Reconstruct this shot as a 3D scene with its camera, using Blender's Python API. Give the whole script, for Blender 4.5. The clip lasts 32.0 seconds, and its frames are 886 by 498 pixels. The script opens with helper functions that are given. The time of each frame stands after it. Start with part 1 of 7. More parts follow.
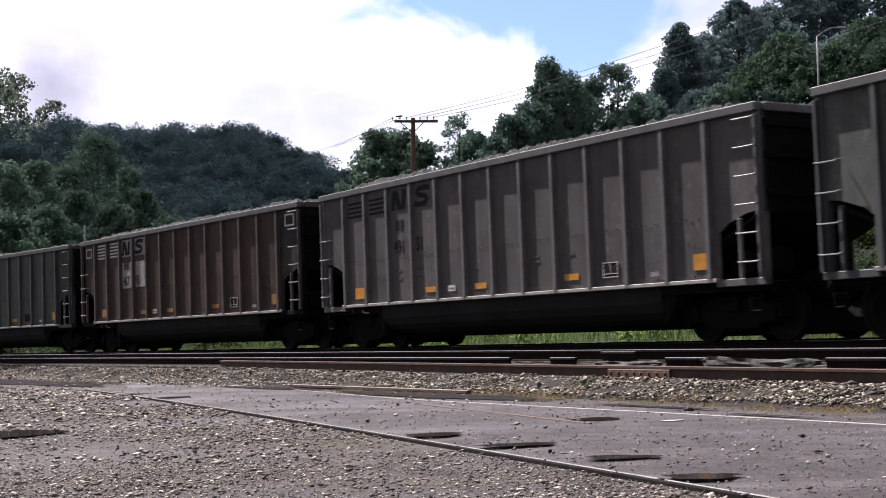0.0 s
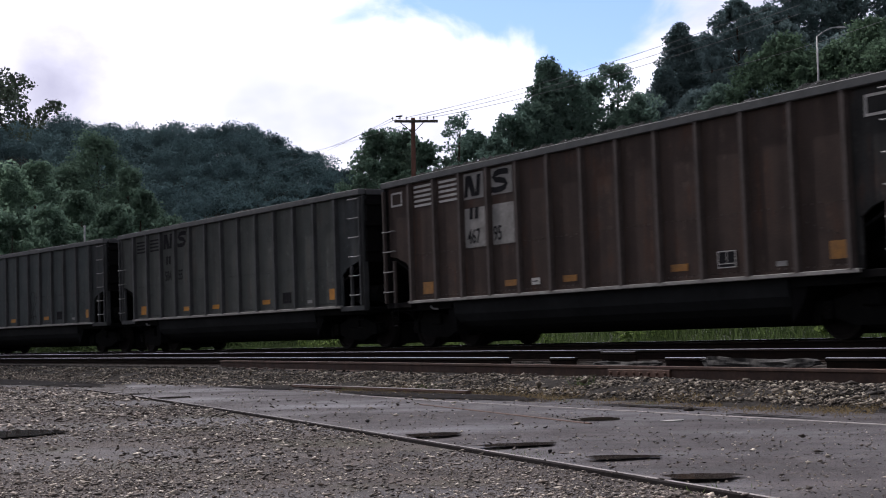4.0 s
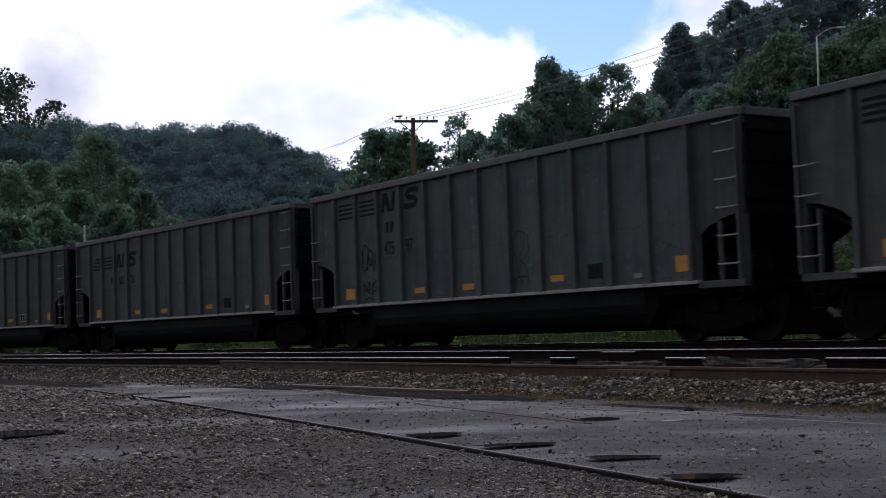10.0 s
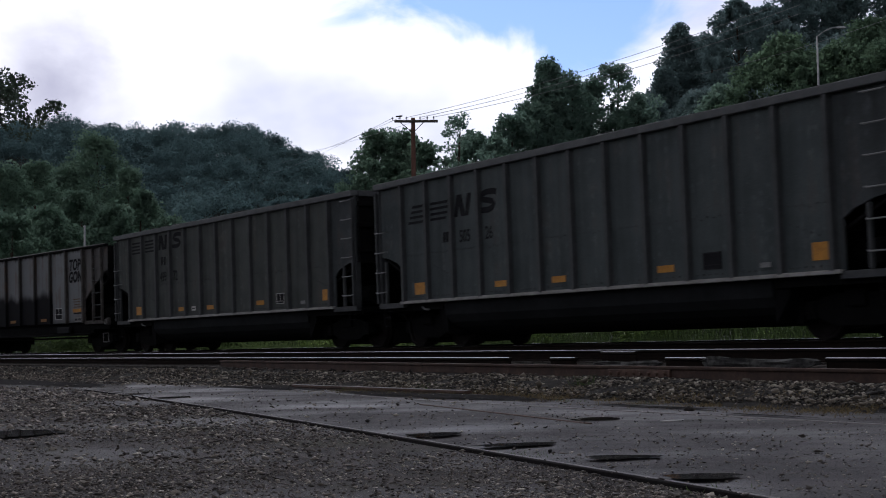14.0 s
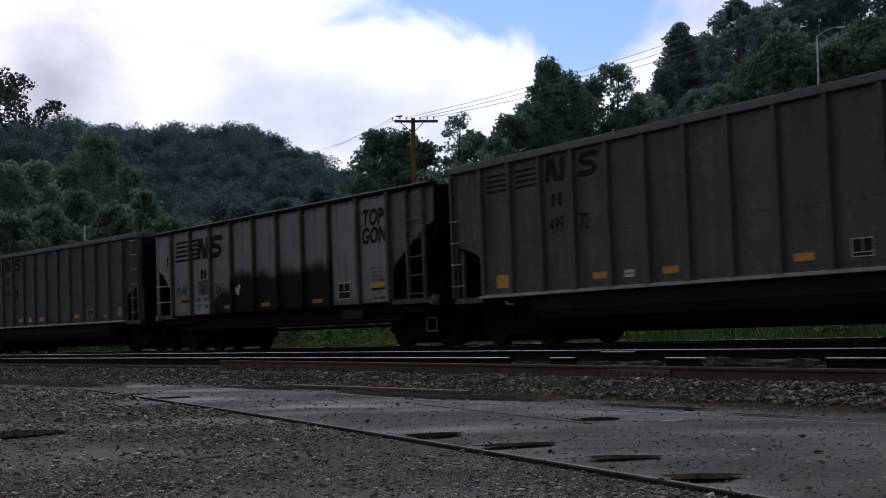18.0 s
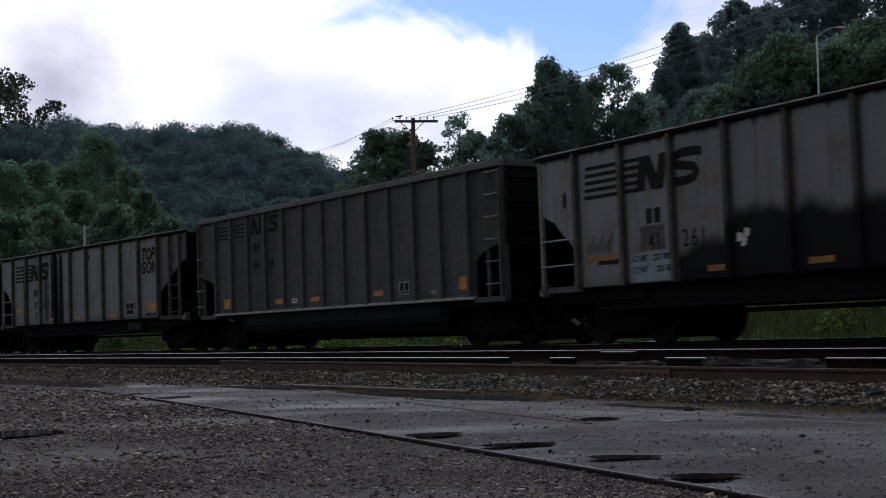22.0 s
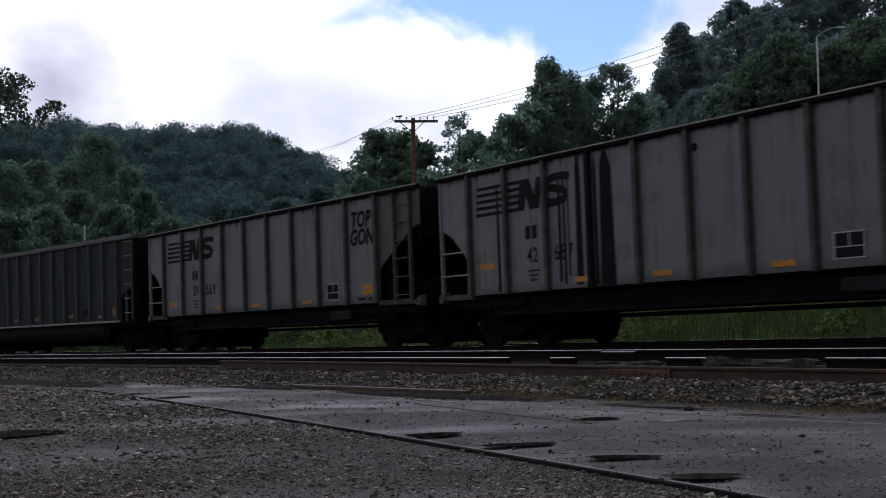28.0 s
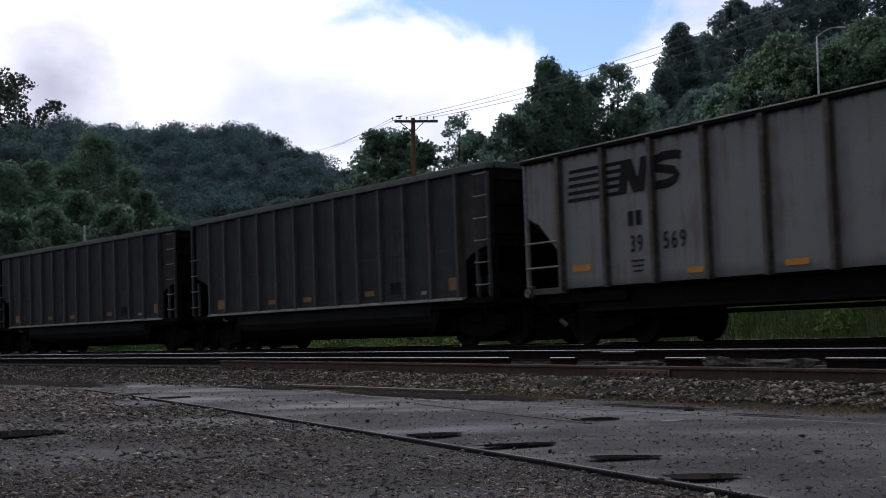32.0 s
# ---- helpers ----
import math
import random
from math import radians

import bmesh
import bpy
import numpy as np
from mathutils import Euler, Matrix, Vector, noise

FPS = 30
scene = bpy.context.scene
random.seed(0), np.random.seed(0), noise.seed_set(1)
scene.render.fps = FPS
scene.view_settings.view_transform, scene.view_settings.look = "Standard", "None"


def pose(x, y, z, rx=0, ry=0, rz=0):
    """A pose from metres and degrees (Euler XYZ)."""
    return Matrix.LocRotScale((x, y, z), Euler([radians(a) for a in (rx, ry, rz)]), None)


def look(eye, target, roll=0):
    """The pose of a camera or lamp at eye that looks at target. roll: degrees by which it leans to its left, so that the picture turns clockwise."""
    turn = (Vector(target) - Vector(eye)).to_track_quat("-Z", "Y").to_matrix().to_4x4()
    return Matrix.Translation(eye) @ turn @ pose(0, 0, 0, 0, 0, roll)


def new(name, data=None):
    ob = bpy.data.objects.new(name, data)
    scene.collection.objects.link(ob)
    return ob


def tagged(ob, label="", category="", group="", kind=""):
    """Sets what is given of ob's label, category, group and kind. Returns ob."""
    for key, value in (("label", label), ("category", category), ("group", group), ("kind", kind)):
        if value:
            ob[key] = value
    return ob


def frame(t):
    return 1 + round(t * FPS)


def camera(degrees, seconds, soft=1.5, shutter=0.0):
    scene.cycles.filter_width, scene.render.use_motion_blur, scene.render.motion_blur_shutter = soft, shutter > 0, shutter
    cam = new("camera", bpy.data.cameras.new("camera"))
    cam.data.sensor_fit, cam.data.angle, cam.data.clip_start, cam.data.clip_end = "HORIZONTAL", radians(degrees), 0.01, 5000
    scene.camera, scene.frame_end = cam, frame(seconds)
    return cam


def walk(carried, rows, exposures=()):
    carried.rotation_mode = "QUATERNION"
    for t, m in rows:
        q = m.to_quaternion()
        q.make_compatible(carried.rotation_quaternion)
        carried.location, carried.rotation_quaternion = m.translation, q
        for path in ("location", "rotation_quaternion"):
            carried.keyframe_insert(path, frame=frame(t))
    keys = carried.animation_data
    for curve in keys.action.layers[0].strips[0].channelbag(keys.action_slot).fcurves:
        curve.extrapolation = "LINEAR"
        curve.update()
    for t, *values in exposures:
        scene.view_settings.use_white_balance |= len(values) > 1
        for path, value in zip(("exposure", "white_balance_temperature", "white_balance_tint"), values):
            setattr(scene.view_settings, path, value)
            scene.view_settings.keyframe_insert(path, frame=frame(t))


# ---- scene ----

# ---------------------------------------------------------------- camera and its walk
EYE = Vector((0.0, 0.0, 0.58))
PITCH, ROLL = 4.028, -1.0
cam = camera(35.626, 32.0, soft=1.0, shutter=0.5)
CAM_POSE = look(EYE, EYE + Vector((0, math.cos(radians(PITCH)), math.sin(radians(PITCH)))), ROLL)
walk(cam, [(0.0, CAM_POSE), (32.0, CAM_POSE)],
     exposures=[(0.0, 1.1, 6230, 20), (2.2, 1.1, 6230, 20), (4.5, 1.08, 6150, 17), (7.0, 1.08, 6120, 15), (10.0, 1.08, 6120, 15), (13.0, 0.96, 6140, 14), (17.0, 0.82, 6140, 14), (22.0, 0.86, 6140, 14), (28.0, 0.93, 6140, 14), (32.0, 0.93, 6140, 14)])

# ---------------------------------------------------------------- world and sun
SUN_AZ, SUN_EL = -48.2, 56.6        # degrees to the right of +y, and above the horizon


def build_world():
    w = bpy.data.worlds.new("world")
    scene.world = w
    w.use_nodes = True
    nt = w.node_tree
    nt.nodes.clear()
    n = nt.nodes.new
    link = nt.links.new
    out, bg = n("ShaderNodeOutputWorld"), n("ShaderNodeBackground")
    sky = n("ShaderNodeTexSky")
    sky.sky_type = "NISHITA"
    sky.sun_disc = False
    sky.sun_elevation, sky.sun_rotation = radians(SUN_EL), radians(SUN_AZ)
    sky.air_density, sky.dust_density = 1.2, 0.6
    tc = n("ShaderNodeTexCoord")
    mp = n("ShaderNodeMapping")
    mp.inputs["Scale"].default_value = (1.0, 1.0, 1.9)
    link(tc.outputs["Generated"], mp.inputs["Vector"])
    big = n("ShaderNodeTexNoise")
    big.inputs["Scale"].default_value, big.inputs["Detail"].default_value = 7.0, 7.0
    big.inputs["Roughness"].default_value = 0.52
    big.inputs["Distortion"].default_value = 0.4
    link(mp.outputs[0], big.inputs["Vector"])
    # the opening of blue between the clouds
    c = Vector((0.080, 1.0, 0.252)).normalized()
    sub = n("ShaderNodeVectorMath")
    sub.operation = "SUBTRACT"
    sub.inputs[1].default_value = c
    link(tc.outputs["Generated"], sub.inputs[0])
    scl = n("ShaderNodeVectorMath")
    scl.operation = "MULTIPLY"
    scl.inputs[1].default_value = (0.86, 1.0, 2.3)
    link(sub.outputs[0], scl.inputs[0])
    ln = n("ShaderNodeVectorMath")
    ln.operation = "LENGTH"
    link(scl.outputs[0], ln.inputs[0])
    add = n("ShaderNodeMath")
    add.operation = "MULTIPLY_ADD"
    link(big.outputs["Fac"], add.inputs[0])
    add.inputs[1].default_value = 0.42
    link(ln.outputs["Value"], add.inputs[2])
    cover = n("ShaderNodeMapRange")
    cover.interpolation_type = "SMOOTHSTEP"
    cover.inputs["From Min"].default_value, cover.inputs["From Max"].default_value = 0.272, 0.335
    link(add.outputs[0], cover.inputs["Value"])
    # broken light and dark in the cloud
    fine = n("ShaderNodeTexNoise")
    fine.inputs["Scale"].default_value, fine.inputs["Detail"].default_value = 4.2, 5.0
    off = n("ShaderNodeMapping")
    off.inputs["Location"].default_value = (0.35, 0.2, 0.1)
    off.inputs["Scale"].default_value = (1.0, 1.0, 1.6)
    link(tc.outputs["Generated"], off.inputs["Vector"])
    link(off.outputs[0], fine.inputs["Vector"])
    ramp = n("ShaderNodeValToRGB")
    e = ramp.color_ramp.elements
    e[0].position, e[0].color = 0.31, (0.60, 0.63, 0.76, 1)
    e[1].position, e[1].color = 0.49, (1.0, 1.0, 1.05, 1)
    link(fine.outputs["Fac"], ramp.inputs["Fac"])
    tint = n("ShaderNodeMix")
    tint.data_type = "RGBA"
    tint.blend_type = "MULTIPLY"
    tint.inputs["Factor"].default_value = 1.0
    link(sky.outputs["Color"], tint.inputs["A"])
    tint.inputs["B"].default_value = (0.112, 0.122, 0.172, 1)
    # thick cloud is bright towards the sun's side and dull overhead and behind
    dot = n("ShaderNodeVectorMath")
    dot.operation = "DOT_PRODUCT"
    dot.inputs[1].default_value = Vector((-0.12, 0.93, 0.34)).normalized()
    link(tc.outputs["Generated"], dot.inputs[0])
    glow = n("ShaderNodeMapRange")
    glow.interpolation_type = "SMOOTHSTEP"
    glow.inputs["From Min"].default_value, glow.inputs["From Max"].default_value = 0.35, 0.97
    glow.inputs["To Min"].default_value, glow.inputs["To Max"].default_value = 0.15, 1.10
    link(dot.outputs["Value"], glow.inputs["Value"])
    # the overcast is heavy overhead and paler all round the horizon
    sep = n("ShaderNodeSeparateXYZ")
    link(tc.outputs["Generated"], sep.inputs[0])
    rim = n("ShaderNodeMapRange")
    rim.interpolation_type = "SMOOTHSTEP"
    rim.inputs["From Min"].default_value, rim.inputs["From Max"].default_value = 0.10, 0.65
    rim.inputs["To Min"].default_value, rim.inputs["To Max"].default_value = 0.58, 0.15
    link(sep.outputs["Z"], rim.inputs["Value"])
    pale = n("ShaderNodeMath")
    pale.operation = "MAXIMUM"
    link(glow.outputs["Result"], pale.inputs[0])
    link(rim.outputs["Result"], pale.inputs[1])
    lit = n("ShaderNodeVectorMath")
    lit.operation = "SCALE"
    # a thicker, violet-grey fold in the cloud over the left hill
    sub2 = n("ShaderNodeVectorMath")
    sub2.operation = "SUBTRACT"
    sub2.inputs[1].default_value = Vector((-0.285, 1.0, 0.195)).normalized()
    link(tc.outputs["Generated"], sub2.inputs[0])
    ln2 = n("ShaderNodeVectorMath")
    ln2.operation = "LENGTH"
    link(sub2.outputs[0], ln2.inputs[0])
    add2 = n("ShaderNodeMath")
    add2.operation = "MULTIPLY_ADD"
    link(big.outputs["Fac"], add2.inputs[0])
    add2.inputs[1].default_value = 0.16
    link(ln2.outputs["Value"], add2.inputs[2])
    fold = n("ShaderNodeMapRange")
    fold.interpolation_type = "SMOOTHSTEP"
    fold.inputs["From Min"].default_value, fold.inputs["From Max"].default_value = 0.055, 0.155
    fold.inputs["To Min"].default_value, fold.inputs["To Max"].default_value = 1.0, 0.0
    link(add2.outputs[0], fold.inputs["Value"])
    dull = n("ShaderNodeMix")
    dull.data_type = "RGBA"
    link(fold.outputs["Result"], dull.inputs["Factor"])
    link(ramp.outputs["Color"], dull.inputs["A"])
    dull.inputs["B"].default_value = (0.46, 0.46, 0.56, 1)
    link(dull.outputs["Result"], lit.inputs[0])
    link(pale.outputs[0], lit.inputs["Scale"])
    mix = n("ShaderNodeMix")
    mix.data_type = "RGBA"
    link(cover.outputs["Result"], mix.inputs["Factor"])
    link(tint.outputs["Result"], mix.inputs["A"])
    link(lit.outputs[0], mix.inputs["B"])
    link(mix.outputs["Result"], bg.inputs["Color"])
    bg.inputs["Strength"].default_value = 0.56
    link(bg.outputs[0], out.inputs["Surface"])


build_world()
sun = new("sun", bpy.data.lights.new("sun", "SUN"))
sun.data.energy, sun.data.angle, sun.data.color = 5.0, radians(0.7), (1.0, 0.94, 0.86)
az, el = radians(SUN_AZ), radians(SUN_EL)
sun_dir = Vector((math.sin(az) * math.cos(el), math.cos(az) * math.cos(el), math.sin(el)))
sun.matrix_world = look(sun_dir * 300, (0, 0, 0))

# ---------------------------------------------------------------- materials
MATS = {}


def nodes_of(name):
    m = bpy.data.materials.new(name)
    m.use_nodes = True
    MATS[name] = m
    nt = m.node_tree
    return m, nt, nt.nodes["Principled BSDF"]


def noise_node(nt, vec, scale, detail=4.0, rough=0.55):
    t = nt.nodes.new("ShaderNodeTexNoise")
    t.inputs["Scale"].default_value, t.inputs["Detail"].default_value = scale, detail
    t.inputs["Roughness"].default_value = rough
    if vec is not None:
        nt.links.new(vec, t.inputs["Vector"])
    return t.outputs["Fac"]


def ramp_node(nt, fac, stops):
    r = nt.nodes.new("ShaderNodeValToRGB")
    while len(r.color_ramp.elements) < len(stops):
        r.color_ramp.elements.new(0.5)
    for el_, (p, c) in zip(r.color_ramp.elements, stops):
        el_.position = p
        el_.color = (*c, 1) if len(c) == 3 else c
    nt.links.new(fac, r.inputs["Fac"])
    return r.outputs["Color"]


def mix_node(nt, fac, a, b, blend="MIX"):
    m = nt.nodes.new("ShaderNodeMix")
    m.data_type, m.blend_type = "RGBA", blend
    for sock, v in (("Factor", fac), ("A", a), ("B", b)):
        if isinstance(v, (int, float)):
            m.inputs[sock].default_value = v
        elif isinstance(v, tuple):
            m.inputs[sock].default_value = (*v, 1)
        else:
            nt.links.new(v, m.inputs[sock])
    return m.outputs["Result"]


def math_node(nt, op, a, b=None, c=None):
    m = nt.nodes.new("ShaderNodeMath")
    m.operation = op
    for i, v in enumerate((a, b, c)):
        if v is None:
            continue
        if isinstance(v, (int, float)):
            m.inputs[i].default_value = v
        else:
            nt.links.new(v, m.inputs[i])
    return m.outputs[0]


def smooth_node(nt, v, lo, hi):
    m = nt.nodes.new("ShaderNodeMapRange")
    m.interpolation_type = "SMOOTHSTEP"
    m.inputs["From Min"].default_value, m.inputs["From Max"].default_value = lo, hi
    nt.links.new(v, m.inputs["Value"])
    return m.outputs["Result"]


def coords(nt, kind="Object"):
    return nt.nodes.new("ShaderNodeTexCoord").outputs[kind]


def bump(nt, bsdf, height, strength=0.3, dist=0.01):
    b = nt.nodes.new("ShaderNodeBump")
    b.inputs["Strength"].default_value, b.inputs["Distance"].default_value = strength, dist
    nt.links.new(height, b.inputs["Height"])
    nt.links.new(b.outputs[0], bsdf.inputs["Normal"])


def simple(name, stops, scale, rough=0.8, metal=0.0, bstr=0.3, bdist=0.01, kind="Object", fine=6.0, rand=0.0, spec=0.5):
    """A surface of two scales of noise: broad tone by stops, fine grain, and relief."""
    m, nt, b = nodes_of(name)
    v = coords(nt, kind)
    broad = noise_node(nt, v, scale, 5)
    grain = noise_node(nt, v, scale * fine, 4)
    f = math_node(nt, "ADD", math_node(nt, "MULTIPLY", broad, 0.6), math_node(nt, "MULTIPLY", grain, 0.4))
    if rand:
        oi = nt.nodes.new("ShaderNodeObjectInfo")
        f = math_node(nt, "ADD", f, math_node(nt, "MULTIPLY", math_node(nt, "SUBTRACT", oi.outputs["Random"], 0.5), rand))
    nt.links.new(ramp_node(nt, f, stops), b.inputs["Base Color"])
    b.inputs["Roughness"].default_value, b.inputs["Metallic"].default_value = rough, metal
    b.inputs["Specular IOR Level"].default_value = spec
    bump(nt, b, grain, bstr, bdist)
    return m


def car_paint(name, paint, grime, rust=(0.10, 0.045, 0.025), rust_amt=0.15):
    """Weathered steel panel: cloudy worn paint, grime and rust running down, scuffs."""
    m, nt, b = nodes_of(name)
    v = coords(nt)
    oi = nt.nodes.new("ShaderNodeObjectInfo")
    shift = nt.nodes.new("ShaderNodeVectorMath")
    shift.operation = "ADD"
    comb = nt.nodes.new("ShaderNodeCombineXYZ")
    nt.links.new(math_node(nt, "MULTIPLY", oi.outputs["Random"], 40.0), comb.inputs[0])
    nt.links.new(v, shift.inputs[0])
    nt.links.new(comb.outputs[0], shift.inputs[1])
    vv = shift.outputs[0]
    st = nt.nodes.new("ShaderNodeMapping")
    st.inputs["Scale"].default_value = (9.0, 9.0, 0.5)
    nt.links.new(vv, st.inputs["Vector"])
    streak, wide = noise_node(nt, st.outputs[0], 1.0, 5), noise_node(nt, st.outputs[0], 0.35, 3)
    cloud, blotch, grain = noise_node(nt, vv, 1.7, 5), noise_node(nt, vv, 5.5, 6, 0.62), noise_node(nt, vv, 38.0, 4)
    f = math_node(nt, "ADD", math_node(nt, "MULTIPLY", smooth_node(nt, cloud, 0.30, 0.68), 0.42), math_node(nt, "MULTIPLY", smooth_node(nt, wide, 0.32, 0.66), 0.34))
    f = math_node(nt, "ADD", f, math_node(nt, "MULTIPLY", streak, 0.30))
    f = math_node(nt, "ADD", f, math_node(nt, "MULTIPLY", math_node(nt, "SUBTRACT", oi.outputs["Random"], 0.5), 0.16))
    col = mix_node(nt, f, grime, paint)
    scuff = math_node(nt, "MULTIPLY", smooth_node(nt, math_node(nt, "MULTIPLY", blotch, streak), 0.31, 0.40), 0.35)
    col = mix_node(nt, scuff, col, tuple(min(0.4, c * 1.7) for c in paint))
    rs = math_node(nt, "MULTIPLY", smooth_node(nt, math_node(nt, "MULTIPLY", streak, cloud), 0.27, 0.40), rust_amt)
    col = mix_node(nt, rs, col, rust)
    col = mix_node(nt, 0.5, col, ramp_node(nt, grain, [(0.3, (0.35, 0.35, 0.35)), (0.7, (0.65, 0.65, 0.65))]), "OVERLAY")
    nt.links.new(col, b.inputs["Base Color"])
    nt.links.new(math_node(nt, "ADD", 0.55, math_node(nt, "MULTIPLY", cloud, 0.25)), b.inputs["Roughness"])
    b.inputs["Specular IOR Level"].default_value = 0.10
    bump(nt, b, math_node(nt, "ADD", cloud, math_node(nt, "MULTIPLY", grain, 0.3)), 0.35, 0.012)
    return m


def flat_paint(name, paint, grime, soot=0.0):
    """Pale weathered paint: even over each bay, rust and grime running down from the top and along the foot."""
    m, nt, b = nodes_of(name)
    v = coords(nt)
    oi = nt.nodes.new("ShaderNodeObjectInfo")
    shift = nt.nodes.new("ShaderNodeVectorMath")
    shift.operation = "ADD"
    comb = nt.nodes.new("ShaderNodeCombineXYZ")
    nt.links.new(math_node(nt, "MULTIPLY", oi.outputs["Random"], 60.0), comb.inputs[0])
    nt.links.new(v, shift.inputs[0])
    nt.links.new(comb.outputs[0], shift.inputs[1])
    vv = shift.outputs[0]
    sep = nt.nodes.new("ShaderNodeSeparateXYZ")
    nt.links.new(v, sep.inputs[0])
    st = nt.nodes.new("ShaderNodeMapping")
    st.inputs["Scale"].default_value = (7.0, 7.0, 0.35)
    nt.links.new(vv, st.inputs["Vector"])
    streak, cloud, grain = noise_node(nt, st.outputs[0], 1.0, 5), noise_node(nt, vv, 1.3, 5), noise_node(nt, vv, 40.0, 4)
    run = smooth_node(nt, streak, 0.52, 0.70)
    foot = math_node(nt, "SUBTRACT", 1.0, smooth_node(nt, math_node(nt, "ADD", sep.outputs["Z"], math_node(nt, "MULTIPLY", cloud, 0.5)), 1.28, 1.55))
    f = math_node(nt, "MAXIMUM", math_node(nt, "MULTIPLY", run, 0.17), math_node(nt, "MULTIPLY", foot, 0.7))
    f = math_node(nt, "MAXIMUM", f, math_node(nt, "MULTIPLY", smooth_node(nt, cloud, 0.52, 0.8), 0.35))
    col = mix_node(nt, f, paint, grime)
    rs = math_node(nt, "MULTIPLY", smooth_node(nt, math_node(nt, "MULTIPLY", streak, cloud), 0.26, 0.36), 0.4)
    col = mix_node(nt, rs, col, (0.13, 0.068, 0.04))
    # the panel darkens in a ragged band below the rim
    zt = math_node(nt, "ADD", sep.outputs["Z"], math_node(nt, "MULTIPLY", math_node(nt, "SUBTRACT", streak, 0.5), 0.5))
    col = mix_node(nt, math_node(nt, "MULTIPLY", smooth_node(nt, zt, 3.44, 3.56), 0.8), col, (0.016, 0.015, 0.015))
    if soot:
        wob = noise_node(nt, vv, 1.2, 2, 0.35)
        zs = math_node(nt, "ADD", sep.outputs["Z"], math_node(nt, "MULTIPLY", math_node(nt, "SUBTRACT", wob, 0.5), 0.75))
        black = math_node(nt, "SUBTRACT", 1.0, smooth_node(nt, zs, soot - 0.16, soot + 0.18))
        col = mix_node(nt, math_node(nt, "MULTIPLY", black, 0.97), col, (0.008, 0.008, 0.010))
        nt.links.new(math_node(nt, "ADD", 0.52, math_node(nt, "MULTIPLY", black, 0.4)), b.inputs["Roughness"])
    col = mix_node(nt, 0.35, col, ramp_node(nt, grain, [(0.3, (0.35, 0.35, 0.35)), (0.7, (0.65, 0.65, 0.65))]), "OVERLAY")
    nt.links.new(col, b.inputs["Base Color"])
    b.inputs["Roughness"].default_value = 0.52
    b.inputs["Specular IOR Level"].default_value = 0.15 if soot else 0.3
    bump(nt, b, cloud, 0.25, 0.01)
    return m


def foliage(name, dark, light, trans=0.25, glow=1.5):
    m, nt, b = nodes_of(name)
    g = nt.nodes.new("ShaderNodeNewGeometry")
    v = coords(nt)
    f = math_node(nt, "ADD", math_node(nt, "MULTIPLY", g.outputs["Random Per Island"], 0.5),
                  math_node(nt, "MULTIPLY", noise_node(nt, v, 0.12, 3), 0.5))
    nt.links.new(ramp_node(nt, f, [(0.25, dark), (0.75, light)]), b.inputs["Base Color"])
    b.inputs["Roughness"].default_value = 0.75
    b.inputs["Specular IOR Level"].default_value = 0.15
    tr = nt.nodes.new("ShaderNodeBsdfTranslucent")
    tr.inputs["Color"].default_value = (*[min(0.5, c * glow) for c in light], 1)
    mx = nt.nodes.new("ShaderNodeMixShader")
    mx.inputs["Fac"].default_value = trans
    nt.links.new(b.outputs[0], mx.inputs[1])
    nt.links.new(tr.outputs[0], mx.inputs[2])
    nt.links.new(mx.outputs[0], nt.nodes["Material Output"].inputs["Surface"])
    return m


def stone_mat(name, stops, scale, rough):
    m, nt, b = nodes_of(name)
    v = coords(nt)
    g = nt.nodes.new("ShaderNodeNewGeometry")
    grain = noise_node(nt, v, scale, 4)
    f = math_node(nt, "ADD", math_node(nt, "MULTIPLY", g.outputs["Random Per Island"], 0.65), math_node(nt, "MULTIPLY", grain, 0.35))
    nt.links.new(ramp_node(nt, f, stops), b.inputs["Base Color"])
    b.inputs["Roughness"].default_value = rough
    bump(nt, b, grain, 0.4, 0.006)


stone_mat("gravel_stone", [(0.12, (0.017, 0.014, 0.012)), (0.40, (0.074, 0.060, 0.051)), (0.64, (0.225, 0.188, 0.158)), (0.84, (0.62, 0.56, 0.48))], 60, 0.7)
stone_mat("dark_grit", [(0.2, (0.008, 0.007, 0.007)), (0.6, (0.030, 0.026, 0.026)), (0.85, (0.11, 0.10, 0.098))], 60, 0.8)
stone_mat("ballast_stone", [(0.15, (0.009, 0.007, 0.006)), (0.42, (0.056, 0.046, 0.036)), (0.66, (0.215, 0.180, 0.140)), (0.88, (0.56, 0.51, 0.42))], 30, 0.8)
simple("ballast_earth", [(0.3, (0.012, 0.011, 0.010)), (0.7, (0.045, 0.040, 0.035))], 6.0, 0.95, bstr=0.9, bdist=0.03, spec=0.15)
# pale flecks in the black are the coal's glints, put into its colour
simple("coal", [(0.38, (0.010, 0.011, 0.011)), (0.50, (0.028, 0.031, 0.031)), (0.62, (0.12, 0.13, 0.13))], 26.0, 0.75, bstr=1.0, bdist=0.06, spec=0.3, fine=4.0)
simple("tub_steel", [(0.3, (0.009, 0.010, 0.011)), (0.7, (0.023, 0.025, 0.027))], 1.2, 0.8, spec=0.15)
simple("rail_web", [(0.3, (0.006, 0.0045, 0.004)), (0.7, (0.020, 0.013, 0.010))], 5.0, 0.95, spec=0.1)
simple("rust_rail", [(0.3, (0.045, 0.024, 0.018)), (0.55, (0.095, 0.050, 0.034)), (0.75, (0.17, 0.10, 0.072))], 4.0, 0.7)
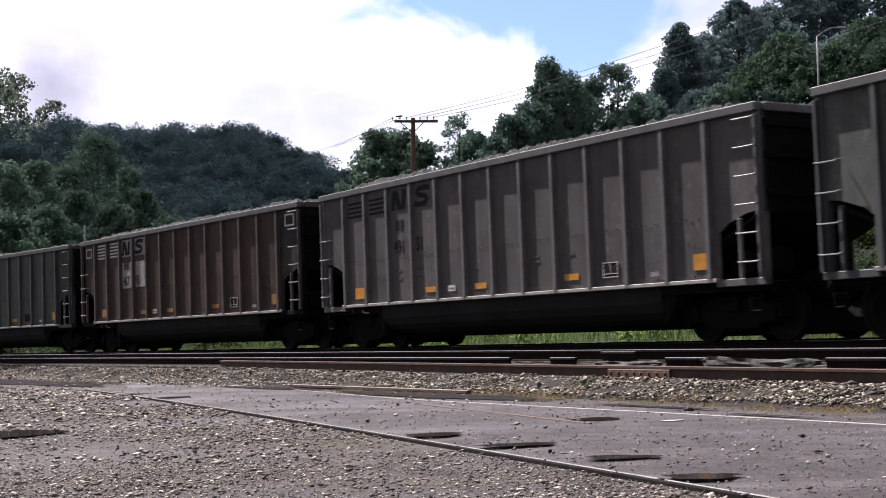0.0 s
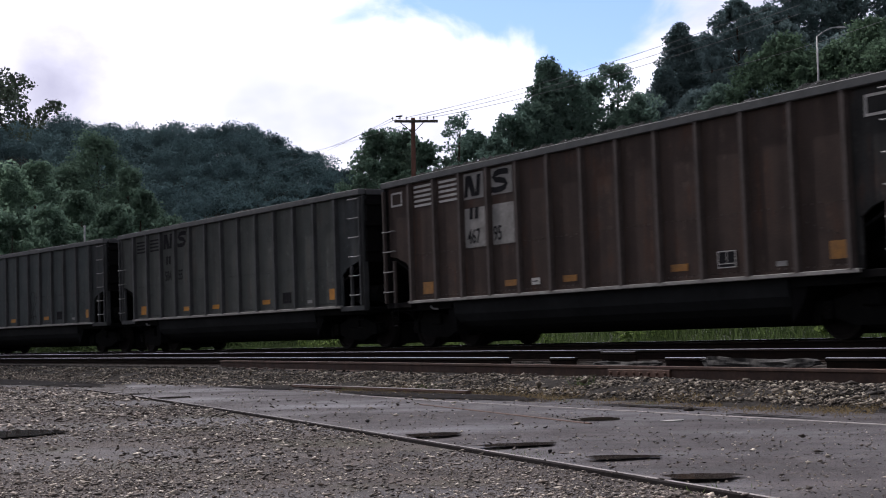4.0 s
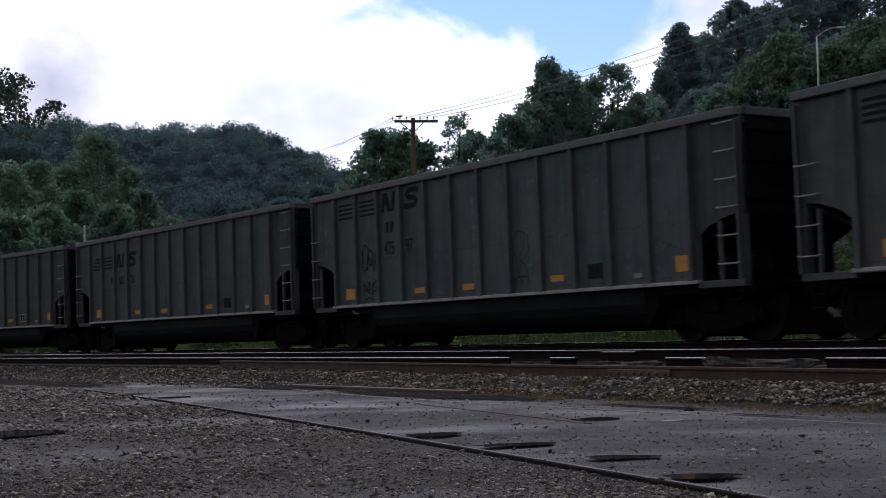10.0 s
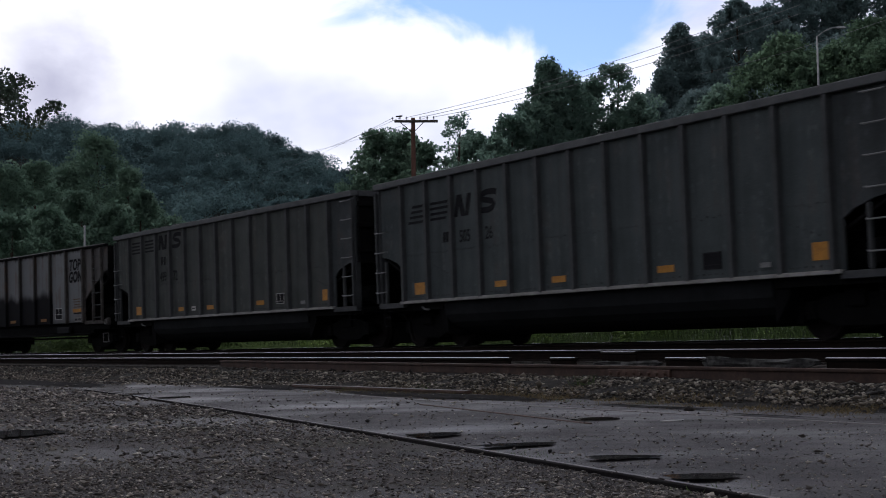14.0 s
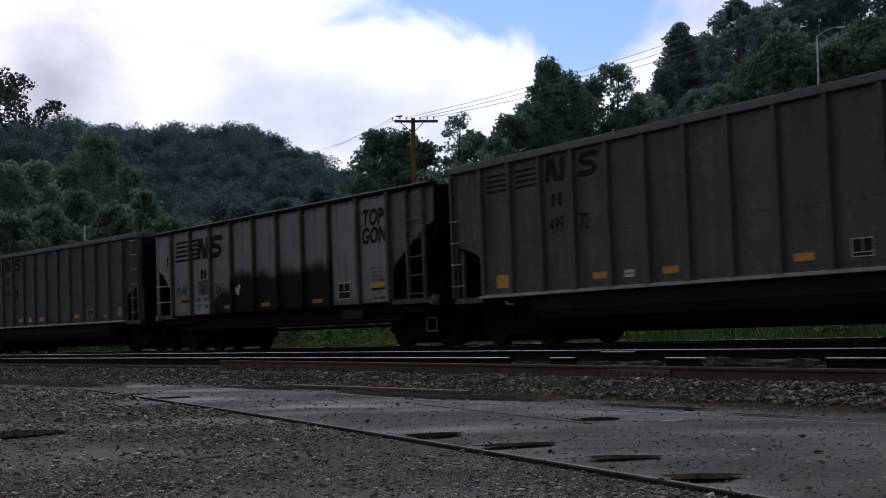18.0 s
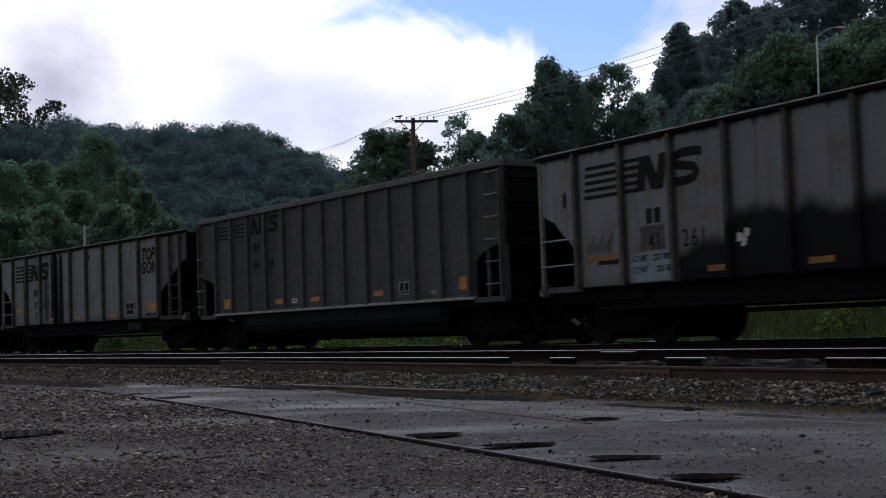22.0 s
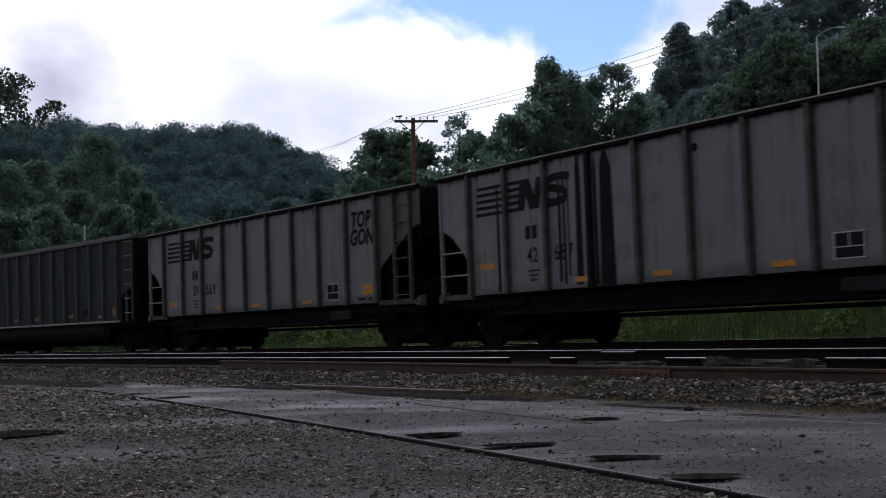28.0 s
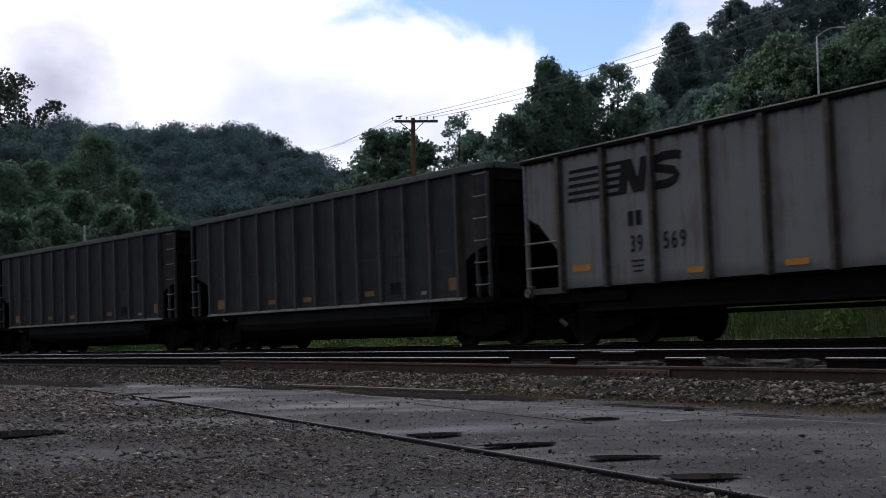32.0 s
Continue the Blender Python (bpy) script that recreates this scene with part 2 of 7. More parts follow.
# darker copy of rust_rail, the web's shadow under the head put into colour
simple("rust_web", [(0.3, (0.024, 0.013, 0.010)), (0.55, (0.060, 0.032, 0.022)), (0.75, (0.12, 0.070, 0.050))], 4.0, 0.8)
simple("rail_head", [(0.3, (0.46, 0.46, 0.48)), (0.7, (0.64, 0.64, 0.66))], 3.0, 0.24, metal=1.0, bstr=0.05)
simple("tie_wood", [(0.3, (0.022, 0.018, 0.015)), (0.7, (0.075, 0.062, 0.052))], 4.0, 0.9, bstr=0.6)
simple("grey_wood", [(0.36, (0.006, 0.006, 0.006)), (0.5, (0.022, 0.022, 0.021)), (0.66, (0.10, 0.098, 0.092))], 3.5, 0.9, bstr=0.6, bdist=0.02)
# near-black steels and underframe: shade beneath the cars is put into the colour
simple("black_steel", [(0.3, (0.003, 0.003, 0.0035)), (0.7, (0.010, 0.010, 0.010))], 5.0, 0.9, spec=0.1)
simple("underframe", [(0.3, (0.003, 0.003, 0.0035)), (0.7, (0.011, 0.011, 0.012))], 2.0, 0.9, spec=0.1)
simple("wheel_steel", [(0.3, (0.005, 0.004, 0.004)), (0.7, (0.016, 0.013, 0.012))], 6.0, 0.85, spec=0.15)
simple("worn_metal", [(0.3, (0.13, 0.13, 0.13)), (0.7, (0.34, 0.34, 0.34))], 8.0, 0.45, spec=0.4)
simple("yellow_film", [(0.3, (0.26, 0.10, 0.008)), (0.6, (0.62, 0.27, 0.018))], 7.0, 0.5)
simple("yellow_dull", [(0.3, (0.10, 0.055, 0.02)), (0.65, (0.36, 0.16, 0.02))], 9.0, 0.6)
simple("white_paint", [(0.3, (0.38, 0.37, 0.35)), (0.6, (0.62, 0.61, 0.59))], 5.0, 0.6)
simple("black_paint", [(0.3, (0.007, 0.007, 0.009)), (0.7, (0.020, 0.020, 0.024))], 5.0, 0.8, spec=0.15)
simple("sill_paint", [(0.3, (0.16, 0.15, 0.14)), (0.7, (0.42, 0.41, 0.39))], 4.0, 0.6)
simple("bark", [(0.3, (0.035, 0.026, 0.02)), (0.7, (0.11, 0.085, 0.065))], 2.0, 0.95, bstr=0.8, bdist=0.05)
simple("pole_wood", [(0.3, (0.085, 0.040, 0.030)), (0.7, (0.19, 0.092, 0.066))], 1.2, 0.9, bstr=0.4)
simple("arm_wood", [(0.3, (0.035, 0.03, 0.026)), (0.7, (0.09, 0.075, 0.062))], 1.5, 0.9)
simple("lamp_metal", [(0.3, (0.30, 0.31, 0.32)), (0.7, (0.50, 0.51, 0.52))], 1.0, 0.5, metal=0.3)
simple("wire", [(0.3, (0.22, 0.22, 0.23)), (0.7, (0.40, 0.40, 0.41))], 1.0, 0.7)
# soot, blackened further by putting the car ends' shade into the colour
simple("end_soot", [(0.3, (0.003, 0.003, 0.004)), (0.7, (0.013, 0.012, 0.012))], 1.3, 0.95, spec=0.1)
# far leaves are paler and bluer: distance haze is put into the colour
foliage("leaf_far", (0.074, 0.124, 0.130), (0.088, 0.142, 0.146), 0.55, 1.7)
foliage("leaf_valley", (0.068, 0.112, 0.088), (0.100, 0.154, 0.112), 0.6, 2.1)
foliage("bough_leaf", (0.042, 0.060, 0.048), (0.074, 0.100, 0.074), 0.45, 1.5)
foliage("bush_leaf", (0.034, 0.056, 0.022), (0.082, 0.120, 0.046), 0.4)
foliage("leaf_mid", (0.090, 0.140, 0.126), (0.134, 0.200, 0.160), 0.6, 2.0)
# slope leaves lifted and blued the same way, haze in the colour
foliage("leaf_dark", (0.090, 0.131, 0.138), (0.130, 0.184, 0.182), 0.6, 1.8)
foliage("leaf_light", (0.060, 0.102, 0.074), (0.096, 0.152, 0.098), 0.6)
foliage("grass_blade", (0.028, 0.052, 0.020), (0.088, 0.128, 0.046), 0.45)
foliage("weed_leaf", (0.040, 0.070, 0.022), (0.140, 0.200, 0.062), 0.5)
foliage("dry_grass", (0.075, 0.055, 0.028), (0.20, 0.155, 0.085), 0.3)
simple("chord_grey", [(0.3, (0.042, 0.046, 0.048)), (0.7, (0.100, 0.106, 0.109))], 3.0, 0.6)

# ---------------------------------------------------------------- the line of the track
S_X0, S_Y0, S_PHI, S_K, S_K2 = 0.0, 32.573, radians(-56.807), 0.00363, -4.0e-5
RAIL_Z, CANT = 0.587, 1.235
SPEED, GAIN = 4.798, 0.00173


def heading(s):
    a = max(-60.0, min(30.0, s))
    return S_PHI - S_K * a - S_K2 * a * a / 2 - (S_K + S_K2 * a) * (s - a)


TR_S = np.arange(-260.0, 221.0, 0.5)
TR_H = np.array([heading(s + 0.25) for s in TR_S])
TR_X = np.concatenate(([0.0], np.cumsum(0.5 * np.cos(TR_H))[:-1]))
TR_Y = np.concatenate(([0.0], np.cumsum(0.5 * np.sin(TR_H))[:-1]))
TR_X += S_X0 - np.interp(0.0, TR_S, TR_X)
TR_Y += S_Y0 - np.interp(0.0, TR_S, TR_Y)


def on_track(s, w=0.0):
    """Place s metres along the track and w metres to its camera side."""
    h = heading(s)
    return (float(np.interp(s, TR_S, TR_X)) + math.sin(h) * w, float(np.interp(s, TR_S, TR_Y)) - math.cos(h) * w, h)


def track_sw(x, y):
    """s and w for arrays of places."""
    x, y = np.asarray(x, float), np.asarray(y, float)
    shape = x.shape
    xf, yf = x.ravel(), y.ravel()
    s_out, w_out = np.empty(len(xf)), np.empty(len(xf))
    tx, ty, ts, th = TR_X[::2], TR_Y[::2], TR_S[::2], np.array([heading(s) for s in TR_S[::2]])
    for i in range(0, len(xf), 4000):
        dx, dy = xf[i:i + 4000, None] - tx, yf[i:i + 4000, None] - ty
        j = np.argmin(dx * dx + dy * dy, axis=1)
        k = np.arange(len(j))
        s_out[i:i + 4000] = ts[j]
        w_out[i:i + 4000] = dx[k, j] * np.sin(th[j]) - dy[k, j] * np.cos(th[j])
    return s_out.reshape(shape), w_out.reshape(shape)


def sstep(v, lo, hi):
    u = np.clip((np.asarray(v, float) - lo) / (hi - lo), 0, 1)
    return u * u * (3 - 2 * u)


# ---------------------------------------------------------------- mesh helpers
def mesh_of(name, verts, faces, smooth=False):
    me = bpy.data.meshes.new(name)
    me.from_pydata(verts, [], faces)
    if smooth:
        me.shade_smooth()
    me.update()
    return me


def quick_mesh(name, verts, tris, smooth=False):
    """Large meshes from numpy arrays of corners and faces of one size."""
    verts, tris = np.asarray(verts, np.float32), np.asarray(tris, np.int32)
    k = tris.shape[1]
    me = bpy.data.meshes.new(name)
    me.vertices.add(len(verts))
    me.vertices.foreach_set("co", verts.ravel())
    me.loops.add(tris.size)
    me.loops.foreach_set("vertex_index", tris.ravel())
    me.polygons.add(len(tris))
    me.polygons.foreach_set("loop_start", np.arange(0, tris.size, k, dtype=np.int32))
    if smooth:
        me.polygons.foreach_set("use_smooth", np.ones(len(tris), bool))
    me.update(calc_edges=True)
    me.validate()
    return me


class Shape:
    """Collects corners and faces for one part."""

    def __init__(self):
        self.v, self.f = [], []

    def add(self, verts, faces):
        o = len(self.v)
        self.v += [tuple(p) for p in verts]
        self.f += [tuple(i + o for i in q) for q in faces]
        return self

    def box(self, x0, x1, y0, y1, z0, z1, c=0.0):
        """A box with its edges chamfered by c."""
        if c <= 0:
            return self.add([(x, y, z) for x in (x0, x1) for y in (y0, y1) for z in (z0, z1)],
                            [(0, 1, 3, 2), (4, 6, 7, 5), (0, 4, 5, 1), (2, 3, 7, 6), (0, 2, 6, 4), (1, 5, 7, 3)])
        bm = bmesh.new()
        bmesh.ops.create_cube(bm, size=1.0)
        for p in bm.verts:
            p.co = Vector(((x0 + x1) / 2 + p.co.x * (x1 - x0), (y0 + y1) / 2 + p.co.y * (y1 - y0), (z0 + z1) / 2 + p.co.z * (z1 - z0)))
        bmesh.ops.bevel(bm, geom=list(bm.edges), offset=c, segments=1, affect="EDGES")
        bm.verts.index_update()
        self.add([p.co for p in bm.verts], [[p.index for p in q.verts] for q in bm.faces])
        bm.free()
        return self

    def prism(self, outline, a, b, axis="x"):
        """An outline of 2D points, swept from a to b along an axis."""
        n = len(outline)
        put = {"x": lambda p, t: (t, p[0], p[1]), "y": lambda p, t: (p[0], t, p[1]), "z": lambda p, t: (p[0], p[1], t)}[axis]
        vs = [put(p, a) for p in outline] + [put(p, b) for p in outline]
        fs = [(i, (i + 1) % n, n + (i + 1) % n, n + i) for i in range(n)]
        return self.add(vs, fs + [tuple(range(n))[::-1], tuple(range(n, 2 * n))])

    def tube(self, p, q, r0, r1=None, n=8):
        p, q = Vector(p), Vector(q)
        r1 = r0 if r1 is None else r1
        d = (q - p).normalized()
        a = d.orthogonal().normalized()
        b = d.cross(a)
        ring = [(math.cos(2 * math.pi * i / n), math.sin(2 * math.pi * i / n)) for i in range(n)]
        vs = [p + (a * c + b * s) * r0 for c, s in ring] + [q + (a * c + b * s) * r1 for c, s in ring]
        fs = [(i, (i + 1) % n, n + (i + 1) % n, n + i) for i in range(n)]
        return self.add(vs, fs + [tuple(range(n))[::-1], tuple(range(n, 2 * n))])

    def path(self, pts, r, n=6):
        """One bent tube through the points."""
        pts = [Vector(p) for p in pts]
        vs, up = [], None
        for i, p in enumerate(pts):
            d = (pts[min(i + 1, len(pts) - 1)] - pts[max(i - 1, 0)]).normalized()
            a = d.orthogonal().normalized() if up is None else (up - d * up.dot(d)).normalized()
            up = a
            b = d.cross(a)
            vs += [p + (a * math.cos(2 * math.pi * k / n) + b * math.sin(2 * math.pi * k / n)) * r for k in range(n)]
        m = len(pts)
        fs = [(i * n + k, i * n + (k + 1) % n, (i + 1) * n + (k + 1) % n, (i + 1) * n + k) for i in range(m - 1) for k in range(n)]
        return self.add(vs, fs + [tuple(range(n))[::-1], tuple(range((m - 1) * n, m * n))])

    def lathe(self, prof, axis_y=True, n=20):
        """A profile of (radius, along) turned round the y axis."""
        k = len(prof)
        vs = []
        for i in range(n):
            c, s = math.cos(2 * math.pi * i / n), math.sin(2 * math.pi * i / n)
            vs += [(r * c, t, r * s) for r, t in prof]
        fs = [(i * k + j, ((i + 1) % n) * k + j, ((i + 1) % n) * k + j + 1, i * k + j + 1) for i in range(n) for j in range(k - 1)]
        return self.add(vs, fs)

    def mesh(self, name, smooth=False):
        return mesh_of(name, self.v, self.f, smooth)


CACHE = {}


def shared(key, make, smooth=False):
    if key not in CACHE:
        CACHE[key] = make().mesh(key, smooth)
    return CACHE[key]


def part(name, me, material, parent, label="", at=None):
    """Links a mesh as one part under a thing or a part; the material is the object's own, so meshes can be shared."""
    ob = new(name, me)
    if not me.materials:
        me.materials.append(None)
    ob.material_slots[0].link = "OBJECT"
    ob.material_slots[0].material = MATS[material] if isinstance(material, str) else material
    ob.parent = parent
    if at is not None:
        ob.matrix_basis = at if isinstance(at, Matrix) else Matrix.Translation(at)
    return tagged(ob, label) if label else ob


def thing(name, label, category, group="", at=None, kind=""):
    ob = new(name)
    ob.empty_display_size = 0.3
    if at is not None:
        ob.matrix_basis = at
    return tagged(ob, label, category, group, kind)


def solid(name, me, material, label, category="", group="", kind="", at=None):
    ob = part(name, me, material, None, "", at)
    return tagged(ob, label, category, group, kind)


# ---------------------------------------------------------------- ground
LEFT_X = [-0.60, -0.40, -0.323, -0.258, -0.234, -0.198, -0.172, -0.145, -0.116, -0.075, -0.03, 0.1, 0.5]
LEFT_Z = [46.0, 49.0, 48.5, 48.8, 47.8, 45.9, 46.4, 47.4, 43.0, 36.0, 25.0, 14.0, 10.0]
RIGHT_X = [-0.5, -0.12, -0.04, 0.03, 0.075, 0.13, 0.17, 0.22, 0.28, 0.5, 1.0]
RIGHT_K = [0.0, 0.02, 0.045, 0.055, 0.11, 0.14, 0.19, 0.25, 0.28, 0.36, 0.40]


def land(x, y):
    """Height of the natural ground."""
    x, y = np.asarray(x, float), np.asarray(y, float)
    s, w = track_sw(x, y)
    d = np.maximum(y, 1.0)
    u = np.clip(x / d, -1.2, 1.2)
    z = np.zeros_like(x)
    # low bank behind the track, higher to the right
    bank = sstep(-w, 4.2, 9.0) * (0.35 + 0.9 * sstep(u, -0.07, 0.12))
    z = z + bank + 0.10 * sstep(-w, 2.0, 3.5)
    front = (y > 20) & (w < 0)
    hill_r = np.interp(u, RIGHT_X, RIGHT_K) * np.maximum(d - 58, 0) * (1 - 0.35 * sstep(d, 170, 420))
    hill_l = np.interp(u, LEFT_X, LEFT_Z) * sstep(d, 130, 345) * (1 - 0.3 * sstep(d, 380, 700))
    z = z + np.where(front, np.maximum(hill_r, hill_l), 0.0)
    far = np.hypot(x, y)
    behind = (w > 0) | (y <= 20)
    z = z + np.where(behind, 30.0 * sstep(far, 90, 320), 0.0)
    return z


def land1(x, y):
    return float(land(np.array([x]), np.array([y]))[0])


def build_ground():
    ys = np.concatenate((-np.geomspace(1500, 4, 26), np.arange(-3, 60, 1.0), np.arange(60, 130, 3.0), np.geomspace(130, 3000, 60)))
    us = np.sort(np.concatenate((np.linspace(-0.45, 0.45, 91), -np.geomspace(0.5, 30, 22), np.geomspace(0.5, 30, 22))))
    yy = np.repeat(ys[:, None], len(us), 1)
    reach = np.maximum(np.abs(ys), 26.0)[:, None]
    xx = us[None, :] * reach
    zz = land(xx, yy)
    n, m = len(ys), len(us)
    idx = np.arange(n * m).reshape(n, m)
    quads = np.stack((idx[:-1, :-1], idx[:-1, 1:], idx[1:, 1:], idx[1:, :-1]), -1).reshape(-1, 4)
    me = quick_mesh("ground", np.stack((xx, yy, zz), -1).reshape(-1, 3), quads, True)
    m_, nt, b = nodes_of("ground_earth")
    v = coords(nt)
    sep = nt.nodes.new("ShaderNodeSeparateXYZ")
    nt.links.new(v, sep.inputs[0])
    broad, mid, grain, pebble = noise_node(nt, v, 0.35, 4), noise_node(nt, v, 2.6, 5), noise_node(nt, v, 40, 5, 0.75), noise_node(nt, v, 130, 3)
    f = math_node(nt, "ADD", math_node(nt, "MULTIPLY", mid, 0.25), math_node(nt, "ADD", math_node(nt, "MULTIPLY", grain, 0.40), math_node(nt, "MULTIPLY", pebble, 0.35)))
    gravel = ramp_node(nt, f, [(0.38, (0.012, 0.010, 0.010)), (0.5, (0.042, 0.035, 0.033)), (0.60, (0.14, 0.118, 0.106))])
    damp = smooth_node(nt, broad, 0.42, 0.6)
    gravel = mix_node(nt, math_node(nt, "MULTIPLY", damp, 0.5), gravel, (0.025, 0.022, 0.024))
    grass = ramp_node(nt, mid, [(0.35, (0.016, 0.028, 0.010)), (0.65, (0.045, 0.068, 0.022))])
    far = smooth_node(nt, sep.outputs["Z"], 0.28, 0.5)
    woods = smooth_node(nt, sep.outputs["Z"], 1.8, 3.2)
    moss = math_node(nt, "MULTIPLY", smooth_node(nt, noise_node(nt, v, 0.8, 5), 0.52, 0.66), 0.45)
    gravel = mix_node(nt, moss, gravel, (0.050, 0.050, 0.026))
    floor = mix_node(nt, woods, grass, (0.016, 0.026, 0.020))
    nt.links.new(mix_node(nt, far, gravel, floor), b.inputs["Base Color"])
    nt.links.new(math_node(nt, "SUBTRACT", 0.85, math_node(nt, "MULTIPLY", damp, 0.3)), b.inputs["Roughness"])
    b.inputs["Specular IOR Level"].default_value = 0.25
    bump(nt, b, math_node(nt, "ADD", grain, math_node(nt, "MULTIPLY", pebble, 0.35)), 0.8, 0.010)
    solid("ground", me, m_, "grey gravelly dirt ground with damp patches", "ground", kind="structure")


build_ground()


def road_edge(s):
    return 10.89 + (s - 7.5) * 0.1325


def toe(s):
    return 8.25 + 0.25 * math.sin(s * 0.31) + 0.1 * math.sin(s * 1.7)


def build_road():
    """Worn wet asphalt between the ballast and the old buried rail."""
    rng = np.random.RandomState(4)
    vs, fs = [], []
    k = 22
    ss = np.arange(1.0, 34.0, 0.25)
    for i, s in enumerate(ss):
        a = toe(s) + 0.25 + 0.12 * noise.noise((s * 0.8, 3.1, 0)) + 0.07 * noise.noise((s * 3.1, 1.1, 0))
        narrow = float(sstep(s, 1.0, 10.0)) + 0.06 * noise.noise((s * 1.3, 9.0, 0)) * float(sstep(12.0 - s, 0, 3))
        b = a + (road_edge(s) - 0.04 - a) * max(narrow, 0.02)
        for j in range(k):
            w = a + (b - a) * j / (k - 1)
            x, y, _ = on_track(s, w)
            u = j / (k - 1)
            rim = min(1.0, 6 * u, 6 * (1 - u))
            vs.append((x, y, 0.004 + 0.012 * rim + 0.004 * noise.noise((x * 0.9, y * 0.9, 0))))
    n = len(ss)
    idx = np.arange(n * k).reshape(n, k)
    quads = np.stack((idx[:-1, :-1], idx[:-1, 1:], idx[1:, 1:], idx[1:, :-1]), -1).reshape(-1, 4)
    me = quick_mesh("road", vs, quads, True)
    m_, nt, b = nodes_of("wet_asphalt")
    v = coords(nt)
    broad, mid, grain = noise_node(nt, v, 0.5, 4), noise_node(nt, v, 5.0, 5), noise_node(nt, v, 70, 4, 0.7)
    f = math_node(nt, "ADD", math_node(nt, "MULTIPLY", mid, 0.4), math_node(nt, "MULTIPLY", grain, 0.6))
    col = ramp_node(nt, f, [(0.34, (0.012, 0.009, 0.012)), (0.50, (0.032, 0.027, 0.029)), (0.66, (0.110, 0.096, 0.094))])
    # oil stains and worn pale lanes drawn out along the line
    lane = nt.nodes.new("ShaderNodeMapping")
    lane.inputs["Rotation"].default_value = (0, 0, radians(57))
    lane.inputs["Scale"].default_value = (0.5, 2.6, 1.0)
    nt.links.new(v, lane.inputs["Vector"])
    worn = noise_node(nt, lane.outputs[0], 1.1, 6, 0.6)
    col = mix_node(nt, math_node(nt, "MULTIPLY", smooth_node(nt, worn, 0.52, 0.66), 0.6), col, (0.014, 0.012, 0.013))
    col = mix_node(nt, math_node(nt, "MULTIPLY", math_node(nt, "SUBTRACT", 1.0, smooth_node(nt, worn, 0.36, 0.46)), 0.3), col, (0.12, 0.106, 0.109))
    nt.links.new(col, b.inputs["Base Color"])
    # a film of water stands in long shallow dips
    film = noise_node(nt, lane.outputs[0], 0.55, 5, 0.6)
    wet = smooth_node(nt, math_node(nt, "ADD", math_node(nt, "MULTIPLY", film, 0.35), math_node(nt, "MULTIPLY", broad, 0.65)), 0.40, 0.66)
    nt.links.new(math_node(nt, "SUBTRACT", 0.74, math_node(nt, "MULTIPLY", wet, 0.32)), b.inputs["Roughness"])
    nt.links.new(math_node(nt, "ADD", 0.25, math_node(nt, "MULTIPLY", wet, 0.27)), b.inputs["Specular IOR Level"])
    rough = math_node(nt, "ADD", grain, math_node(nt, "MULTIPLY", mid, 1.2))
    bump(nt, b, math_node(nt, "MULTIPLY", rough, math_node(nt, "SUBTRACT", 1.0, math_node(nt, "MULTIPLY", wet, 0.55))), 0.9, 0.009)
    solid("road", me, m_, "worn wet grey-purple asphalt strip beside the tracks", "road", kind="structure")


build_road()


def build_ballast():
    """The bed of the tracks: a crowned strip along the line."""
    prof = [(-4.6, 0.0), (-3.4, 0.16), (-2.2, 0.36), (-0.8, 0.41), (0.8, 0.375), (2.4, 0.33), (3.6, 0.30), (4.9, 0.265), (6.1, 0.215), (6.9, 0.185), (7.3, 0.15), (7.8, 0.075), (8.3, 0.012), (8.7, -0.02)]
    ss = np.arange(-150, 120, 0.5)
    vs = []
    for s in ss:
        for w, z in prof:
            x, y, _ = on_track(s, w if w < 8 else w + toe(s) - 8.25)
            vs.append((x, y, z + 0.03 * noise.noise((x * 1.3, y * 1.3, 0.5)) - (0.0017 * max(-40, min(30, s)) if 2 < w < 8 else 0)))
    n, k = len(ss), len(prof)
    idx = np.arange(n * k).reshape(n, k)
    quads = np.stack((idx[:-1, :-1], idx[:-1, 1:], idx[1:, 1:], idx[1:, :-1]), -1).reshape(-1, 4)
    solid("ballast_bed", quick_mesh("ballast_bed", vs, quads, True), "ballast_earth", "dark brown crushed stone railway bed", "ballast", kind="structure")


build_ballast()

RAIL_OUT = [(-0.068, 0.0), (0.068, 0.0), (0.068, 0.012), (0.012, 0.03), (0.010, 0.125), (0.036, 0.14), (0.036, 0.1655), (-0.036, 0.1655), (-0.036, 0.14), (-0.010, 0.125), (-0.012, 0.03), (-0.068, 0.012)]


def build_rail(s0, s1, w_of, top_of, web, head, label, cant=0.0, step=1.0):
    """One rail with foot, web and head; its worn running surface is a part of its own."""
    ss = np.arange(s0, s1 + 1e-6, step)
    c, sn = math.cos(radians(cant)), math.sin(radians(cant))

    def sweep(outline):
        vs = []
        for s in ss:
            w0, zt = w_of(s), top_of(s)
            for a, h in outline:
                h2 = h - 0.172
                x, y, _ = on_track(s, w0 + a * c + h2 * sn)
                vs.append((x, y, zt + h2 * c - a * sn))
        n, k = len(ss), len(outline)
        fs = [(i * k + j, i * k + (j + 1) % k, (i + 1) * k + (j + 1) % k, (i + 1) * k + j) for i in range(n - 1) for j in range(k)]
        return vs, fs + [tuple(range(k))[::-1], tuple(range((n - 1) * k, n * k))]

    rail = thing("rail", label, "rail", kind="structure")
    part("rail_body", mesh_of("rail_body", *sweep(RAIL_OUT)), web, rail)
    part("rail_head", mesh_of("rail_head", *sweep([(-0.030, 0.1655), (0.024, 0.1655), (0.022, 0.1695), (0.016, 0.172), (-0.022, 0.172), (-0.028, 0.1695)])), head, rail)
    return rail


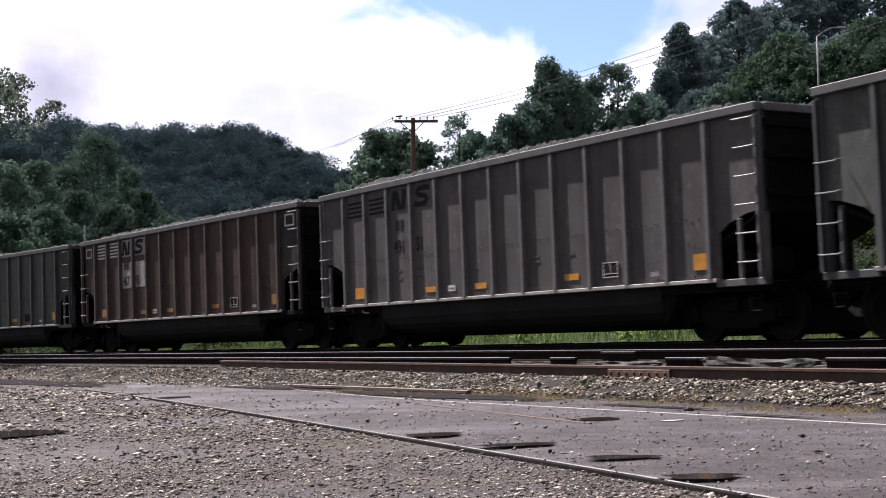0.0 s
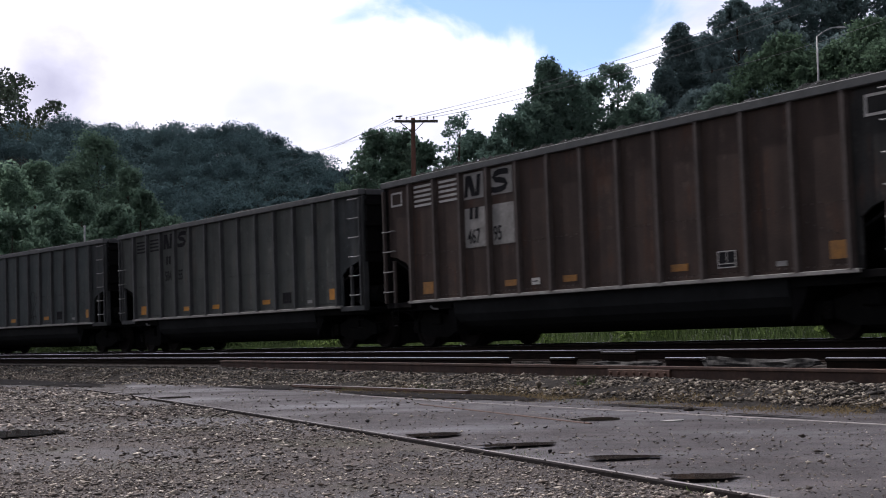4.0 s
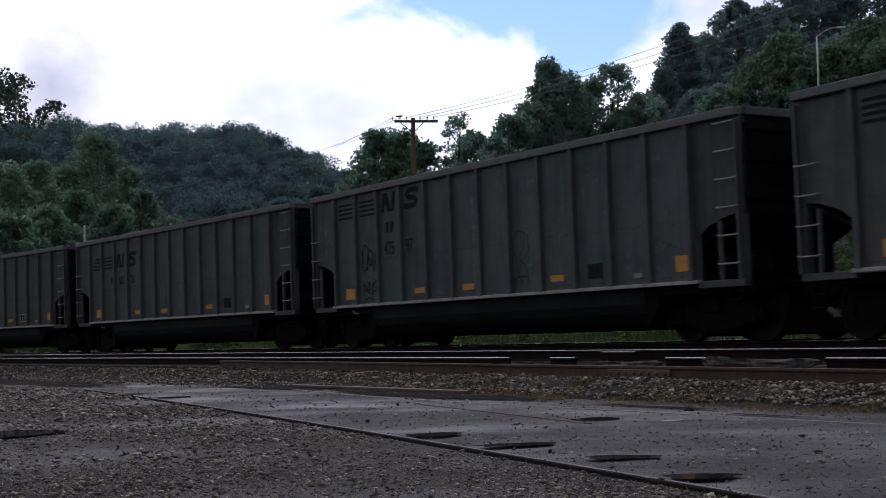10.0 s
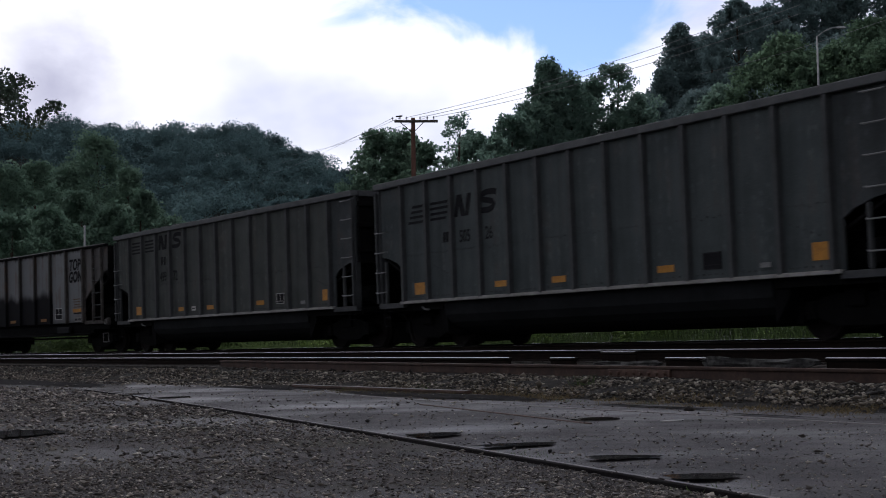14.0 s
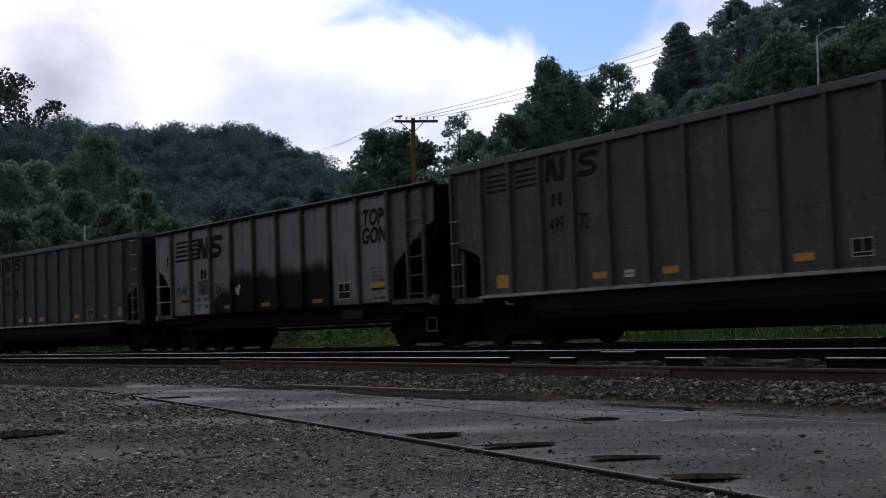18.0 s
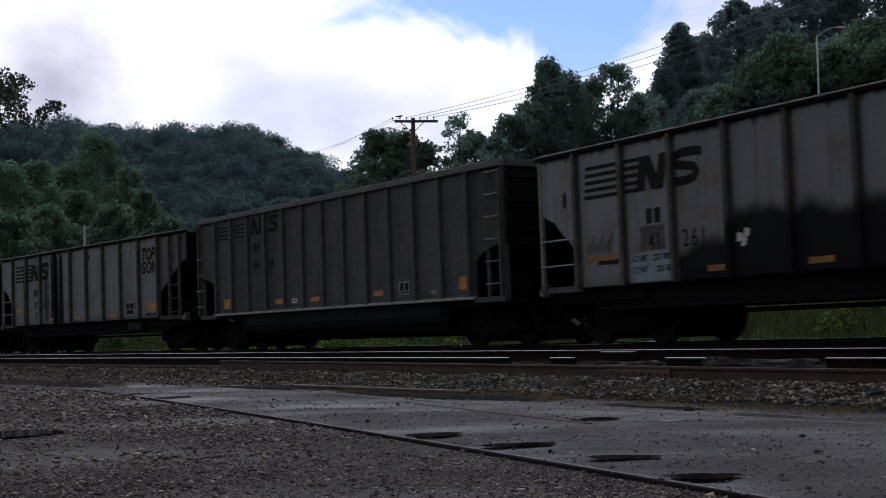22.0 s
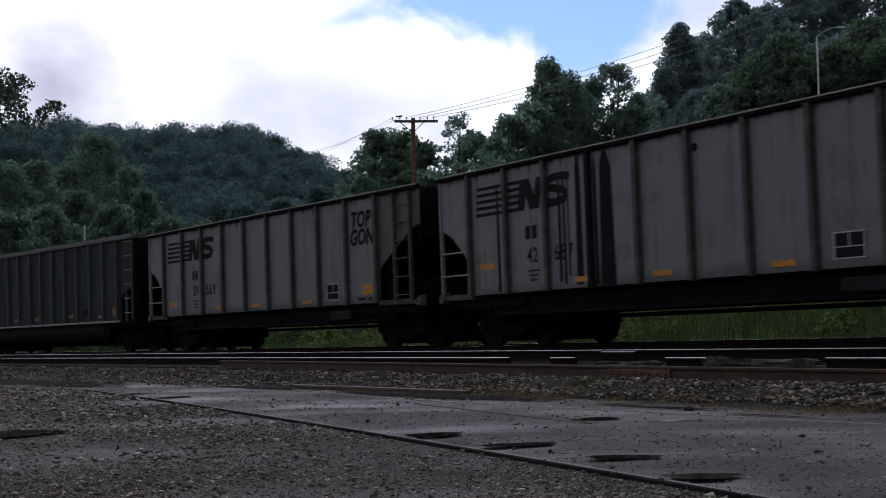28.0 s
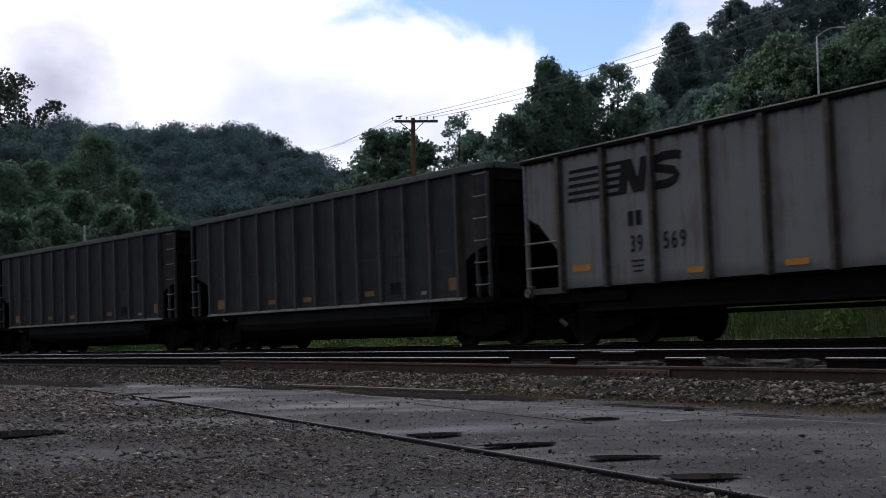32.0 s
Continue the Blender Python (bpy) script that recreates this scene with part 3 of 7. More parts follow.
CN = math.sin(radians(CANT))
build_rail(-120, 90, lambda s: 0.75, lambda s: RAIL_Z - 0.75 * CN, "rail_web", "rail_head", "steel running rail under the passing train", CANT)
build_rail(-120, 90, lambda s: -0.75, lambda s: RAIL_Z + 0.75 * CN, "rail_web", "rail_head", "steel running rail under the passing train", CANT)


def lin(s):
    return max(-40.0, min(30.0, s))


def z_a(s):
    return 0.505 - 0.0019 * lin(s)


def z_b(s):
    return 0.418 - 0.0019 * lin(s)


def w_c(s):
    return 6.02 + 0.62 * float(sstep(s, -6, 20))


def z_c(s):
    return 0.372 - 0.0042 * lin(s)


build_rail(-120, 90, lambda s: 4.2, z_a, "rail_web", "rail_head", "shiny running rail of the empty track", 2.0)
for s0, s1 in ((-120, 11.7), (17.35, 90)):
    build_rail(s0, s1, lambda s: 5.7, z_b, "rail_web", "rail_head", "shiny running rail of the empty track", 2.0)
for s0, s1, w0, dz in ((12.05, 12.65, 5.7, 0.0), (14.6, 15.5, 5.7, 0.0), (11.85, 12.65, 4.65, 0.065)):
    build_rail(s0, s1, lambda s: w0, lambda s: z_b(s) + dz, "rail_web", "rail_head", "short shiny piece of rail at the switch", 2.0, 0.1)
build_rail(1.0, 60, w_c, z_c, "rust_web", "rust_rail", "rusty brown unused rail beside the ballast shoulder", 0.0)

# ---------------------------------------------------------------- rail cars
HALF = 7.475          # half the length of the body
SIDE = 1.60           # half its width
PITCH_B = 6.17        # from the middle to a truck's centre
TOP, SILL = 3.78, 1.0


def rib_shape(z0, z1):
    return Shape().prism([(-0.058, SIDE - 0.005), (0.058, SIDE - 0.005), (0.042, SIDE + 0.10), (-0.042, SIDE + 0.10)], z0, z1, "z")


def panel_shape(half, z0, z1, depth=0.004):
    """One bay of the side, a little dished."""
    sh = Shape()
    nx, nz = 5, 5
    vs = []
    for j in range(nz):
        for i in range(nx):
            a, b = i / (nx - 1) * 2 - 1, j / (nz - 1) * 2 - 1
            vs.append((a * half, SIDE + depth * (1 - a * a) * (1 - b * b) + 0.004, z0 + (z1 - z0) * j / (nz - 1)))
    fs = [(j * nx + i, j * nx + i + 1, (j + 1) * nx + i + 1, (j + 1) * nx + i) for j in range(nz - 1) for i in range(nx - 1)]
    sh.add(vs, fs)
    return sh.add([(x, SIDE - 0.05, z) for x, z in ((-half, z0), (half, z0), (half, z1), (-half, z1))], [(0, 1, 2, 3)])


def rivet_strip(ribs, step):
    """Bolt heads standing proud of each bay: a row across the middle, one along the foot and a short one beside a few ribs."""
    sh = Shape()
    rng = random.Random(9)

    def head(x, z, r=0.020):
        ring = [(x + r * math.cos(math.pi * k / 3), z + r * math.sin(math.pi * k / 3)) for k in range(6)]
        sh.add([(a, SIDE - 0.014, b) for a, b in ring] + [(a * 0.7 + x * 0.3, SIDE + 0.024, b * 0.7 + z * 0.3) for a, b in ring],
               [(k, (k + 1) % 6, 6 + (k + 1) % 6, 6 + k) for k in range(6)] + [tuple(range(6, 12))])
    for x0 in ribs[:-1]:
        for k in range(6):
            x = x0 + 0.16 + (step - 0.30) * k / 5
            head(x, 2.06 - 0.05 * (k % 2) * rng.random())
            head(x, 1.115)
    for x0 in (ribs[1], ribs[11]):
        for k in range(5):
            head(x0 + 0.2 + 0.14 * k, 1.78 - 0.05 * k)
    return sh


def truck_parts(car, x):
    """A two-axle truck: side frames, bolster, springs and wheelsets."""
    truck = new("truck")
    truck.empty_display_size = 0.2
    truck.parent = car
    truck.matrix_basis = Matrix.Translation((x, 0, 0))

    def frame_shape():
        out = [(-1.12, 0.40), (-1.02, 0.60), (-0.75, 0.62), (-0.42, 0.72), (0.42, 0.72), (0.75, 0.62), (1.02, 0.60), (1.12, 0.40), (0.80, 0.36), (0.45, 0.22), (-0.45, 0.22), (-0.80, 0.36)]
        return Shape().prism(out, 0.93, 1.07, "y").prism([(-0.98, 0.33), (-0.80, 0.33), (-0.80, 0.6), (-0.98, 0.6)], 0.9, 1.12, "y").prism([(0.80, 0.33), (0.98, 0.33), (0.98, 0.6), (0.80, 0.6)], 0.9, 1.12, "y")

    for sgn in (1, -1):
        part("side_frame", shared("side_frame", frame_shape), "black_steel", truck, at=Matrix.Diagonal((1, sgn, 1, 1)))
        part("spring_nest", shared("spring_nest", lambda: Shape().tube((-0.16, 1.0, 0.26), (-0.16, 1.0, 0.5), 0.07).tube((0.0, 1.0, 0.26), (0.0, 1.0, 0.5), 0.07).tube((0.16, 1.0, 0.26), (0.16, 1.0, 0.5), 0.07)), "wheel_steel", truck, at=Matrix.Diagonal((1, sgn, 1, 1)))
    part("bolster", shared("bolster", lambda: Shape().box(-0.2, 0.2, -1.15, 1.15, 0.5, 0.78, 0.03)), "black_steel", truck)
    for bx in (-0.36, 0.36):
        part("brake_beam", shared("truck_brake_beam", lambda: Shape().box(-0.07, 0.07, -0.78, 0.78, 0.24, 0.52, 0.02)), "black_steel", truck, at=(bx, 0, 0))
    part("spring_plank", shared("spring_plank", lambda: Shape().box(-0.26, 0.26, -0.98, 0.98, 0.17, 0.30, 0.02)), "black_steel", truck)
    # black box added to fill the gap between the wheels, no real rod
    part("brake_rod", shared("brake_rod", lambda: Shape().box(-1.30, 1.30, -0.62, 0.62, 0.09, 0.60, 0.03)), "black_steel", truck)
    sets = []
    for ax in (-0.889, 0.889):
        def wheels():
            prof = [(0.0, 0.67), (0.09, 0.67), (0.11, 0.70), (0.36, 0.715), (0.39, 0.69), (0.482, 0.69), (0.482, 0.72), (0.460, 0.735), (0.455, 0.83), (0.40, 0.83), (0.37, 0.79), (0.13, 0.775), (0.10, 0.85), (0.0, 0.85)]
            sh = Shape().lathe(prof, n=28).lathe([(r, -t) for r, t in prof][::-1], n=28)
            sh.tube((0, -1.05, 0), (0, 1.05, 0), 0.08, n=12)
            for sg in (1, -1):
                for i in range(3):
                    a = i * 2.094
                    sh.tube((0.05 * math.cos(a), sg * 1.05, 0.05 * math.sin(a)), (0.05 * math.cos(a), sg * 1.14, 0.05 * math.sin(a)), 0.018, n=6)
            return sh
        ws = part("wheelset", shared("wheelset", wheels), "wheel_steel", truck, at=(ax, 0, 0.457))
        sets.append(ws)
    return sets


def ladder_parts(car, x, sgn, rungs, z0, z1, mat, inner=True):
    """Grab irons: one stile, short rungs with bent ends."""
    lad = new("ladder")
    lad.empty_display_size = 0.1
    lad.parent = car
    lad.matrix_basis = Matrix.Translation((x, 0, 0))
    y = -(SIDE + 0.08)
    part("stile", shared("stile_%g_%g" % (z0, z1), lambda: Shape().box(-0.03, 0.03, y - 0.02, y + 0.05, z0, z1, 0.006)), mat, lad)
    if inner:
        part("stile", shared("short_stile", lambda: Shape().box(-0.03, 0.03, y - 0.02, y + 0.05, z0, z0 + 0.95, 0.006)), mat, lad, at=(sgn * 0.42, 0, 0))

    def rung():
        return Shape().path([(0.0, y + 0.05, 0.012), (0.0, y - 0.05, 0.012), (sgn * 0.03, y - 0.06, 0), (sgn * 0.40, y - 0.06, 0), (sgn * 0.43, y - 0.05, 0.012), (sgn * 0.43, y + 0.05, 0.012)], 0.013)
    for i in range(rungs):
        part("rung", shared("rung%d" % sgn, rung), "worn_metal", lad, at=(0, 0, z0 + 0.25 + i * 0.455))
    return lad


def coupler_parts(car, sgn, reach):
    part("coupler", shared("coupler%d_%g" % (sgn, reach), lambda: Shape().box(*sorted((sgn * (HALF - 0.3), sgn * reach)), -0.12, 0.12, 0.76, 0.98, 0.03).box(*sorted((sgn * (reach - 0.25), sgn * (reach + 0.02))), -0.19, 0.16, 0.72, 1.02, 0.04)), "black_steel", car)
    part("air_hose", shared("air_hose%d" % sgn, lambda: Shape().path([(sgn * 7.35, -0.5, 0.85), (sgn * 7.7, -0.5, 0.78), (sgn * 7.95, -0.42, 0.55), (sgn * 8.05, -0.3, 0.42)], 0.025)), "black_steel", car)
    part("cut_lever", shared("cut_lever%d" % sgn, lambda: Shape().path([(sgn * 7.5, -1.5, 0.78), (sgn * 7.52, -1.45, 0.95), (sgn * 7.55, -0.3, 0.95), (sgn * 7.62, -0.2, 0.85)], 0.016)), "black_steel", car)
    part("hose_coupling", shared("hose_coupling%d" % sgn, lambda: Shape().tube((sgn * 8.0, -0.36, 0.50), (sgn * 8.08, -0.26, 0.38), 0.04, 0.05, 8)), "worn_metal", car)


def step_frame(car, x, mat):
    """Worn square sill step below the end platform."""
    y = -SIDE + 0.02
    part("stirrup", shared("step_frame", lambda: Shape().path([(-0.19, y, 0.36), (-0.20, y, 0.65), (0.19, y, 0.66), (0.20, y, 0.36), (-0.19, y, 0.36)], 0.011, 6)), mat, car, at=(x, 0, 0))
    for u in (-0.15, 0.15):
        part("hanger", shared("step_hanger", lambda: Shape().path([(0, y, 0.65), (0, y, 0.96)], 0.010, 6)), "black_steel", car, at=(x + u, 0, 0))


def stirrup(car, x, mat):
    """Sill step: a bent flat bar hanging below the corner of the car."""
    y = -SIDE + 0.02
    part("stirrup", shared("stirrup", lambda: Shape().path([(-0.14, y, 0.94), (-0.12, y, 0.60), (-0.10, y, 0.50), (0.10, y, 0.50), (0.12, y, 0.60), (0.14, y, 0.94)], 0.014, 6).path([(-0.12, y, 0.70), (0.12, y, 0.70)], 0.012, 6)), mat, car, at=(x, 0, 0))


def film_plate(w, h):
    return lambda: Shape().box(-w / 2, w / 2, -0.004, 0.004, -h / 2, h / 2)


def plate(name, car, x, z, w, h, mat, y=-SIDE - 0.016, label=""):
    return part(name, shared("plate_%g_%g" % (w, h), film_plate(w, h)), mat, car, label, at=(x, y, z))


def text_part(name, car, body, x, z, size, mat, y=-SIDE - 0.014, spacing=1.0, stretch=0.8, bold=0.004, slant=0.0):
    cu = bpy.data.curves.new(name, "FONT")
    cu.offset, cu.shear = bold, slant
    cu.body, cu.size, cu.extrude = body, size, 0.002
    cu.space_character = spacing
    tmp = bpy.data.objects.new(name, cu)
    scene.collection.objects.link(tmp)
    me = bpy.data.meshes.new_from_object(tmp.evaluated_get(bpy.context.evaluated_depsgraph_get()))
    bpy.data.objects.remove(tmp)
    for v in me.vertices:
        v.co = Vector((v.co.x * stretch, -v.co.z, v.co.y))
    me.materials.clear()
    return part(name, me, mat, car, at=(x, y, z))


def bend_outline(w, h, t):
    """Outline of a thick double bend fitted into a box w by h, with a stroke t."""
    line = [(0.97, 0.84), (0.78, 0.89), (0.40, 0.90), (0.18, 0.83), (0.11, 0.70), (0.22, 0.58), (0.50, 0.52), (0.76, 0.45), (0.87, 0.31), (0.79, 0.17), (0.58, 0.10), (0.20, 0.10), (0.0, 0.14)]
    pts = [Vector((u * w + 0.12 * h * v, v * h)) for u, v in line]
    a, b = [], []
    for i, p in enumerate(pts):
        d = (pts[min(i + 1, len(pts) - 1)] - pts[max(i - 1, 0)]).normalized()
        q = Vector((-d.y, d.x)) * t / 2
        a.append(tuple(p + q))
        b.append(tuple(p - q))
    return a + b[::-1]


def emblem(car, x, z, h, mat, stripe, y=-SIDE - 0.014, split=False, slant=0.12):
    """The railway's mark as plain shapes: level bars running into two slanted blocks."""
    sh = Shape()
    n = 5
    bar = h / (2 * n - 1)
    for i in range(n):
        z0 = 2 * bar * i
        sh.prism([(slant * z0, z0), (stripe, z0), (stripe, z0 + bar), (slant * z0, z0 + bar)], -0.004, 0.004, "y")
    part("stripe_mark", sh.mesh("stripe_mark"), mat, car, at=(x, y, z))

    def letter_a(k):
        g = slant * h * 1.6
        return [[(0, 0), (0.15 * k, 0), (0.13 * k + g, h), (g, h)], [(0.01 * k + g, h), (0.19 * k + g, h), (0.44 * k, 0), (0.27 * k, 0)], [(0.33 * k, 0), (0.47 * k, 0), (0.49 * k + g, h), (0.36 * k + g, h)]]

    def letter_b(k):
        return [bend_outline(h * 1.38, h, h * 0.25)]
    k = h * 2.55
    for nm, fn, x1 in (("block_mark", letter_a, x + stripe - 0.1), ("block_mark", letter_b, x + stripe + k * 0.50)):
        sh = Shape()
        for i, o in enumerate(fn(k)):
            sh.prism(o, -0.004 - 0.0004 * i, 0.004, "y")
        part(nm, sh.mesh(nm), mat, car, at=(x1, y, z))


COAL_RNG = np.random.RandomState(11)


def coal_mesh(key, length, half_w, z0, crown, lump=0.05):
    if key in CACHE:
        return CACHE[key]
    nx, ny = int(length / 0.085), 30
    x = np.linspace(-length / 2, length / 2, nx)
    y = np.linspace(-half_w, half_w, ny)
    xx, yy = np.meshgrid(x, y, indexing="ij")
    endf = sstep(length / 2 - np.abs(xx), 0, 1.4)
    sidef = 1 - np.abs(yy / half_w) ** 5
    wave = 0.10 * np.sin(xx * 1.1 + 0.7) + 0.07 * np.sin(xx * 2.9)
    zz = z0 + (crown + wave * crown) * endf * sidef + lump * (COAL_RNG.rand(nx, ny) ** 2) * 2.2 * (0.3 + 0.7 * endf)
    xx = xx + 0.03 * (COAL_RNG.rand(nx, ny) - 0.5)
    idx = np.arange(nx * ny).reshape(nx, ny)
    quads = np.stack((idx[:-1, :-1], idx[1:, :-1], idx[1:, 1:], idx[:-1, 1:]), -1).reshape(-1, 4)
    CACHE[key] = quick_mesh(key, np.stack((xx, yy, zz), -1).reshape(-1, 3), quads)
    return CACHE[key]


def tub_car(label, look_, crown, marks=None, film="yellow_film", lined=False):
    """A long rib-sided coal gondola with a rounded tub hanging below its sill."""
    car = thing("coal_gondola", label, "rail car", "cars of the coal train")
    paint, rib, end_tone = look_
    corner = rib if end_tone != "paint_sooty" else "end_soot"
    step = 1.0458
    ribs = [-HALF + 1.20 + step * i for i in range(13)]
    for side in (-1, 1):
        flip = Matrix.Diagonal((1, side, 1, 1))
        for i in range(12):
            part("side_panel", shared("tub_panel", lambda: panel_shape(step / 2, SILL + 0.05, TOP - 0.14)), paint, car, at=Matrix.Translation((ribs[i] + step / 2, 0, 0)) @ flip)
        tagged(part("rivet_strip", shared("rivet_strip", lambda: rivet_strip(ribs, step)), rib, car, at=flip), kind="stuff")
        for e in (-1, 1):
            # the end bay, cut away below where the slope sheet shows
            def end_bay():
                sh = Shape()
                out = [(-0.6, 2.10), (-0.2, 2.05), (0.22, 1.92), (0.40, 1.80), (0.6, 1.74), (0.6, TOP - 0.14), (-0.6, TOP - 0.14)]
                return sh.prism(out, SIDE - 0.05, SIDE - 0.01, "y").box(0.43, 0.6, SIDE - 0.05, SIDE - 0.008, SILL, 1.78)
            # right bay is darker: soot and the car gap's shade in its paint
            part("end_panel", shared("tub_end_panel", end_bay), paint if e == 1 else end_tone, car, at=Matrix.Translation((e * (-HALF + 0.6), 0, 0) if e == 1 else (HALF - 0.6, 0, 0)) @ Matrix.Diagonal((e, side, 1, 1)))
        for x in ribs:
            part("rib", shared("tub_rib", lambda: rib_shape(SILL + 0.03, TOP - 0.1)), rib, car, at=Matrix.Translation((x, 0, 0)) @ flip)
        part("top_chord", shared("tub_chord", lambda: Shape().box(-HALF, HALF, SIDE - 0.09, SIDE + 0.11, TOP - 0.14, TOP, 0.012)), "chord_grey", car, at=flip)
        part("side_sill", shared("tub_sill", lambda: Shape().box(-HALF + 1.05, HALF - 1.05, SIDE - 0.06, SIDE + 0.09, SILL - 0.02, SILL + 0.045, 0.008)), "sill_paint", car, at=flip)
        part("end_post", shared("tub_post", lambda: Shape().box(-HALF, -HALF + 0.14, SIDE - 0.12, SIDE + 0.02, SILL - 0.08, TOP - 0.14, 0.01)), corner, car, at=flip)
        part("end_post", shared("tub_post2", lambda: Shape().box(HALF - 0.14, HALF, SIDE - 0.12, SIDE + 0.02, SILL - 0.08, TOP - 0.14, 0.01)), corner, car, at=flip)
        part("step_sill", shared("tub_step", lambda: Shape().box(-HALF, -HALF + 1.1, SIDE - 0.1, SIDE + 0.03, SILL - 0.1, SILL + 0.02, 0.01)), corner, car, at=flip)
        part("step_sill", shared("tub_step2", lambda: Shape().box(HALF - 1.1, HALF, SIDE - 0.1, SIDE + 0.03, SILL - 0.1, SILL + 0.02, 0.01)), corner, car, at=flip)
    for e in (-1, 1):
        def end_wall():
            return Shape().box(HALF - 0.06, HALF, -SIDE + 0.03, SIDE - 0.03, 2.05, TOP - 0.1)
        flip = Matrix.Diagonal((e, 1, 1, 1))
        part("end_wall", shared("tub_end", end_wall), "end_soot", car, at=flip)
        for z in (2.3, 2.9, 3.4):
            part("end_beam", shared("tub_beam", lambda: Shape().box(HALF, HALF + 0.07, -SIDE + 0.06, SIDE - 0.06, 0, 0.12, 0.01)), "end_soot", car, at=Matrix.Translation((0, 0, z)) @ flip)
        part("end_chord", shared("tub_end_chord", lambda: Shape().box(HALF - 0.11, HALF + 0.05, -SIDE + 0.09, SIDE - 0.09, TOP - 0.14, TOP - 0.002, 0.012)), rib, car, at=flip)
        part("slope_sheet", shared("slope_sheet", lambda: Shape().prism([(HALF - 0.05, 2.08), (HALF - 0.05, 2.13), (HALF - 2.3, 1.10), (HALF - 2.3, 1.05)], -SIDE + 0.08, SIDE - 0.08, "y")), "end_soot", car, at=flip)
        part("end_platform", shared("end_platform", lambda: Shape().box(HALF - 1.2, HALF, -SIDE + 0.1, SIDE - 0.1, SILL - 0.14, SILL - 0.04).box(HALF - 1.3, HALF + 0.1, -0.3, 0.3, 0.66, SILL - 0.14)), "underframe", car, at=flip)
        coupler_parts(car, e, 8.08)
        stirrup(car, e * (HALF - 0.28), "underframe")
    # near-side grab irons at both ends
    ladder_parts(car, -HALF + 0.05, 1, 4, SILL + 0.02, TOP - 0.2, rib)
    ladder_parts(car, HALF - 0.05, -1, 6, SILL + 0.02, TOP - 0.2, rib)

    def tub():
        out = []
        for i in range(15):
            a = math.pi * i / 14
            out.append((-1.5 * math.cos(a), 0.98 - 0.76 * math.sin(a) ** 0.65))
        return Shape().prism(out, -4.85, 4.85, "x")
    part("tub", shared("tub", tub), "tub_steel", car)
    part("tub_end_slope", shared("tub_slope", lambda: Shape().prism([(4.85, 0.98), (4.85, 0.28), (5.15, 0.70), (5.2, 0.98)], -1.42, 1.42, "y")), "underframe", car)
    part("tub_end_slope", shared("tub_slope2", lambda: Shape().prism([(-4.85, 0.98), (-5.2, 0.98), (-5.15, 0.70), (-4.85, 0.28)], -1.42, 1.42, "y")), "underframe", car)
    for e in (-1, 1):
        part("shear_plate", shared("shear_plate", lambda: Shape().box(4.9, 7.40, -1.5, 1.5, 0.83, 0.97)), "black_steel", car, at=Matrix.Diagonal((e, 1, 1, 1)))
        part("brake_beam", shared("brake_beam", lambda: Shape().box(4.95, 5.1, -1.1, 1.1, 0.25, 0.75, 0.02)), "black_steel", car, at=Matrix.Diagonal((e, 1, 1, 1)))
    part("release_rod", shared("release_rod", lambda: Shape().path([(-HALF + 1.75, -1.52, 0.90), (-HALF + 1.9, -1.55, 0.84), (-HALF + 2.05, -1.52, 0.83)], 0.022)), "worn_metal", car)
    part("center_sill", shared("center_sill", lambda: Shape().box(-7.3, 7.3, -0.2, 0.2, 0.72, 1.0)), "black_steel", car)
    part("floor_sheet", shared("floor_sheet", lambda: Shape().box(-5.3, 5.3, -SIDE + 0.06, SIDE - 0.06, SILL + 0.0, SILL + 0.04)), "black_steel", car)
    part("air_reservoir", shared("air_reservoir", lambda: Shape().tube((6.2, -0.9, 1.3), (7.2, -0.9, 1.3), 0.22, n=14)), "black_steel", car)
    part("brake_valve", shared("brake_valve", lambda: Shape().box(6.6, 6.9, -1.35, -1.1, 1.1, 1.45, 0.03)), "black_steel", car)
    part("coal_load", coal_mesh("coal_%g" % crown, 14.75, SIDE - 0.1, TOP - 0.10, crown, 0.07), "coal", car, "rounded heap of wet black coal")
    # reflectors, label plates, tack plate
    for x, z, w, h in ((-HALF + 1.83, 1.30, 0.42, 0.26), (-HALF + 5.0, 1.26, 0.40, 0.12), (-HALF + 6.95, 1.25, 0.42, 0.12), (-HALF + 10.0, 1.27, 0.42, 0.12), (HALF - 1.42, 1.34, 0.42, 0.27)):
        plate("reflector", car, x, z, w, h, film, label="dirty yellow reflective film")
    board = plate("label_board", car, HALF - 3.8, 1.34, 0.42, 0.28, "black_paint", y=-SIDE - 0.018)
    for dx, dz, w, h in ((0, 0.13, 0.42, 0.014), (0, -0.13, 0.42, 0.014), (-0.2, 0, 0.014, 0.28), (0.2, 0, 0.014, 0.28), (0, 0.03, 0.010, 0.19), (0, -0.07, 0.38, 0.012)):
        part("board_line", shared("plate_%g_%g" % (w, h), film_plate(w, h)), "white_paint" if lined else "worn_mark", board, at=(dx, -0.006, dz))
    if lined:
        plate("notice_label", car, -HALF + 5.86, 1.25, 0.27, 0.13, "white_paint", y=-SIDE - 0.020)
        plate("stencil_bar", car, -HALF + 5.86, 1.25, 0.17, 0.02, "worn_mark", y=-SIDE - 0.026)
        for u, z, w in () if paint != "paint_pale" else ((3.62, 1.74, 0.34), (4.52, 1.74, 0.36), (3.64, 1.56, 0.30), (4.56, 1.56, 0.30), (6.7, 1.62, 0.3), (8.8, 1.72, 0.38), (8.9, 1.62, 0.26), (9.9, 1.70, 0.4)):
            plate("stencil_bar", car, -HALF + u, z, w, 0.05, "faint_mark", y=-SIDE - 0.0125)
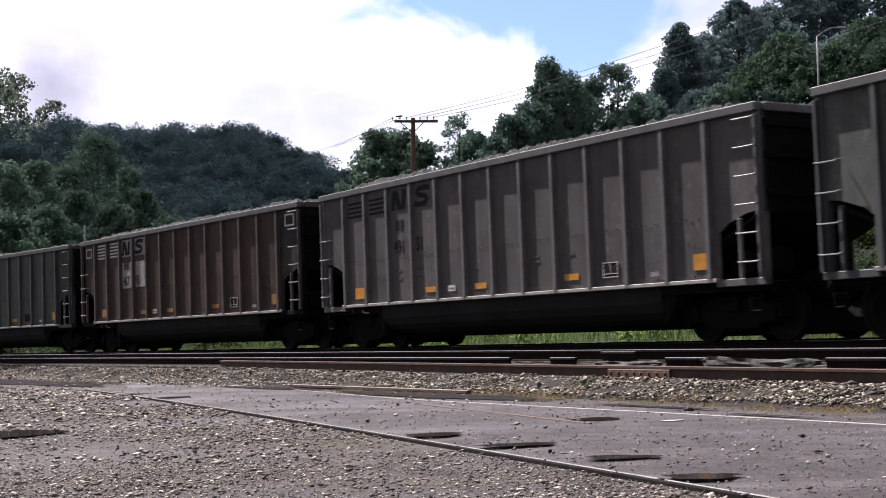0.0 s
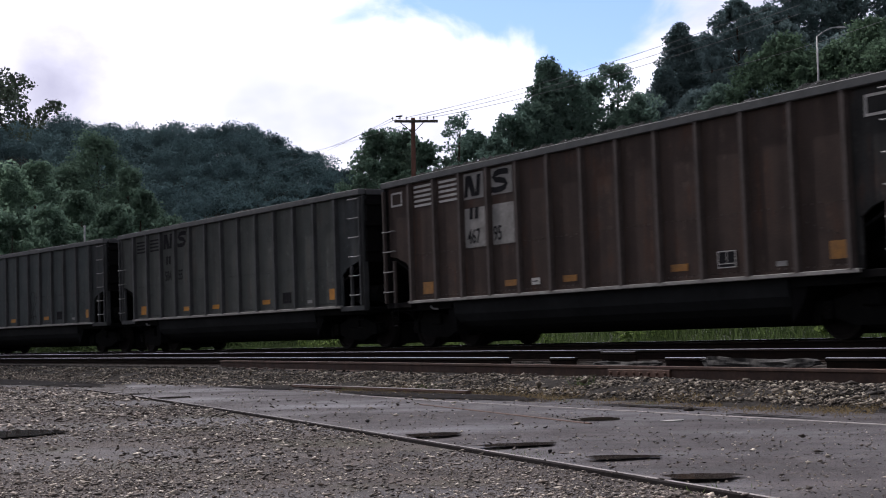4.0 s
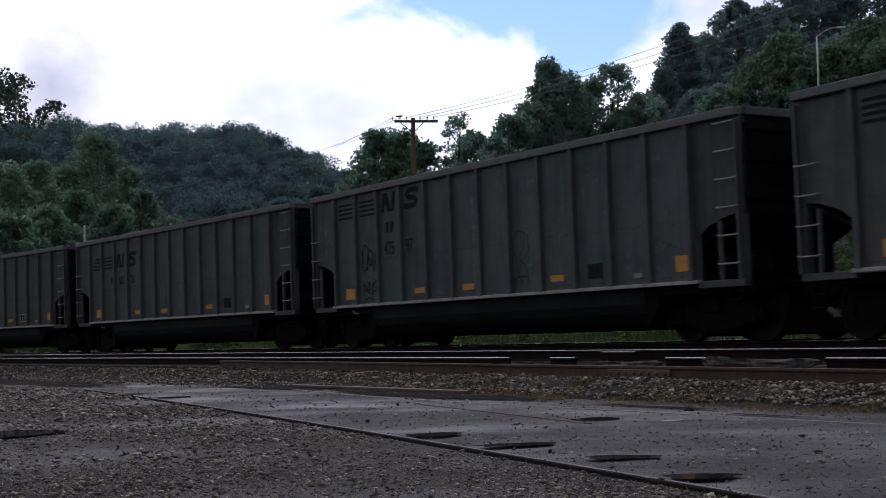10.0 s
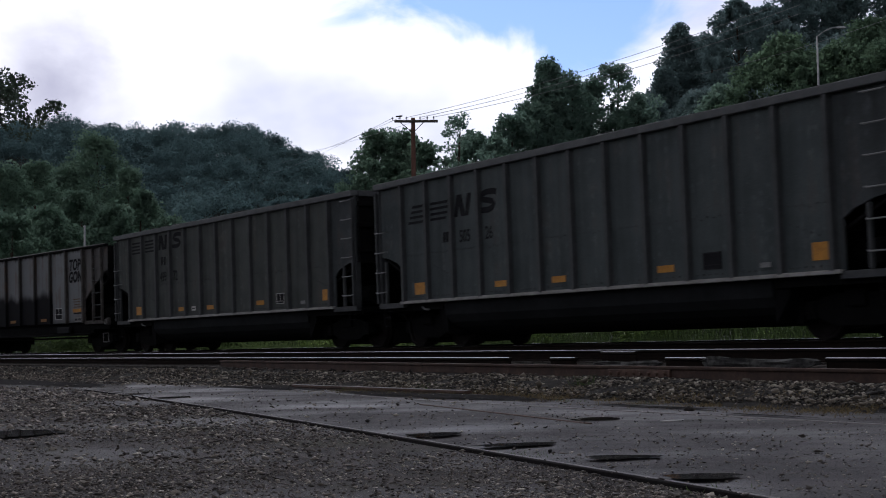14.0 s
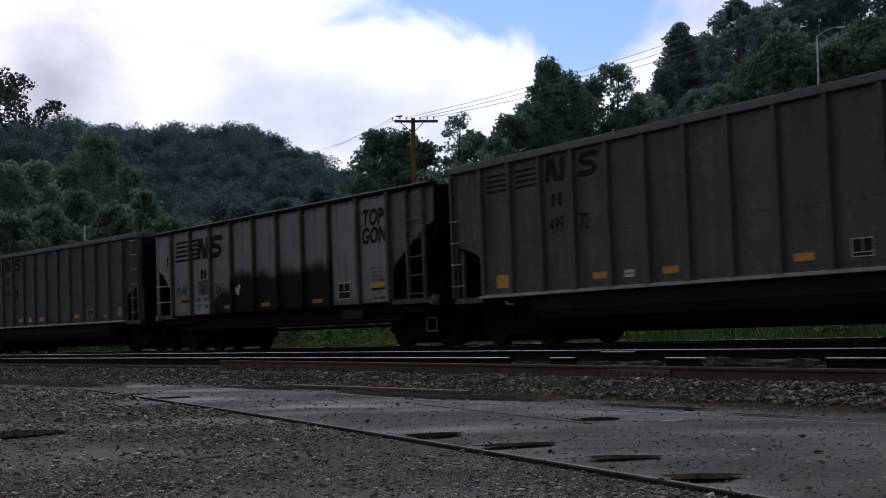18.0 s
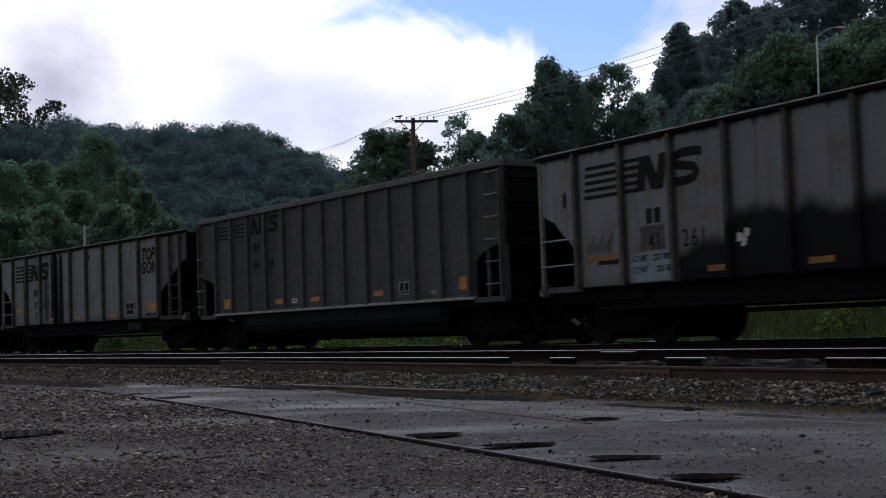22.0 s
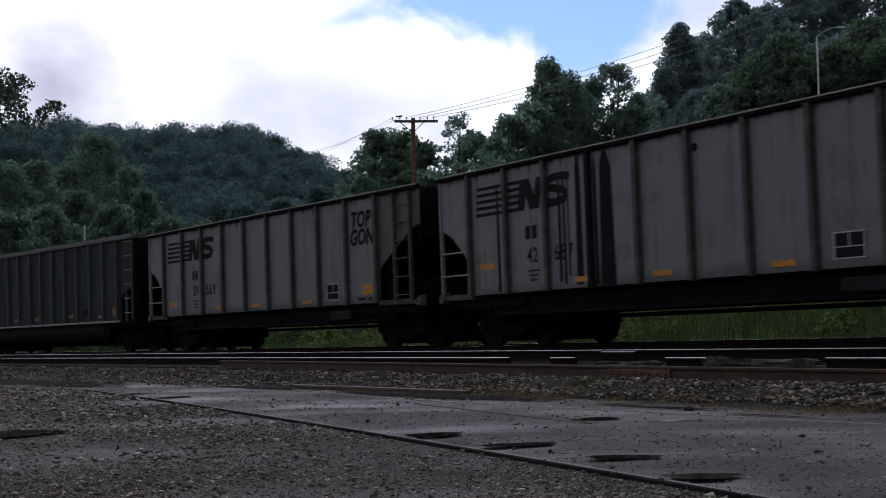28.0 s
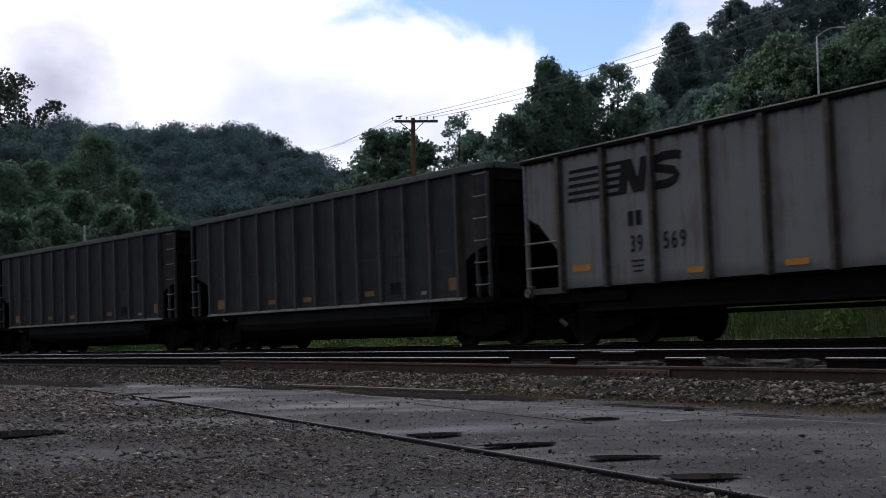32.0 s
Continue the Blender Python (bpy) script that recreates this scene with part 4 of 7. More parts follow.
    plate("tack_plate", car, HALF - 2.6, 1.20, 0.22, 0.08, "worn_metal", y=-SIDE - 0.03)
    if marks:
        marks(car, ribs, step)
    wheels = truck_parts(car, -PITCH_B) + truck_parts(car, PITCH_B)
    return car, wheels


def low_marks(a, b):
    """The later style: slanted bars and letters set lower, the number in one line."""
    def marks(car, ribs, step):
        left, y = -HALF, -SIDE - 0.0145
        emblem_low(car, left, y)
        sh = Shape()
        for x0 in (2.86, 2.98):
            sh.prism([(x0, 2.24), (x0 + 0.09, 2.24), (x0 + 0.11, 2.46), (x0 + 0.02, 2.46)], -0.003, 0.003, "y")
        part("small_mark", sh.mesh("small_mark"), "black_paint", car, at=(left, y, 0))
        text_part("number_mark", car, a, left + 3.52, 2.20, 0.36, "black_paint", y=y, stretch=0.78)
        text_part("number_mark", car, b, left + 4.50, 2.20, 0.36, "black_paint", y=y, stretch=0.78)
    return marks


def emblem_low(car, left, y):
    for u0, u1, cut in ((1.42, 2.14, 0.35), (2.36, 3.10, 0.0)):
        sh = Shape()
        for i in range(4):
            z = 2.74 + i * 0.115
            c0, c1 = cut * i * 0.18, (0.0 if cut else 0.06 * i)
            sh.prism([(u0 + c0, z), (u1 + c1 - 0.1, z), (u1 + c1 - 0.08, z + 0.055), (u0 + c0 + 0.02, z + 0.055)], -0.004, 0.004, "y")
        part("stripe_mark", sh.mesh("stripe_mark"), "black_paint", car, at=(left, y, 0))
    h = 0.46
    for x0, polys in ((3.34, [[(0, 0), (0.13, 0), (0.25, h), (0.12, h)], [(0.13, h), (0.30, h), (0.44, 0), (0.28, 0)], [(0.42, 0), (0.55, 0), (0.67, h), (0.54, h)]]),
                      (4.30, [bend_outline(0.62, h, 0.12)])):
        sh = Shape()
        for i, o in enumerate(polys):
            sh.prism(o, -0.004 - 0.0005 * i, 0.003, "y")
        part("block_mark", sh.mesh("block_mark"), "black_paint", car, at=(left + x0, y, 2.74))


def rib_marks(body_digits, dark="black_paint", panels=False):
    """Bars, two blocks and the running number of a tub car."""
    a, b = body_digits

    def marks(car, ribs, step):
        left = -HALF
        bars = "white_paint" if panels else dark
        for k, (u0, u1) in enumerate(((1.36, 2.10), (2.40, 3.12))):
            sh = Shape()
            for i in range(5 if panels else 4):
                z = 3.10 + i * 0.105
                sh.prism([(u0, z), (u1, z), (u1, z + 0.05), (u0, z + 0.05)], -0.004, 0.004, "y")
            part("stripe_mark", sh.mesh("stripe_mark"), bars, car, at=(left, -SIDE - 0.0135, 0))
        if panels:
            for u0, u1, z0, z1 in ((3.40, 4.14, 3.06, 3.60), (4.44, 5.18, 3.06, 3.60), (3.40, 4.16, 2.05, 2.87), (4.44, 5.20, 2.05, 2.87)):
                part("white_panel", Shape().box(u0, u1, -0.003, 0.003, z0, z1).mesh("white_panel"), "dirty_white", car, "dirty white painted panel", at=(left, -SIDE - 0.013, 0))
            fr = Shape()
            for q in ((0.30, 0.34, 3.2, 3.52), (0.74, 0.78, 3.2, 3.52), (0.34, 0.74, 3.2, 3.24), (0.34, 0.74, 3.48, 3.52)):
                fr.box(q[0], q[1], -0.003, 0.003, q[2], q[3])
            frame_mark = fr.mesh("square_mark")
            for dx in (0.0, 2 * HALF - 1.16):
                part("square_mark", frame_mark, "white_paint", car, at=(left + dx, -SIDE - 0.002, 0))
        y = -SIDE - (0.0215 if panels else 0.0145)
        h = 0.44
        for x0, polys in ((3.42, [[(0, 0), (0.13, 0), (0.2, h), (0.07, h)], [(0.09, h), (0.28, h), (0.46, 0), (0.28, 0)], [(0.44, 0), (0.57, 0), (0.64, h), (0.51, h)]]),
                          (4.44, [bend_outline(0.60, h, 0.115)])):
            sh = Shape()
            for i, o in enumerate(polys):
                sh.prism(o, -0.004 - 0.0005 * i, 0.003, "y")
            part("block_mark", sh.mesh("block_mark"), dark, car, at=(left + x0, y, 3.11))
        sh = Shape()
        for x0 in (3.56, 3.76):
            sh.prism([(x0 + 0.03, 2.64), (x0 + 0.15, 2.64), (x0 + 0.17, 2.88), (x0 + 0.05, 2.88)], -0.003, 0.003, "y")
        part("small_mark", sh.mesh("small_mark"), dark, car, at=(left, y, 0))
        if not a:
            # too worn to read: plain bars
            for x0, w in ((3.50, 0.56), (4.46, 0.36)):
                part("number_bar", Shape().box(0, w, -0.003, 0.003, 0.06, 0.24).mesh("number_bar"), "worn_mark", car, at=(left + x0, y, 2.12))
            return
        text_part("number_mark", car, a, left + 3.50, 2.14, 0.42, dark, y=y, stretch=0.74)
        text_part("number_mark", car, b, left + 4.46, 2.14, 0.42, dark, y=y, stretch=0.74)
    return marks


TT, TS, TH = 3.62, 1.06, 7.65      # top, sill and half length of the flat-sided car


def flat_car(label, digits, soot=False, streaks=False, low_soot=False, double=False):
    """A pale flat-sided coal gondola rebuilt from a hopper: open cut-away ends, deep dark sill."""
    car = thing("coal_gondola", label, "rail car", "cars of the coal train")
    paint, rib = "paint_tan", "rib_tan"
    us = [1.22 + 1.365 * i for i in range(10)]
    L = -TH
    for side in (-1, 1):
        flip = Matrix.Diagonal((1, side, 1, 1))
        for i in range(9):
            w = (us[i + 1] - us[i]) / 2
            part("side_panel", shared("flat_panel", lambda: panel_shape(w, TS, TT - 0.08)), ("paint_soot_low" if i == 2 else "paint_soot") if low_soot and i in (2, 3, 4, 5, 6) else paint, car, at=Matrix.Translation((L + us[i] + w, 0, 0)) @ flip)
        left = [(0.02, 2.50), (0.44, 2.33), (0.95, 1.88), (1.22, 1.62), (1.22, TT - 0.08), (0.02, TT - 0.08)]
        right = [(13.5, 1.78), (13.9, 2.05), (14.43, 2.36), (14.95, 2.66), (15.28, 2.76), (15.28, TT - 0.08), (13.5, TT - 0.08)]
        part("end_panel", shared("flat_end_l", lambda: Shape().prism(left, SIDE - 0.05, SIDE - 0.008, "y")), paint, car, at=Matrix.Translation((L, 0, 0)) @ flip)
        part("end_panel", shared("flat_end_r", lambda: Shape().prism(right, SIDE - 0.05, SIDE - 0.008, "y")), "paint_end", car, at=Matrix.Translation((L, 0, 0)) @ flip)
        for u in us:
            part("rib", shared("flat_rib", lambda: Shape().prism([(-0.085, SIDE - 0.004), (0.085, SIDE - 0.004), (0.085, SIDE + 0.012), (0.05, SIDE + 0.018), (0.05, SIDE + 0.10), (-0.05, SIDE + 0.10), (-0.05, SIDE + 0.018), (-0.085, SIDE + 0.012)], TS - 0.02, TT - 0.06, "z")), "tar_stain" if streaks and abs(u - 5.315) < 0.1 else "rib_soot" if low_soot and 4.5 < u < 11.0 else rib, car, at=Matrix.Translation((L + u, 0, 0)) @ flip)
        part("top_chord", shared("flat_chord", lambda: Shape().box(-TH, TH, SIDE - 0.06, SIDE + 0.10, TT - 0.08, TT, 0.015)), "end_soot", car, at=flip)
        # pale strip added for the sky's highlight along the chord's upper edge
        part("top_rim", shared("flat_highlight", lambda: Shape().box(-TH, TH, SIDE + 0.075, SIDE + 0.105, TT - 0.012, TT + 0.014, 0.004)), "sill_paint", car, at=flip)
        part("side_sill", shared("flat_sill", lambda: Shape().prism([(SIDE - 0.25, 0.62), (SIDE - 0.05, 0.62), (SIDE - 0.05, 0.66), (SIDE - 0.20, 0.68), (SIDE - 0.20, TS - 0.02), (SIDE + 0.02, TS), (SIDE - 0.25, TS + 0.02)], -TH + 1.6, TH - 1.6, "x")), "underframe", car, at=flip)
        part("brake_pipe", shared("flat_pipe", lambda: Shape().tube((-TH + 2.2, SIDE - 0.5, 0.53), (TH - 2.2, SIDE - 0.5, 0.53), 0.03)), "black_steel", car, at=flip)
        for x0, x1 in ((-TH, -TH + 1.25), (TH - 1.8, TH)):
            part("end_step", shared("flat_step%g" % x0, lambda: Shape().box(x0, x1, SIDE - 0.09, SIDE + 0.02, TS - 0.08, TS + 0.04, 0.01)), "rib_tan", car, at=flip)
        for x0 in (-TH, TH - 0.12):
            part("jack_pad", shared("flat_pad%g" % x0, lambda: Shape().box(x0 - 0.02, x0 + 0.17, SIDE - 0.08, SIDE + 0.04, TS - 0.14, TS + 0.10, 0.02).tube((x0 + 0.075, SIDE + 0.04, TS - 0.03), (x0 + 0.075, SIDE + 0.06, TS - 0.03), 0.055, n=12)), "rib_tan", car, at=flip)
    for x0 in (-TH + 0.075, TH - 0.045):
        part("pad_ring", shared("pad_ring", lambda: Shape().lathe([(0.045, -0.02), (0.045, 0.012), (0.085, 0.012), (0.085, -0.02)], n=18)), "sill_paint", car, "worn bright steel ring", at=(x0, -SIDE - 0.075, TS - 0.03))
    part("end_post", shared("flat_post_l", lambda: Shape().box(-TH, -TH + 0.05, -SIDE - 0.03, -SIDE + 0.06, TS, TT - 0.08, 0.008)), "worn_metal", car)
    for z in (1.5, 1.98):
        part("grab_iron", shared("grab%g" % z, lambda: Shape().tube((-TH + 0.03, -SIDE - 0.05, z), (-TH + 1.15, -SIDE - 0.05, z), 0.018)), "worn_metal", car)
    # tall ladder at the leading end
    lad = new("ladder")
    lad.empty_display_size = 0.1
    lad.parent = car
    lad.matrix_basis = Matrix.Translation((L + 14.32, 0, 0))
    for x in (0.0, 0.66):
        part("stile", shared("flat_stile", lambda: Shape().box(-0.03, 0.03, -SIDE - 0.10, -SIDE - 0.01, TS, TT - 0.1, 0.006)), "rib_tan", lad, at=(x, 0, 0))
    for i in range(6):
        part("rung", shared("flat_rung", lambda: Shape().path([(0, -SIDE - 0.02, 0.01), (0.02, -SIDE - 0.07, 0), (0.33, -SIDE - 0.07, -0.006), (0.64, -SIDE - 0.07, 0), (0.66, -SIDE - 0.02, 0.01)], 0.014)), "chord_grey", lad, at=(0, 0, 1.20 + 0.41 * i))
    for e in (-1, 1):
        flip = Matrix.Diagonal((e, 1, 1, 1))

        def end_wall():
            return Shape().box(TH - 0.05, TH, -SIDE + 0.04, SIDE - 0.04, 2.45, TT - 0.06)
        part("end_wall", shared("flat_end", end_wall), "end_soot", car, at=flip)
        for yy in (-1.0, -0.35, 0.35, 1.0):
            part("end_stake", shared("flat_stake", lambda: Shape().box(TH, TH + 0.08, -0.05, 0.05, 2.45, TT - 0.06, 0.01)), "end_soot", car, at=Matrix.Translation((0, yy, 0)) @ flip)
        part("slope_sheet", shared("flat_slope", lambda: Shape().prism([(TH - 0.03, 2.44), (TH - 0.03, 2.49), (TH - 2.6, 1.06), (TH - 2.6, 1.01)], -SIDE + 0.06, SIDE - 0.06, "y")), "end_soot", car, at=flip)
        part("end_platform", shared("flat_platform", lambda: Shape().box(TH - 1.6, TH, -SIDE + 0.1, SIDE - 0.1, TS - 0.12, TS - 0.03).box(TH - 1.6, TH + 0.1, -0.3, 0.3, 0.64, TS - 0.12)), "underframe", car, at=flip)
        part("bolster_web", shared("flat_web", lambda: Shape().box(TH - 1.62, TH - 1.45, -SIDE + 0.15, SIDE - 0.15, 0.7, 2.0)), "black_steel", car, at=flip)
        coupler_parts(car, e, 8.08)
        step_frame(car, e * (TH - 0.23), "worn_metal" if e > 0 and low_soot else "underframe")
    for e in (-1, 1):
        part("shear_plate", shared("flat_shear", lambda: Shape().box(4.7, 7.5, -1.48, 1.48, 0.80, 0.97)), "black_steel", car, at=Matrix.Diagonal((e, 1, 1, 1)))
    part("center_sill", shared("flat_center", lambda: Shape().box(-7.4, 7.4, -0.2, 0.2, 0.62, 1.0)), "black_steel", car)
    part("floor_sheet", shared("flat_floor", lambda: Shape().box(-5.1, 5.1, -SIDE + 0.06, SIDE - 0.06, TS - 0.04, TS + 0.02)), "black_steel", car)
    part("chain_box", shared("flat_box", lambda: Shape().box(L + 11.2, L + 12.2, -SIDE - 0.01, -SIDE + 0.1, 0.70, 0.92, 0.02)), "tub_steel", car)
    part("air_reservoir", shared("flat_res", lambda: Shape().tube((6.1, -0.8, 1.35), (7.1, -0.8, 1.35), 0.22, n=14)), "black_steel", car)
    part("coal_load", coal_mesh("coal_flat", 15.1, SIDE - 0.08, TT - 0.35, 0.3), "coal", car, "low heap of black coal")
    y = -SIDE - 0.016
    for u, z, w, h in ((1.88, 1.565, 0.94, 0.10) if low_soot else (1.80, 1.63 if streaks else 1.42, 0.55, 0.12), (4.95, 1.22, 0.4, 0.10), (7.25, 1.21, 0.5, 0.10), (10.08, 1.20, 0.5, 0.10)):
        plate("reflector", car, L + u, z, w, h, "yellow_film" if double else "yellow_dull", label="dirty yellow reflective film")
    for z in ((1.46, 1.33) if double else (1.47,)):
        plate("reflector", car, L + (13.0 if double else 12.92), z, 0.5 if double else 0.66, 0.12, "yellow_film", label="dirty yellow reflective film")
    board = plate("label_board", car, L + 11.42, 1.39, 0.60, 0.40, "black_paint", y=y - 0.004)
    for dx, dz, w, h in ((0, 0.19, 0.60, 0.018), (0, -0.19, 0.60, 0.018), (-0.29, 0, 0.02, 0.36), (0.29, 0, 0.02, 0.36), (0, 0.085, 0.014, 0.19), (0, -0.02, 0.56, 0.014)):
        part("board_line", shared("plate_%g_%g" % (w, h), film_plate(w, h)), "white_paint", board, at=(dx, -0.006, dz))
    emblem(car, L + 1.46, 2.66, 0.60, "black_paint", 1.62, y=y)
    sh = Shape()
    for x0 in (3.22, 3.44):
        sh.prism([(x0, 2.08), (x0 + 0.15, 2.08), (x0 + 0.15, 2.34), (x0, 2.34)], -0.003, 0.003, "y")
    part("small_mark", sh.mesh("small_mark"), "black_paint", car, at=(L, y, 0))
    text_part("number_mark", car, digits[0], L + 3.25, 1.62, 0.42, "black_paint", y=y, stretch=0.8, spacing=1.15)
    text_part("number_mark", car, digits[1], L + 4.15, 1.62, 0.42, "black_paint", y=y, stretch=0.8, spacing=1.3)
    for body, u, z in (("TOP", 12.33, 2.88), ("GON", 12.28, 2.46)):
        text_part("word_mark", car, body, L + u, z, 0.51, "black_paint", y=y, stretch=0.86, bold=0.019, slant=0.20, spacing=1.09)
    if low_soot:
        slip = plate("stencil_plate", car, L + 13.02, 1.16, 0.62, 0.15, "dirty_white", label="grimy white plate with worn lettering")
        for k, w in enumerate((0.07, 0.05, 0.03, 0.06, 0.06, 0.06)):
            part("stencil_bar", shared("plate_%g_0.075" % w, film_plate(w, 0.075)), "worn_mark", slip, at=(-0.23 + 0.088 * k, -0.004, 0.0))
        for k in range(4):
            plate("stencil_bar", car, L + 12.90 + 0.02 * k, 1.86 - 0.09 * k, 0.60 - 0.07 * (k % 3), 0.028, "rust_mark")
        plate("stencil_bar", car, L + 12.95, 1.375, 0.60, 0.05, "black_paint")
    else:
        for u, z, w in ((12.75, 1.17, 0.34), (13.15, 1.17, 0.16)):
            plate("stencil_bar", car, L + u, z, w, 0.07, "worn_mark")
    for k in range(0 if low_soot else 3):
        plate("stencil_bar", car, L + 3.45, 1.46 - 0.09 * k, 0.36 - 0.06 * k, 0.035, "worn_mark")
    if streaks:
        # run-off streaks of black tar below the top
        for u, z0, z1, w in ((2.25, 1.1, 3.3, 0.05), (4.35, 1.2, 3.25, 0.05), (4.50, 1.15, 3.3, 0.04), (4.63, 1.3, 3.45, 0.025), (4.95, 1.12, 3.5, 0.10), (5.20, 1.08, 3.3, 0.06), (5.47, 1.08, 3.45, 0.05), (5.78, 1.07, 3.5, 0.22)):
            sh = Shape().prism([(u - w, z0), (u + w, z0), (u + w * 0.8, z1 - 0.3), (u + w * 0.2, z1), (u - w * 0.3, z1), (u - w * 0.7, z1 - 0.25)], -0.0015, 0.001, "y")
            part("tar_streak", sh.mesh("tar_streak"), "tar_stain", car, "black tar run-off streak", at=(L, -SIDE - 0.0125, 0))
        plate("grey_patch", car, L + 6.22, 1.65, 0.36, 0.30, "faint_patch", y=-SIDE - 0.0115, label="faint grey patch of other paint")
        part("small_hole", Shape().tube((8.2, 0, 3.24), (8.2, -0.008, 3.24), 0.075, n=12).mesh("small_hole"), "black_paint", car, at=(L, -SIDE - 0.009, 0))
    if low_soot:
        part("small_hole", Shape().prism([(0.80 + 0.055 * math.cos(0.524 * k), 2.72 + 0.17 * math.sin(0.524 * k)) for k in range(12)], -0.004, 0.004, "y").mesh("small_hole"), "black_paint", car, at=(L, -SIDE + 0.003, 0))
        for u, z in ((5.45, 1.60), (5.62, 1.66), (5.55, 1.52)):
            part("chalk_mark", Shape().prism([(u, z), (u + 0.12, z + 0.02), (u + 0.15, z + 0.13), (u + 0.03, z + 0.16)], -0.002, 0.001, "y").mesh("chalk_mark"), "white_paint", car, at=(L, -SIDE - 0.016, 0))
        plate("pale_panel", car, L + 3.33, 1.335, 1.16, 0.50, "pale_patch", y=-SIDE - 0.0135, label="pale blue-grey stencil panel")
        for body, u, z in (("LD", 2.80, 1.44), ("LMT", 2.99, 1.44), ("230", 3.36, 1.44), ("700", 3.61, 1.44), ("LT", 2.82, 1.24), ("WT", 3.0, 1.24), ("553", 3.46, 1.24), ("00", 3.71, 1.24)):
            text_part("stencil_mark", car, body, L + u, z, 0.155, "black_paint", y=-SIDE - 0.020, stretch=0.85, bold=0.003)
        plate("grey_patch", car, L + 3.36, 1.83, 0.64, 0.42, "rib_tan", y=-SIDE - 0.0125)
        plate("black_patch", car, L + 2.10, 1.485, 0.60, 0.09, "black_paint", y=-SIDE - 0.0145)
        for k in range(9):
            u = 1.46 + 0.09 * k
            hgt = 0.10 + 0.26 * abs(math.sin(k * 2.1 + 0.4))
            part("spray_line", Shape().path([(u, 0, 1.63 + 0.05 * math.cos(k * 5)), (u + 0.01, 0, 1.64 + 0.6 * hgt), (u + 0.06, 0, 1.64 + hgt), (u + 0.10, 0, 1.66 + 0.7 * hgt), (u + 0.07, 0, 1.64 + 0.3 * hgt)], 0.010, 4).mesh("spray_line"), "worn_mark", car, at=Matrix.Translation((L, -SIDE - 0.012, 0)) @ Matrix.Diagonal((1, 0.4, 1, 1)))
    wheels = truck_parts(car, -6.0) + truck_parts(car, 6.0)
    return car, wheels

# ---------------------------------------------------------------- the train
car_paint("paint_pale", (0.114, 0.111, 0.112), (0.058, 0.057, 0.058), rust_amt=0.12)
car_paint("paint_sooty", (0.058, 0.058, 0.058), (0.016, 0.017, 0.017), rust_amt=0.3)
car_paint("paint_dusky", (0.084, 0.094, 0.097), (0.030, 0.034, 0.036), rust_amt=0.2)
car_paint("paint_brown", (0.082, 0.061, 0.053), (0.036, 0.028, 0.025), rust_amt=0.35)
car_paint("paint_dark", (0.104, 0.120, 0.122), (0.049, 0.059, 0.061))
car_paint("paint_black", (0.054, 0.066, 0.069), (0.020, 0.026, 0.028))
car_paint("paint_grey", (0.109, 0.118, 0.113), (0.051, 0.056, 0.053))
flat_paint("paint_soot", (0.180, 0.188, 0.195), (0.060, 0.061, 0.062), 2.06)
flat_paint("paint_soot_low", (0.180, 0.188, 0.195), (0.060, 0.061, 0.062), 1.62)
flat_paint("paint_tan", (0.188, 0.199, 0.208), (0.064, 0.066, 0.068))
flat_paint("rib_soot", (0.060, 0.056, 0.053), (0.025, 0.022, 0.020), 2.06)
flat_paint("paint_end", (0.115, 0.108, 0.104), (0.030, 0.028, 0.027))
simple("worn_mark", [(0.3, (0.016, 0.016, 0.018)), (0.7, (0.045, 0.044, 0.047))], 6.0, 0.85, spec=0.15)
simple("dirty_white", [(0.3, (0.13, 0.125, 0.12)), (0.5, (0.25, 0.245, 0.235)), (0.7, (0.36, 0.35, 0.34))], 3.0, 0.7)
simple("rust_mark", [(0.3, (0.075, 0.058, 0.045)), (0.7, (0.20, 0.125, 0.075))], 9.0, 0.85, spec=0.15)
simple("faint_mark", [(0.3, (0.050, 0.049, 0.050)), (0.7, (0.11, 0.107, 0.106))], 9.0, 0.85, spec=0.15)
simple("rib_pale", [(0.3, (0.055, 0.053, 0.055)), (0.7, (0.145, 0.140, 0.142))], 2.5, 0.65)
simple("rib_brown", [(0.3, (0.040, 0.031, 0.028)), (0.7, (0.095, 0.075, 0.068))], 2.5, 0.7)
simple("rib_dark", [(0.3, (0.026, 0.028, 0.030)), (0.7, (0.070, 0.075, 0.079))], 2.5, 0.65)

TRAIN = []



def place_on_track(s):
    x0, y0, _ = on_track(s - PITCH_B)
    x1, y1, _ = on_track(s + PITCH_B)
    return pose((x0 + x1) / 2, (y0 + y1) / 2, RAIL_Z, CANT, 0, math.degrees(math.atan2(y1 - y0, x1 - x0)))


LOOKS = {"pale": ("paint_pale", "rib_pale", "paint_pale"), "brown": ("paint_brown", "rib_brown", "paint_sooty"), "dark": ("paint_dark", "rib_dark", "paint_dusky"), "grey": ("paint_grey", "rib_dark", "paint_dusky"), "black": ("paint_black", "rib_dark", "paint_sooty")}


def add_tub(rear, look_key, label, crown, marks=None, film="yellow_film", lined=False):
    car, wheels = tub_car(label, LOOKS[look_key], crown, marks, film, lined)
    TRAIN.append((rear + HALF, car, wheels))


def add_flat(rear, label, digits, **kw):
    car, wheels = flat_car(label, digits, **kw)
    TRAIN.append((rear + TH, car, wheels))


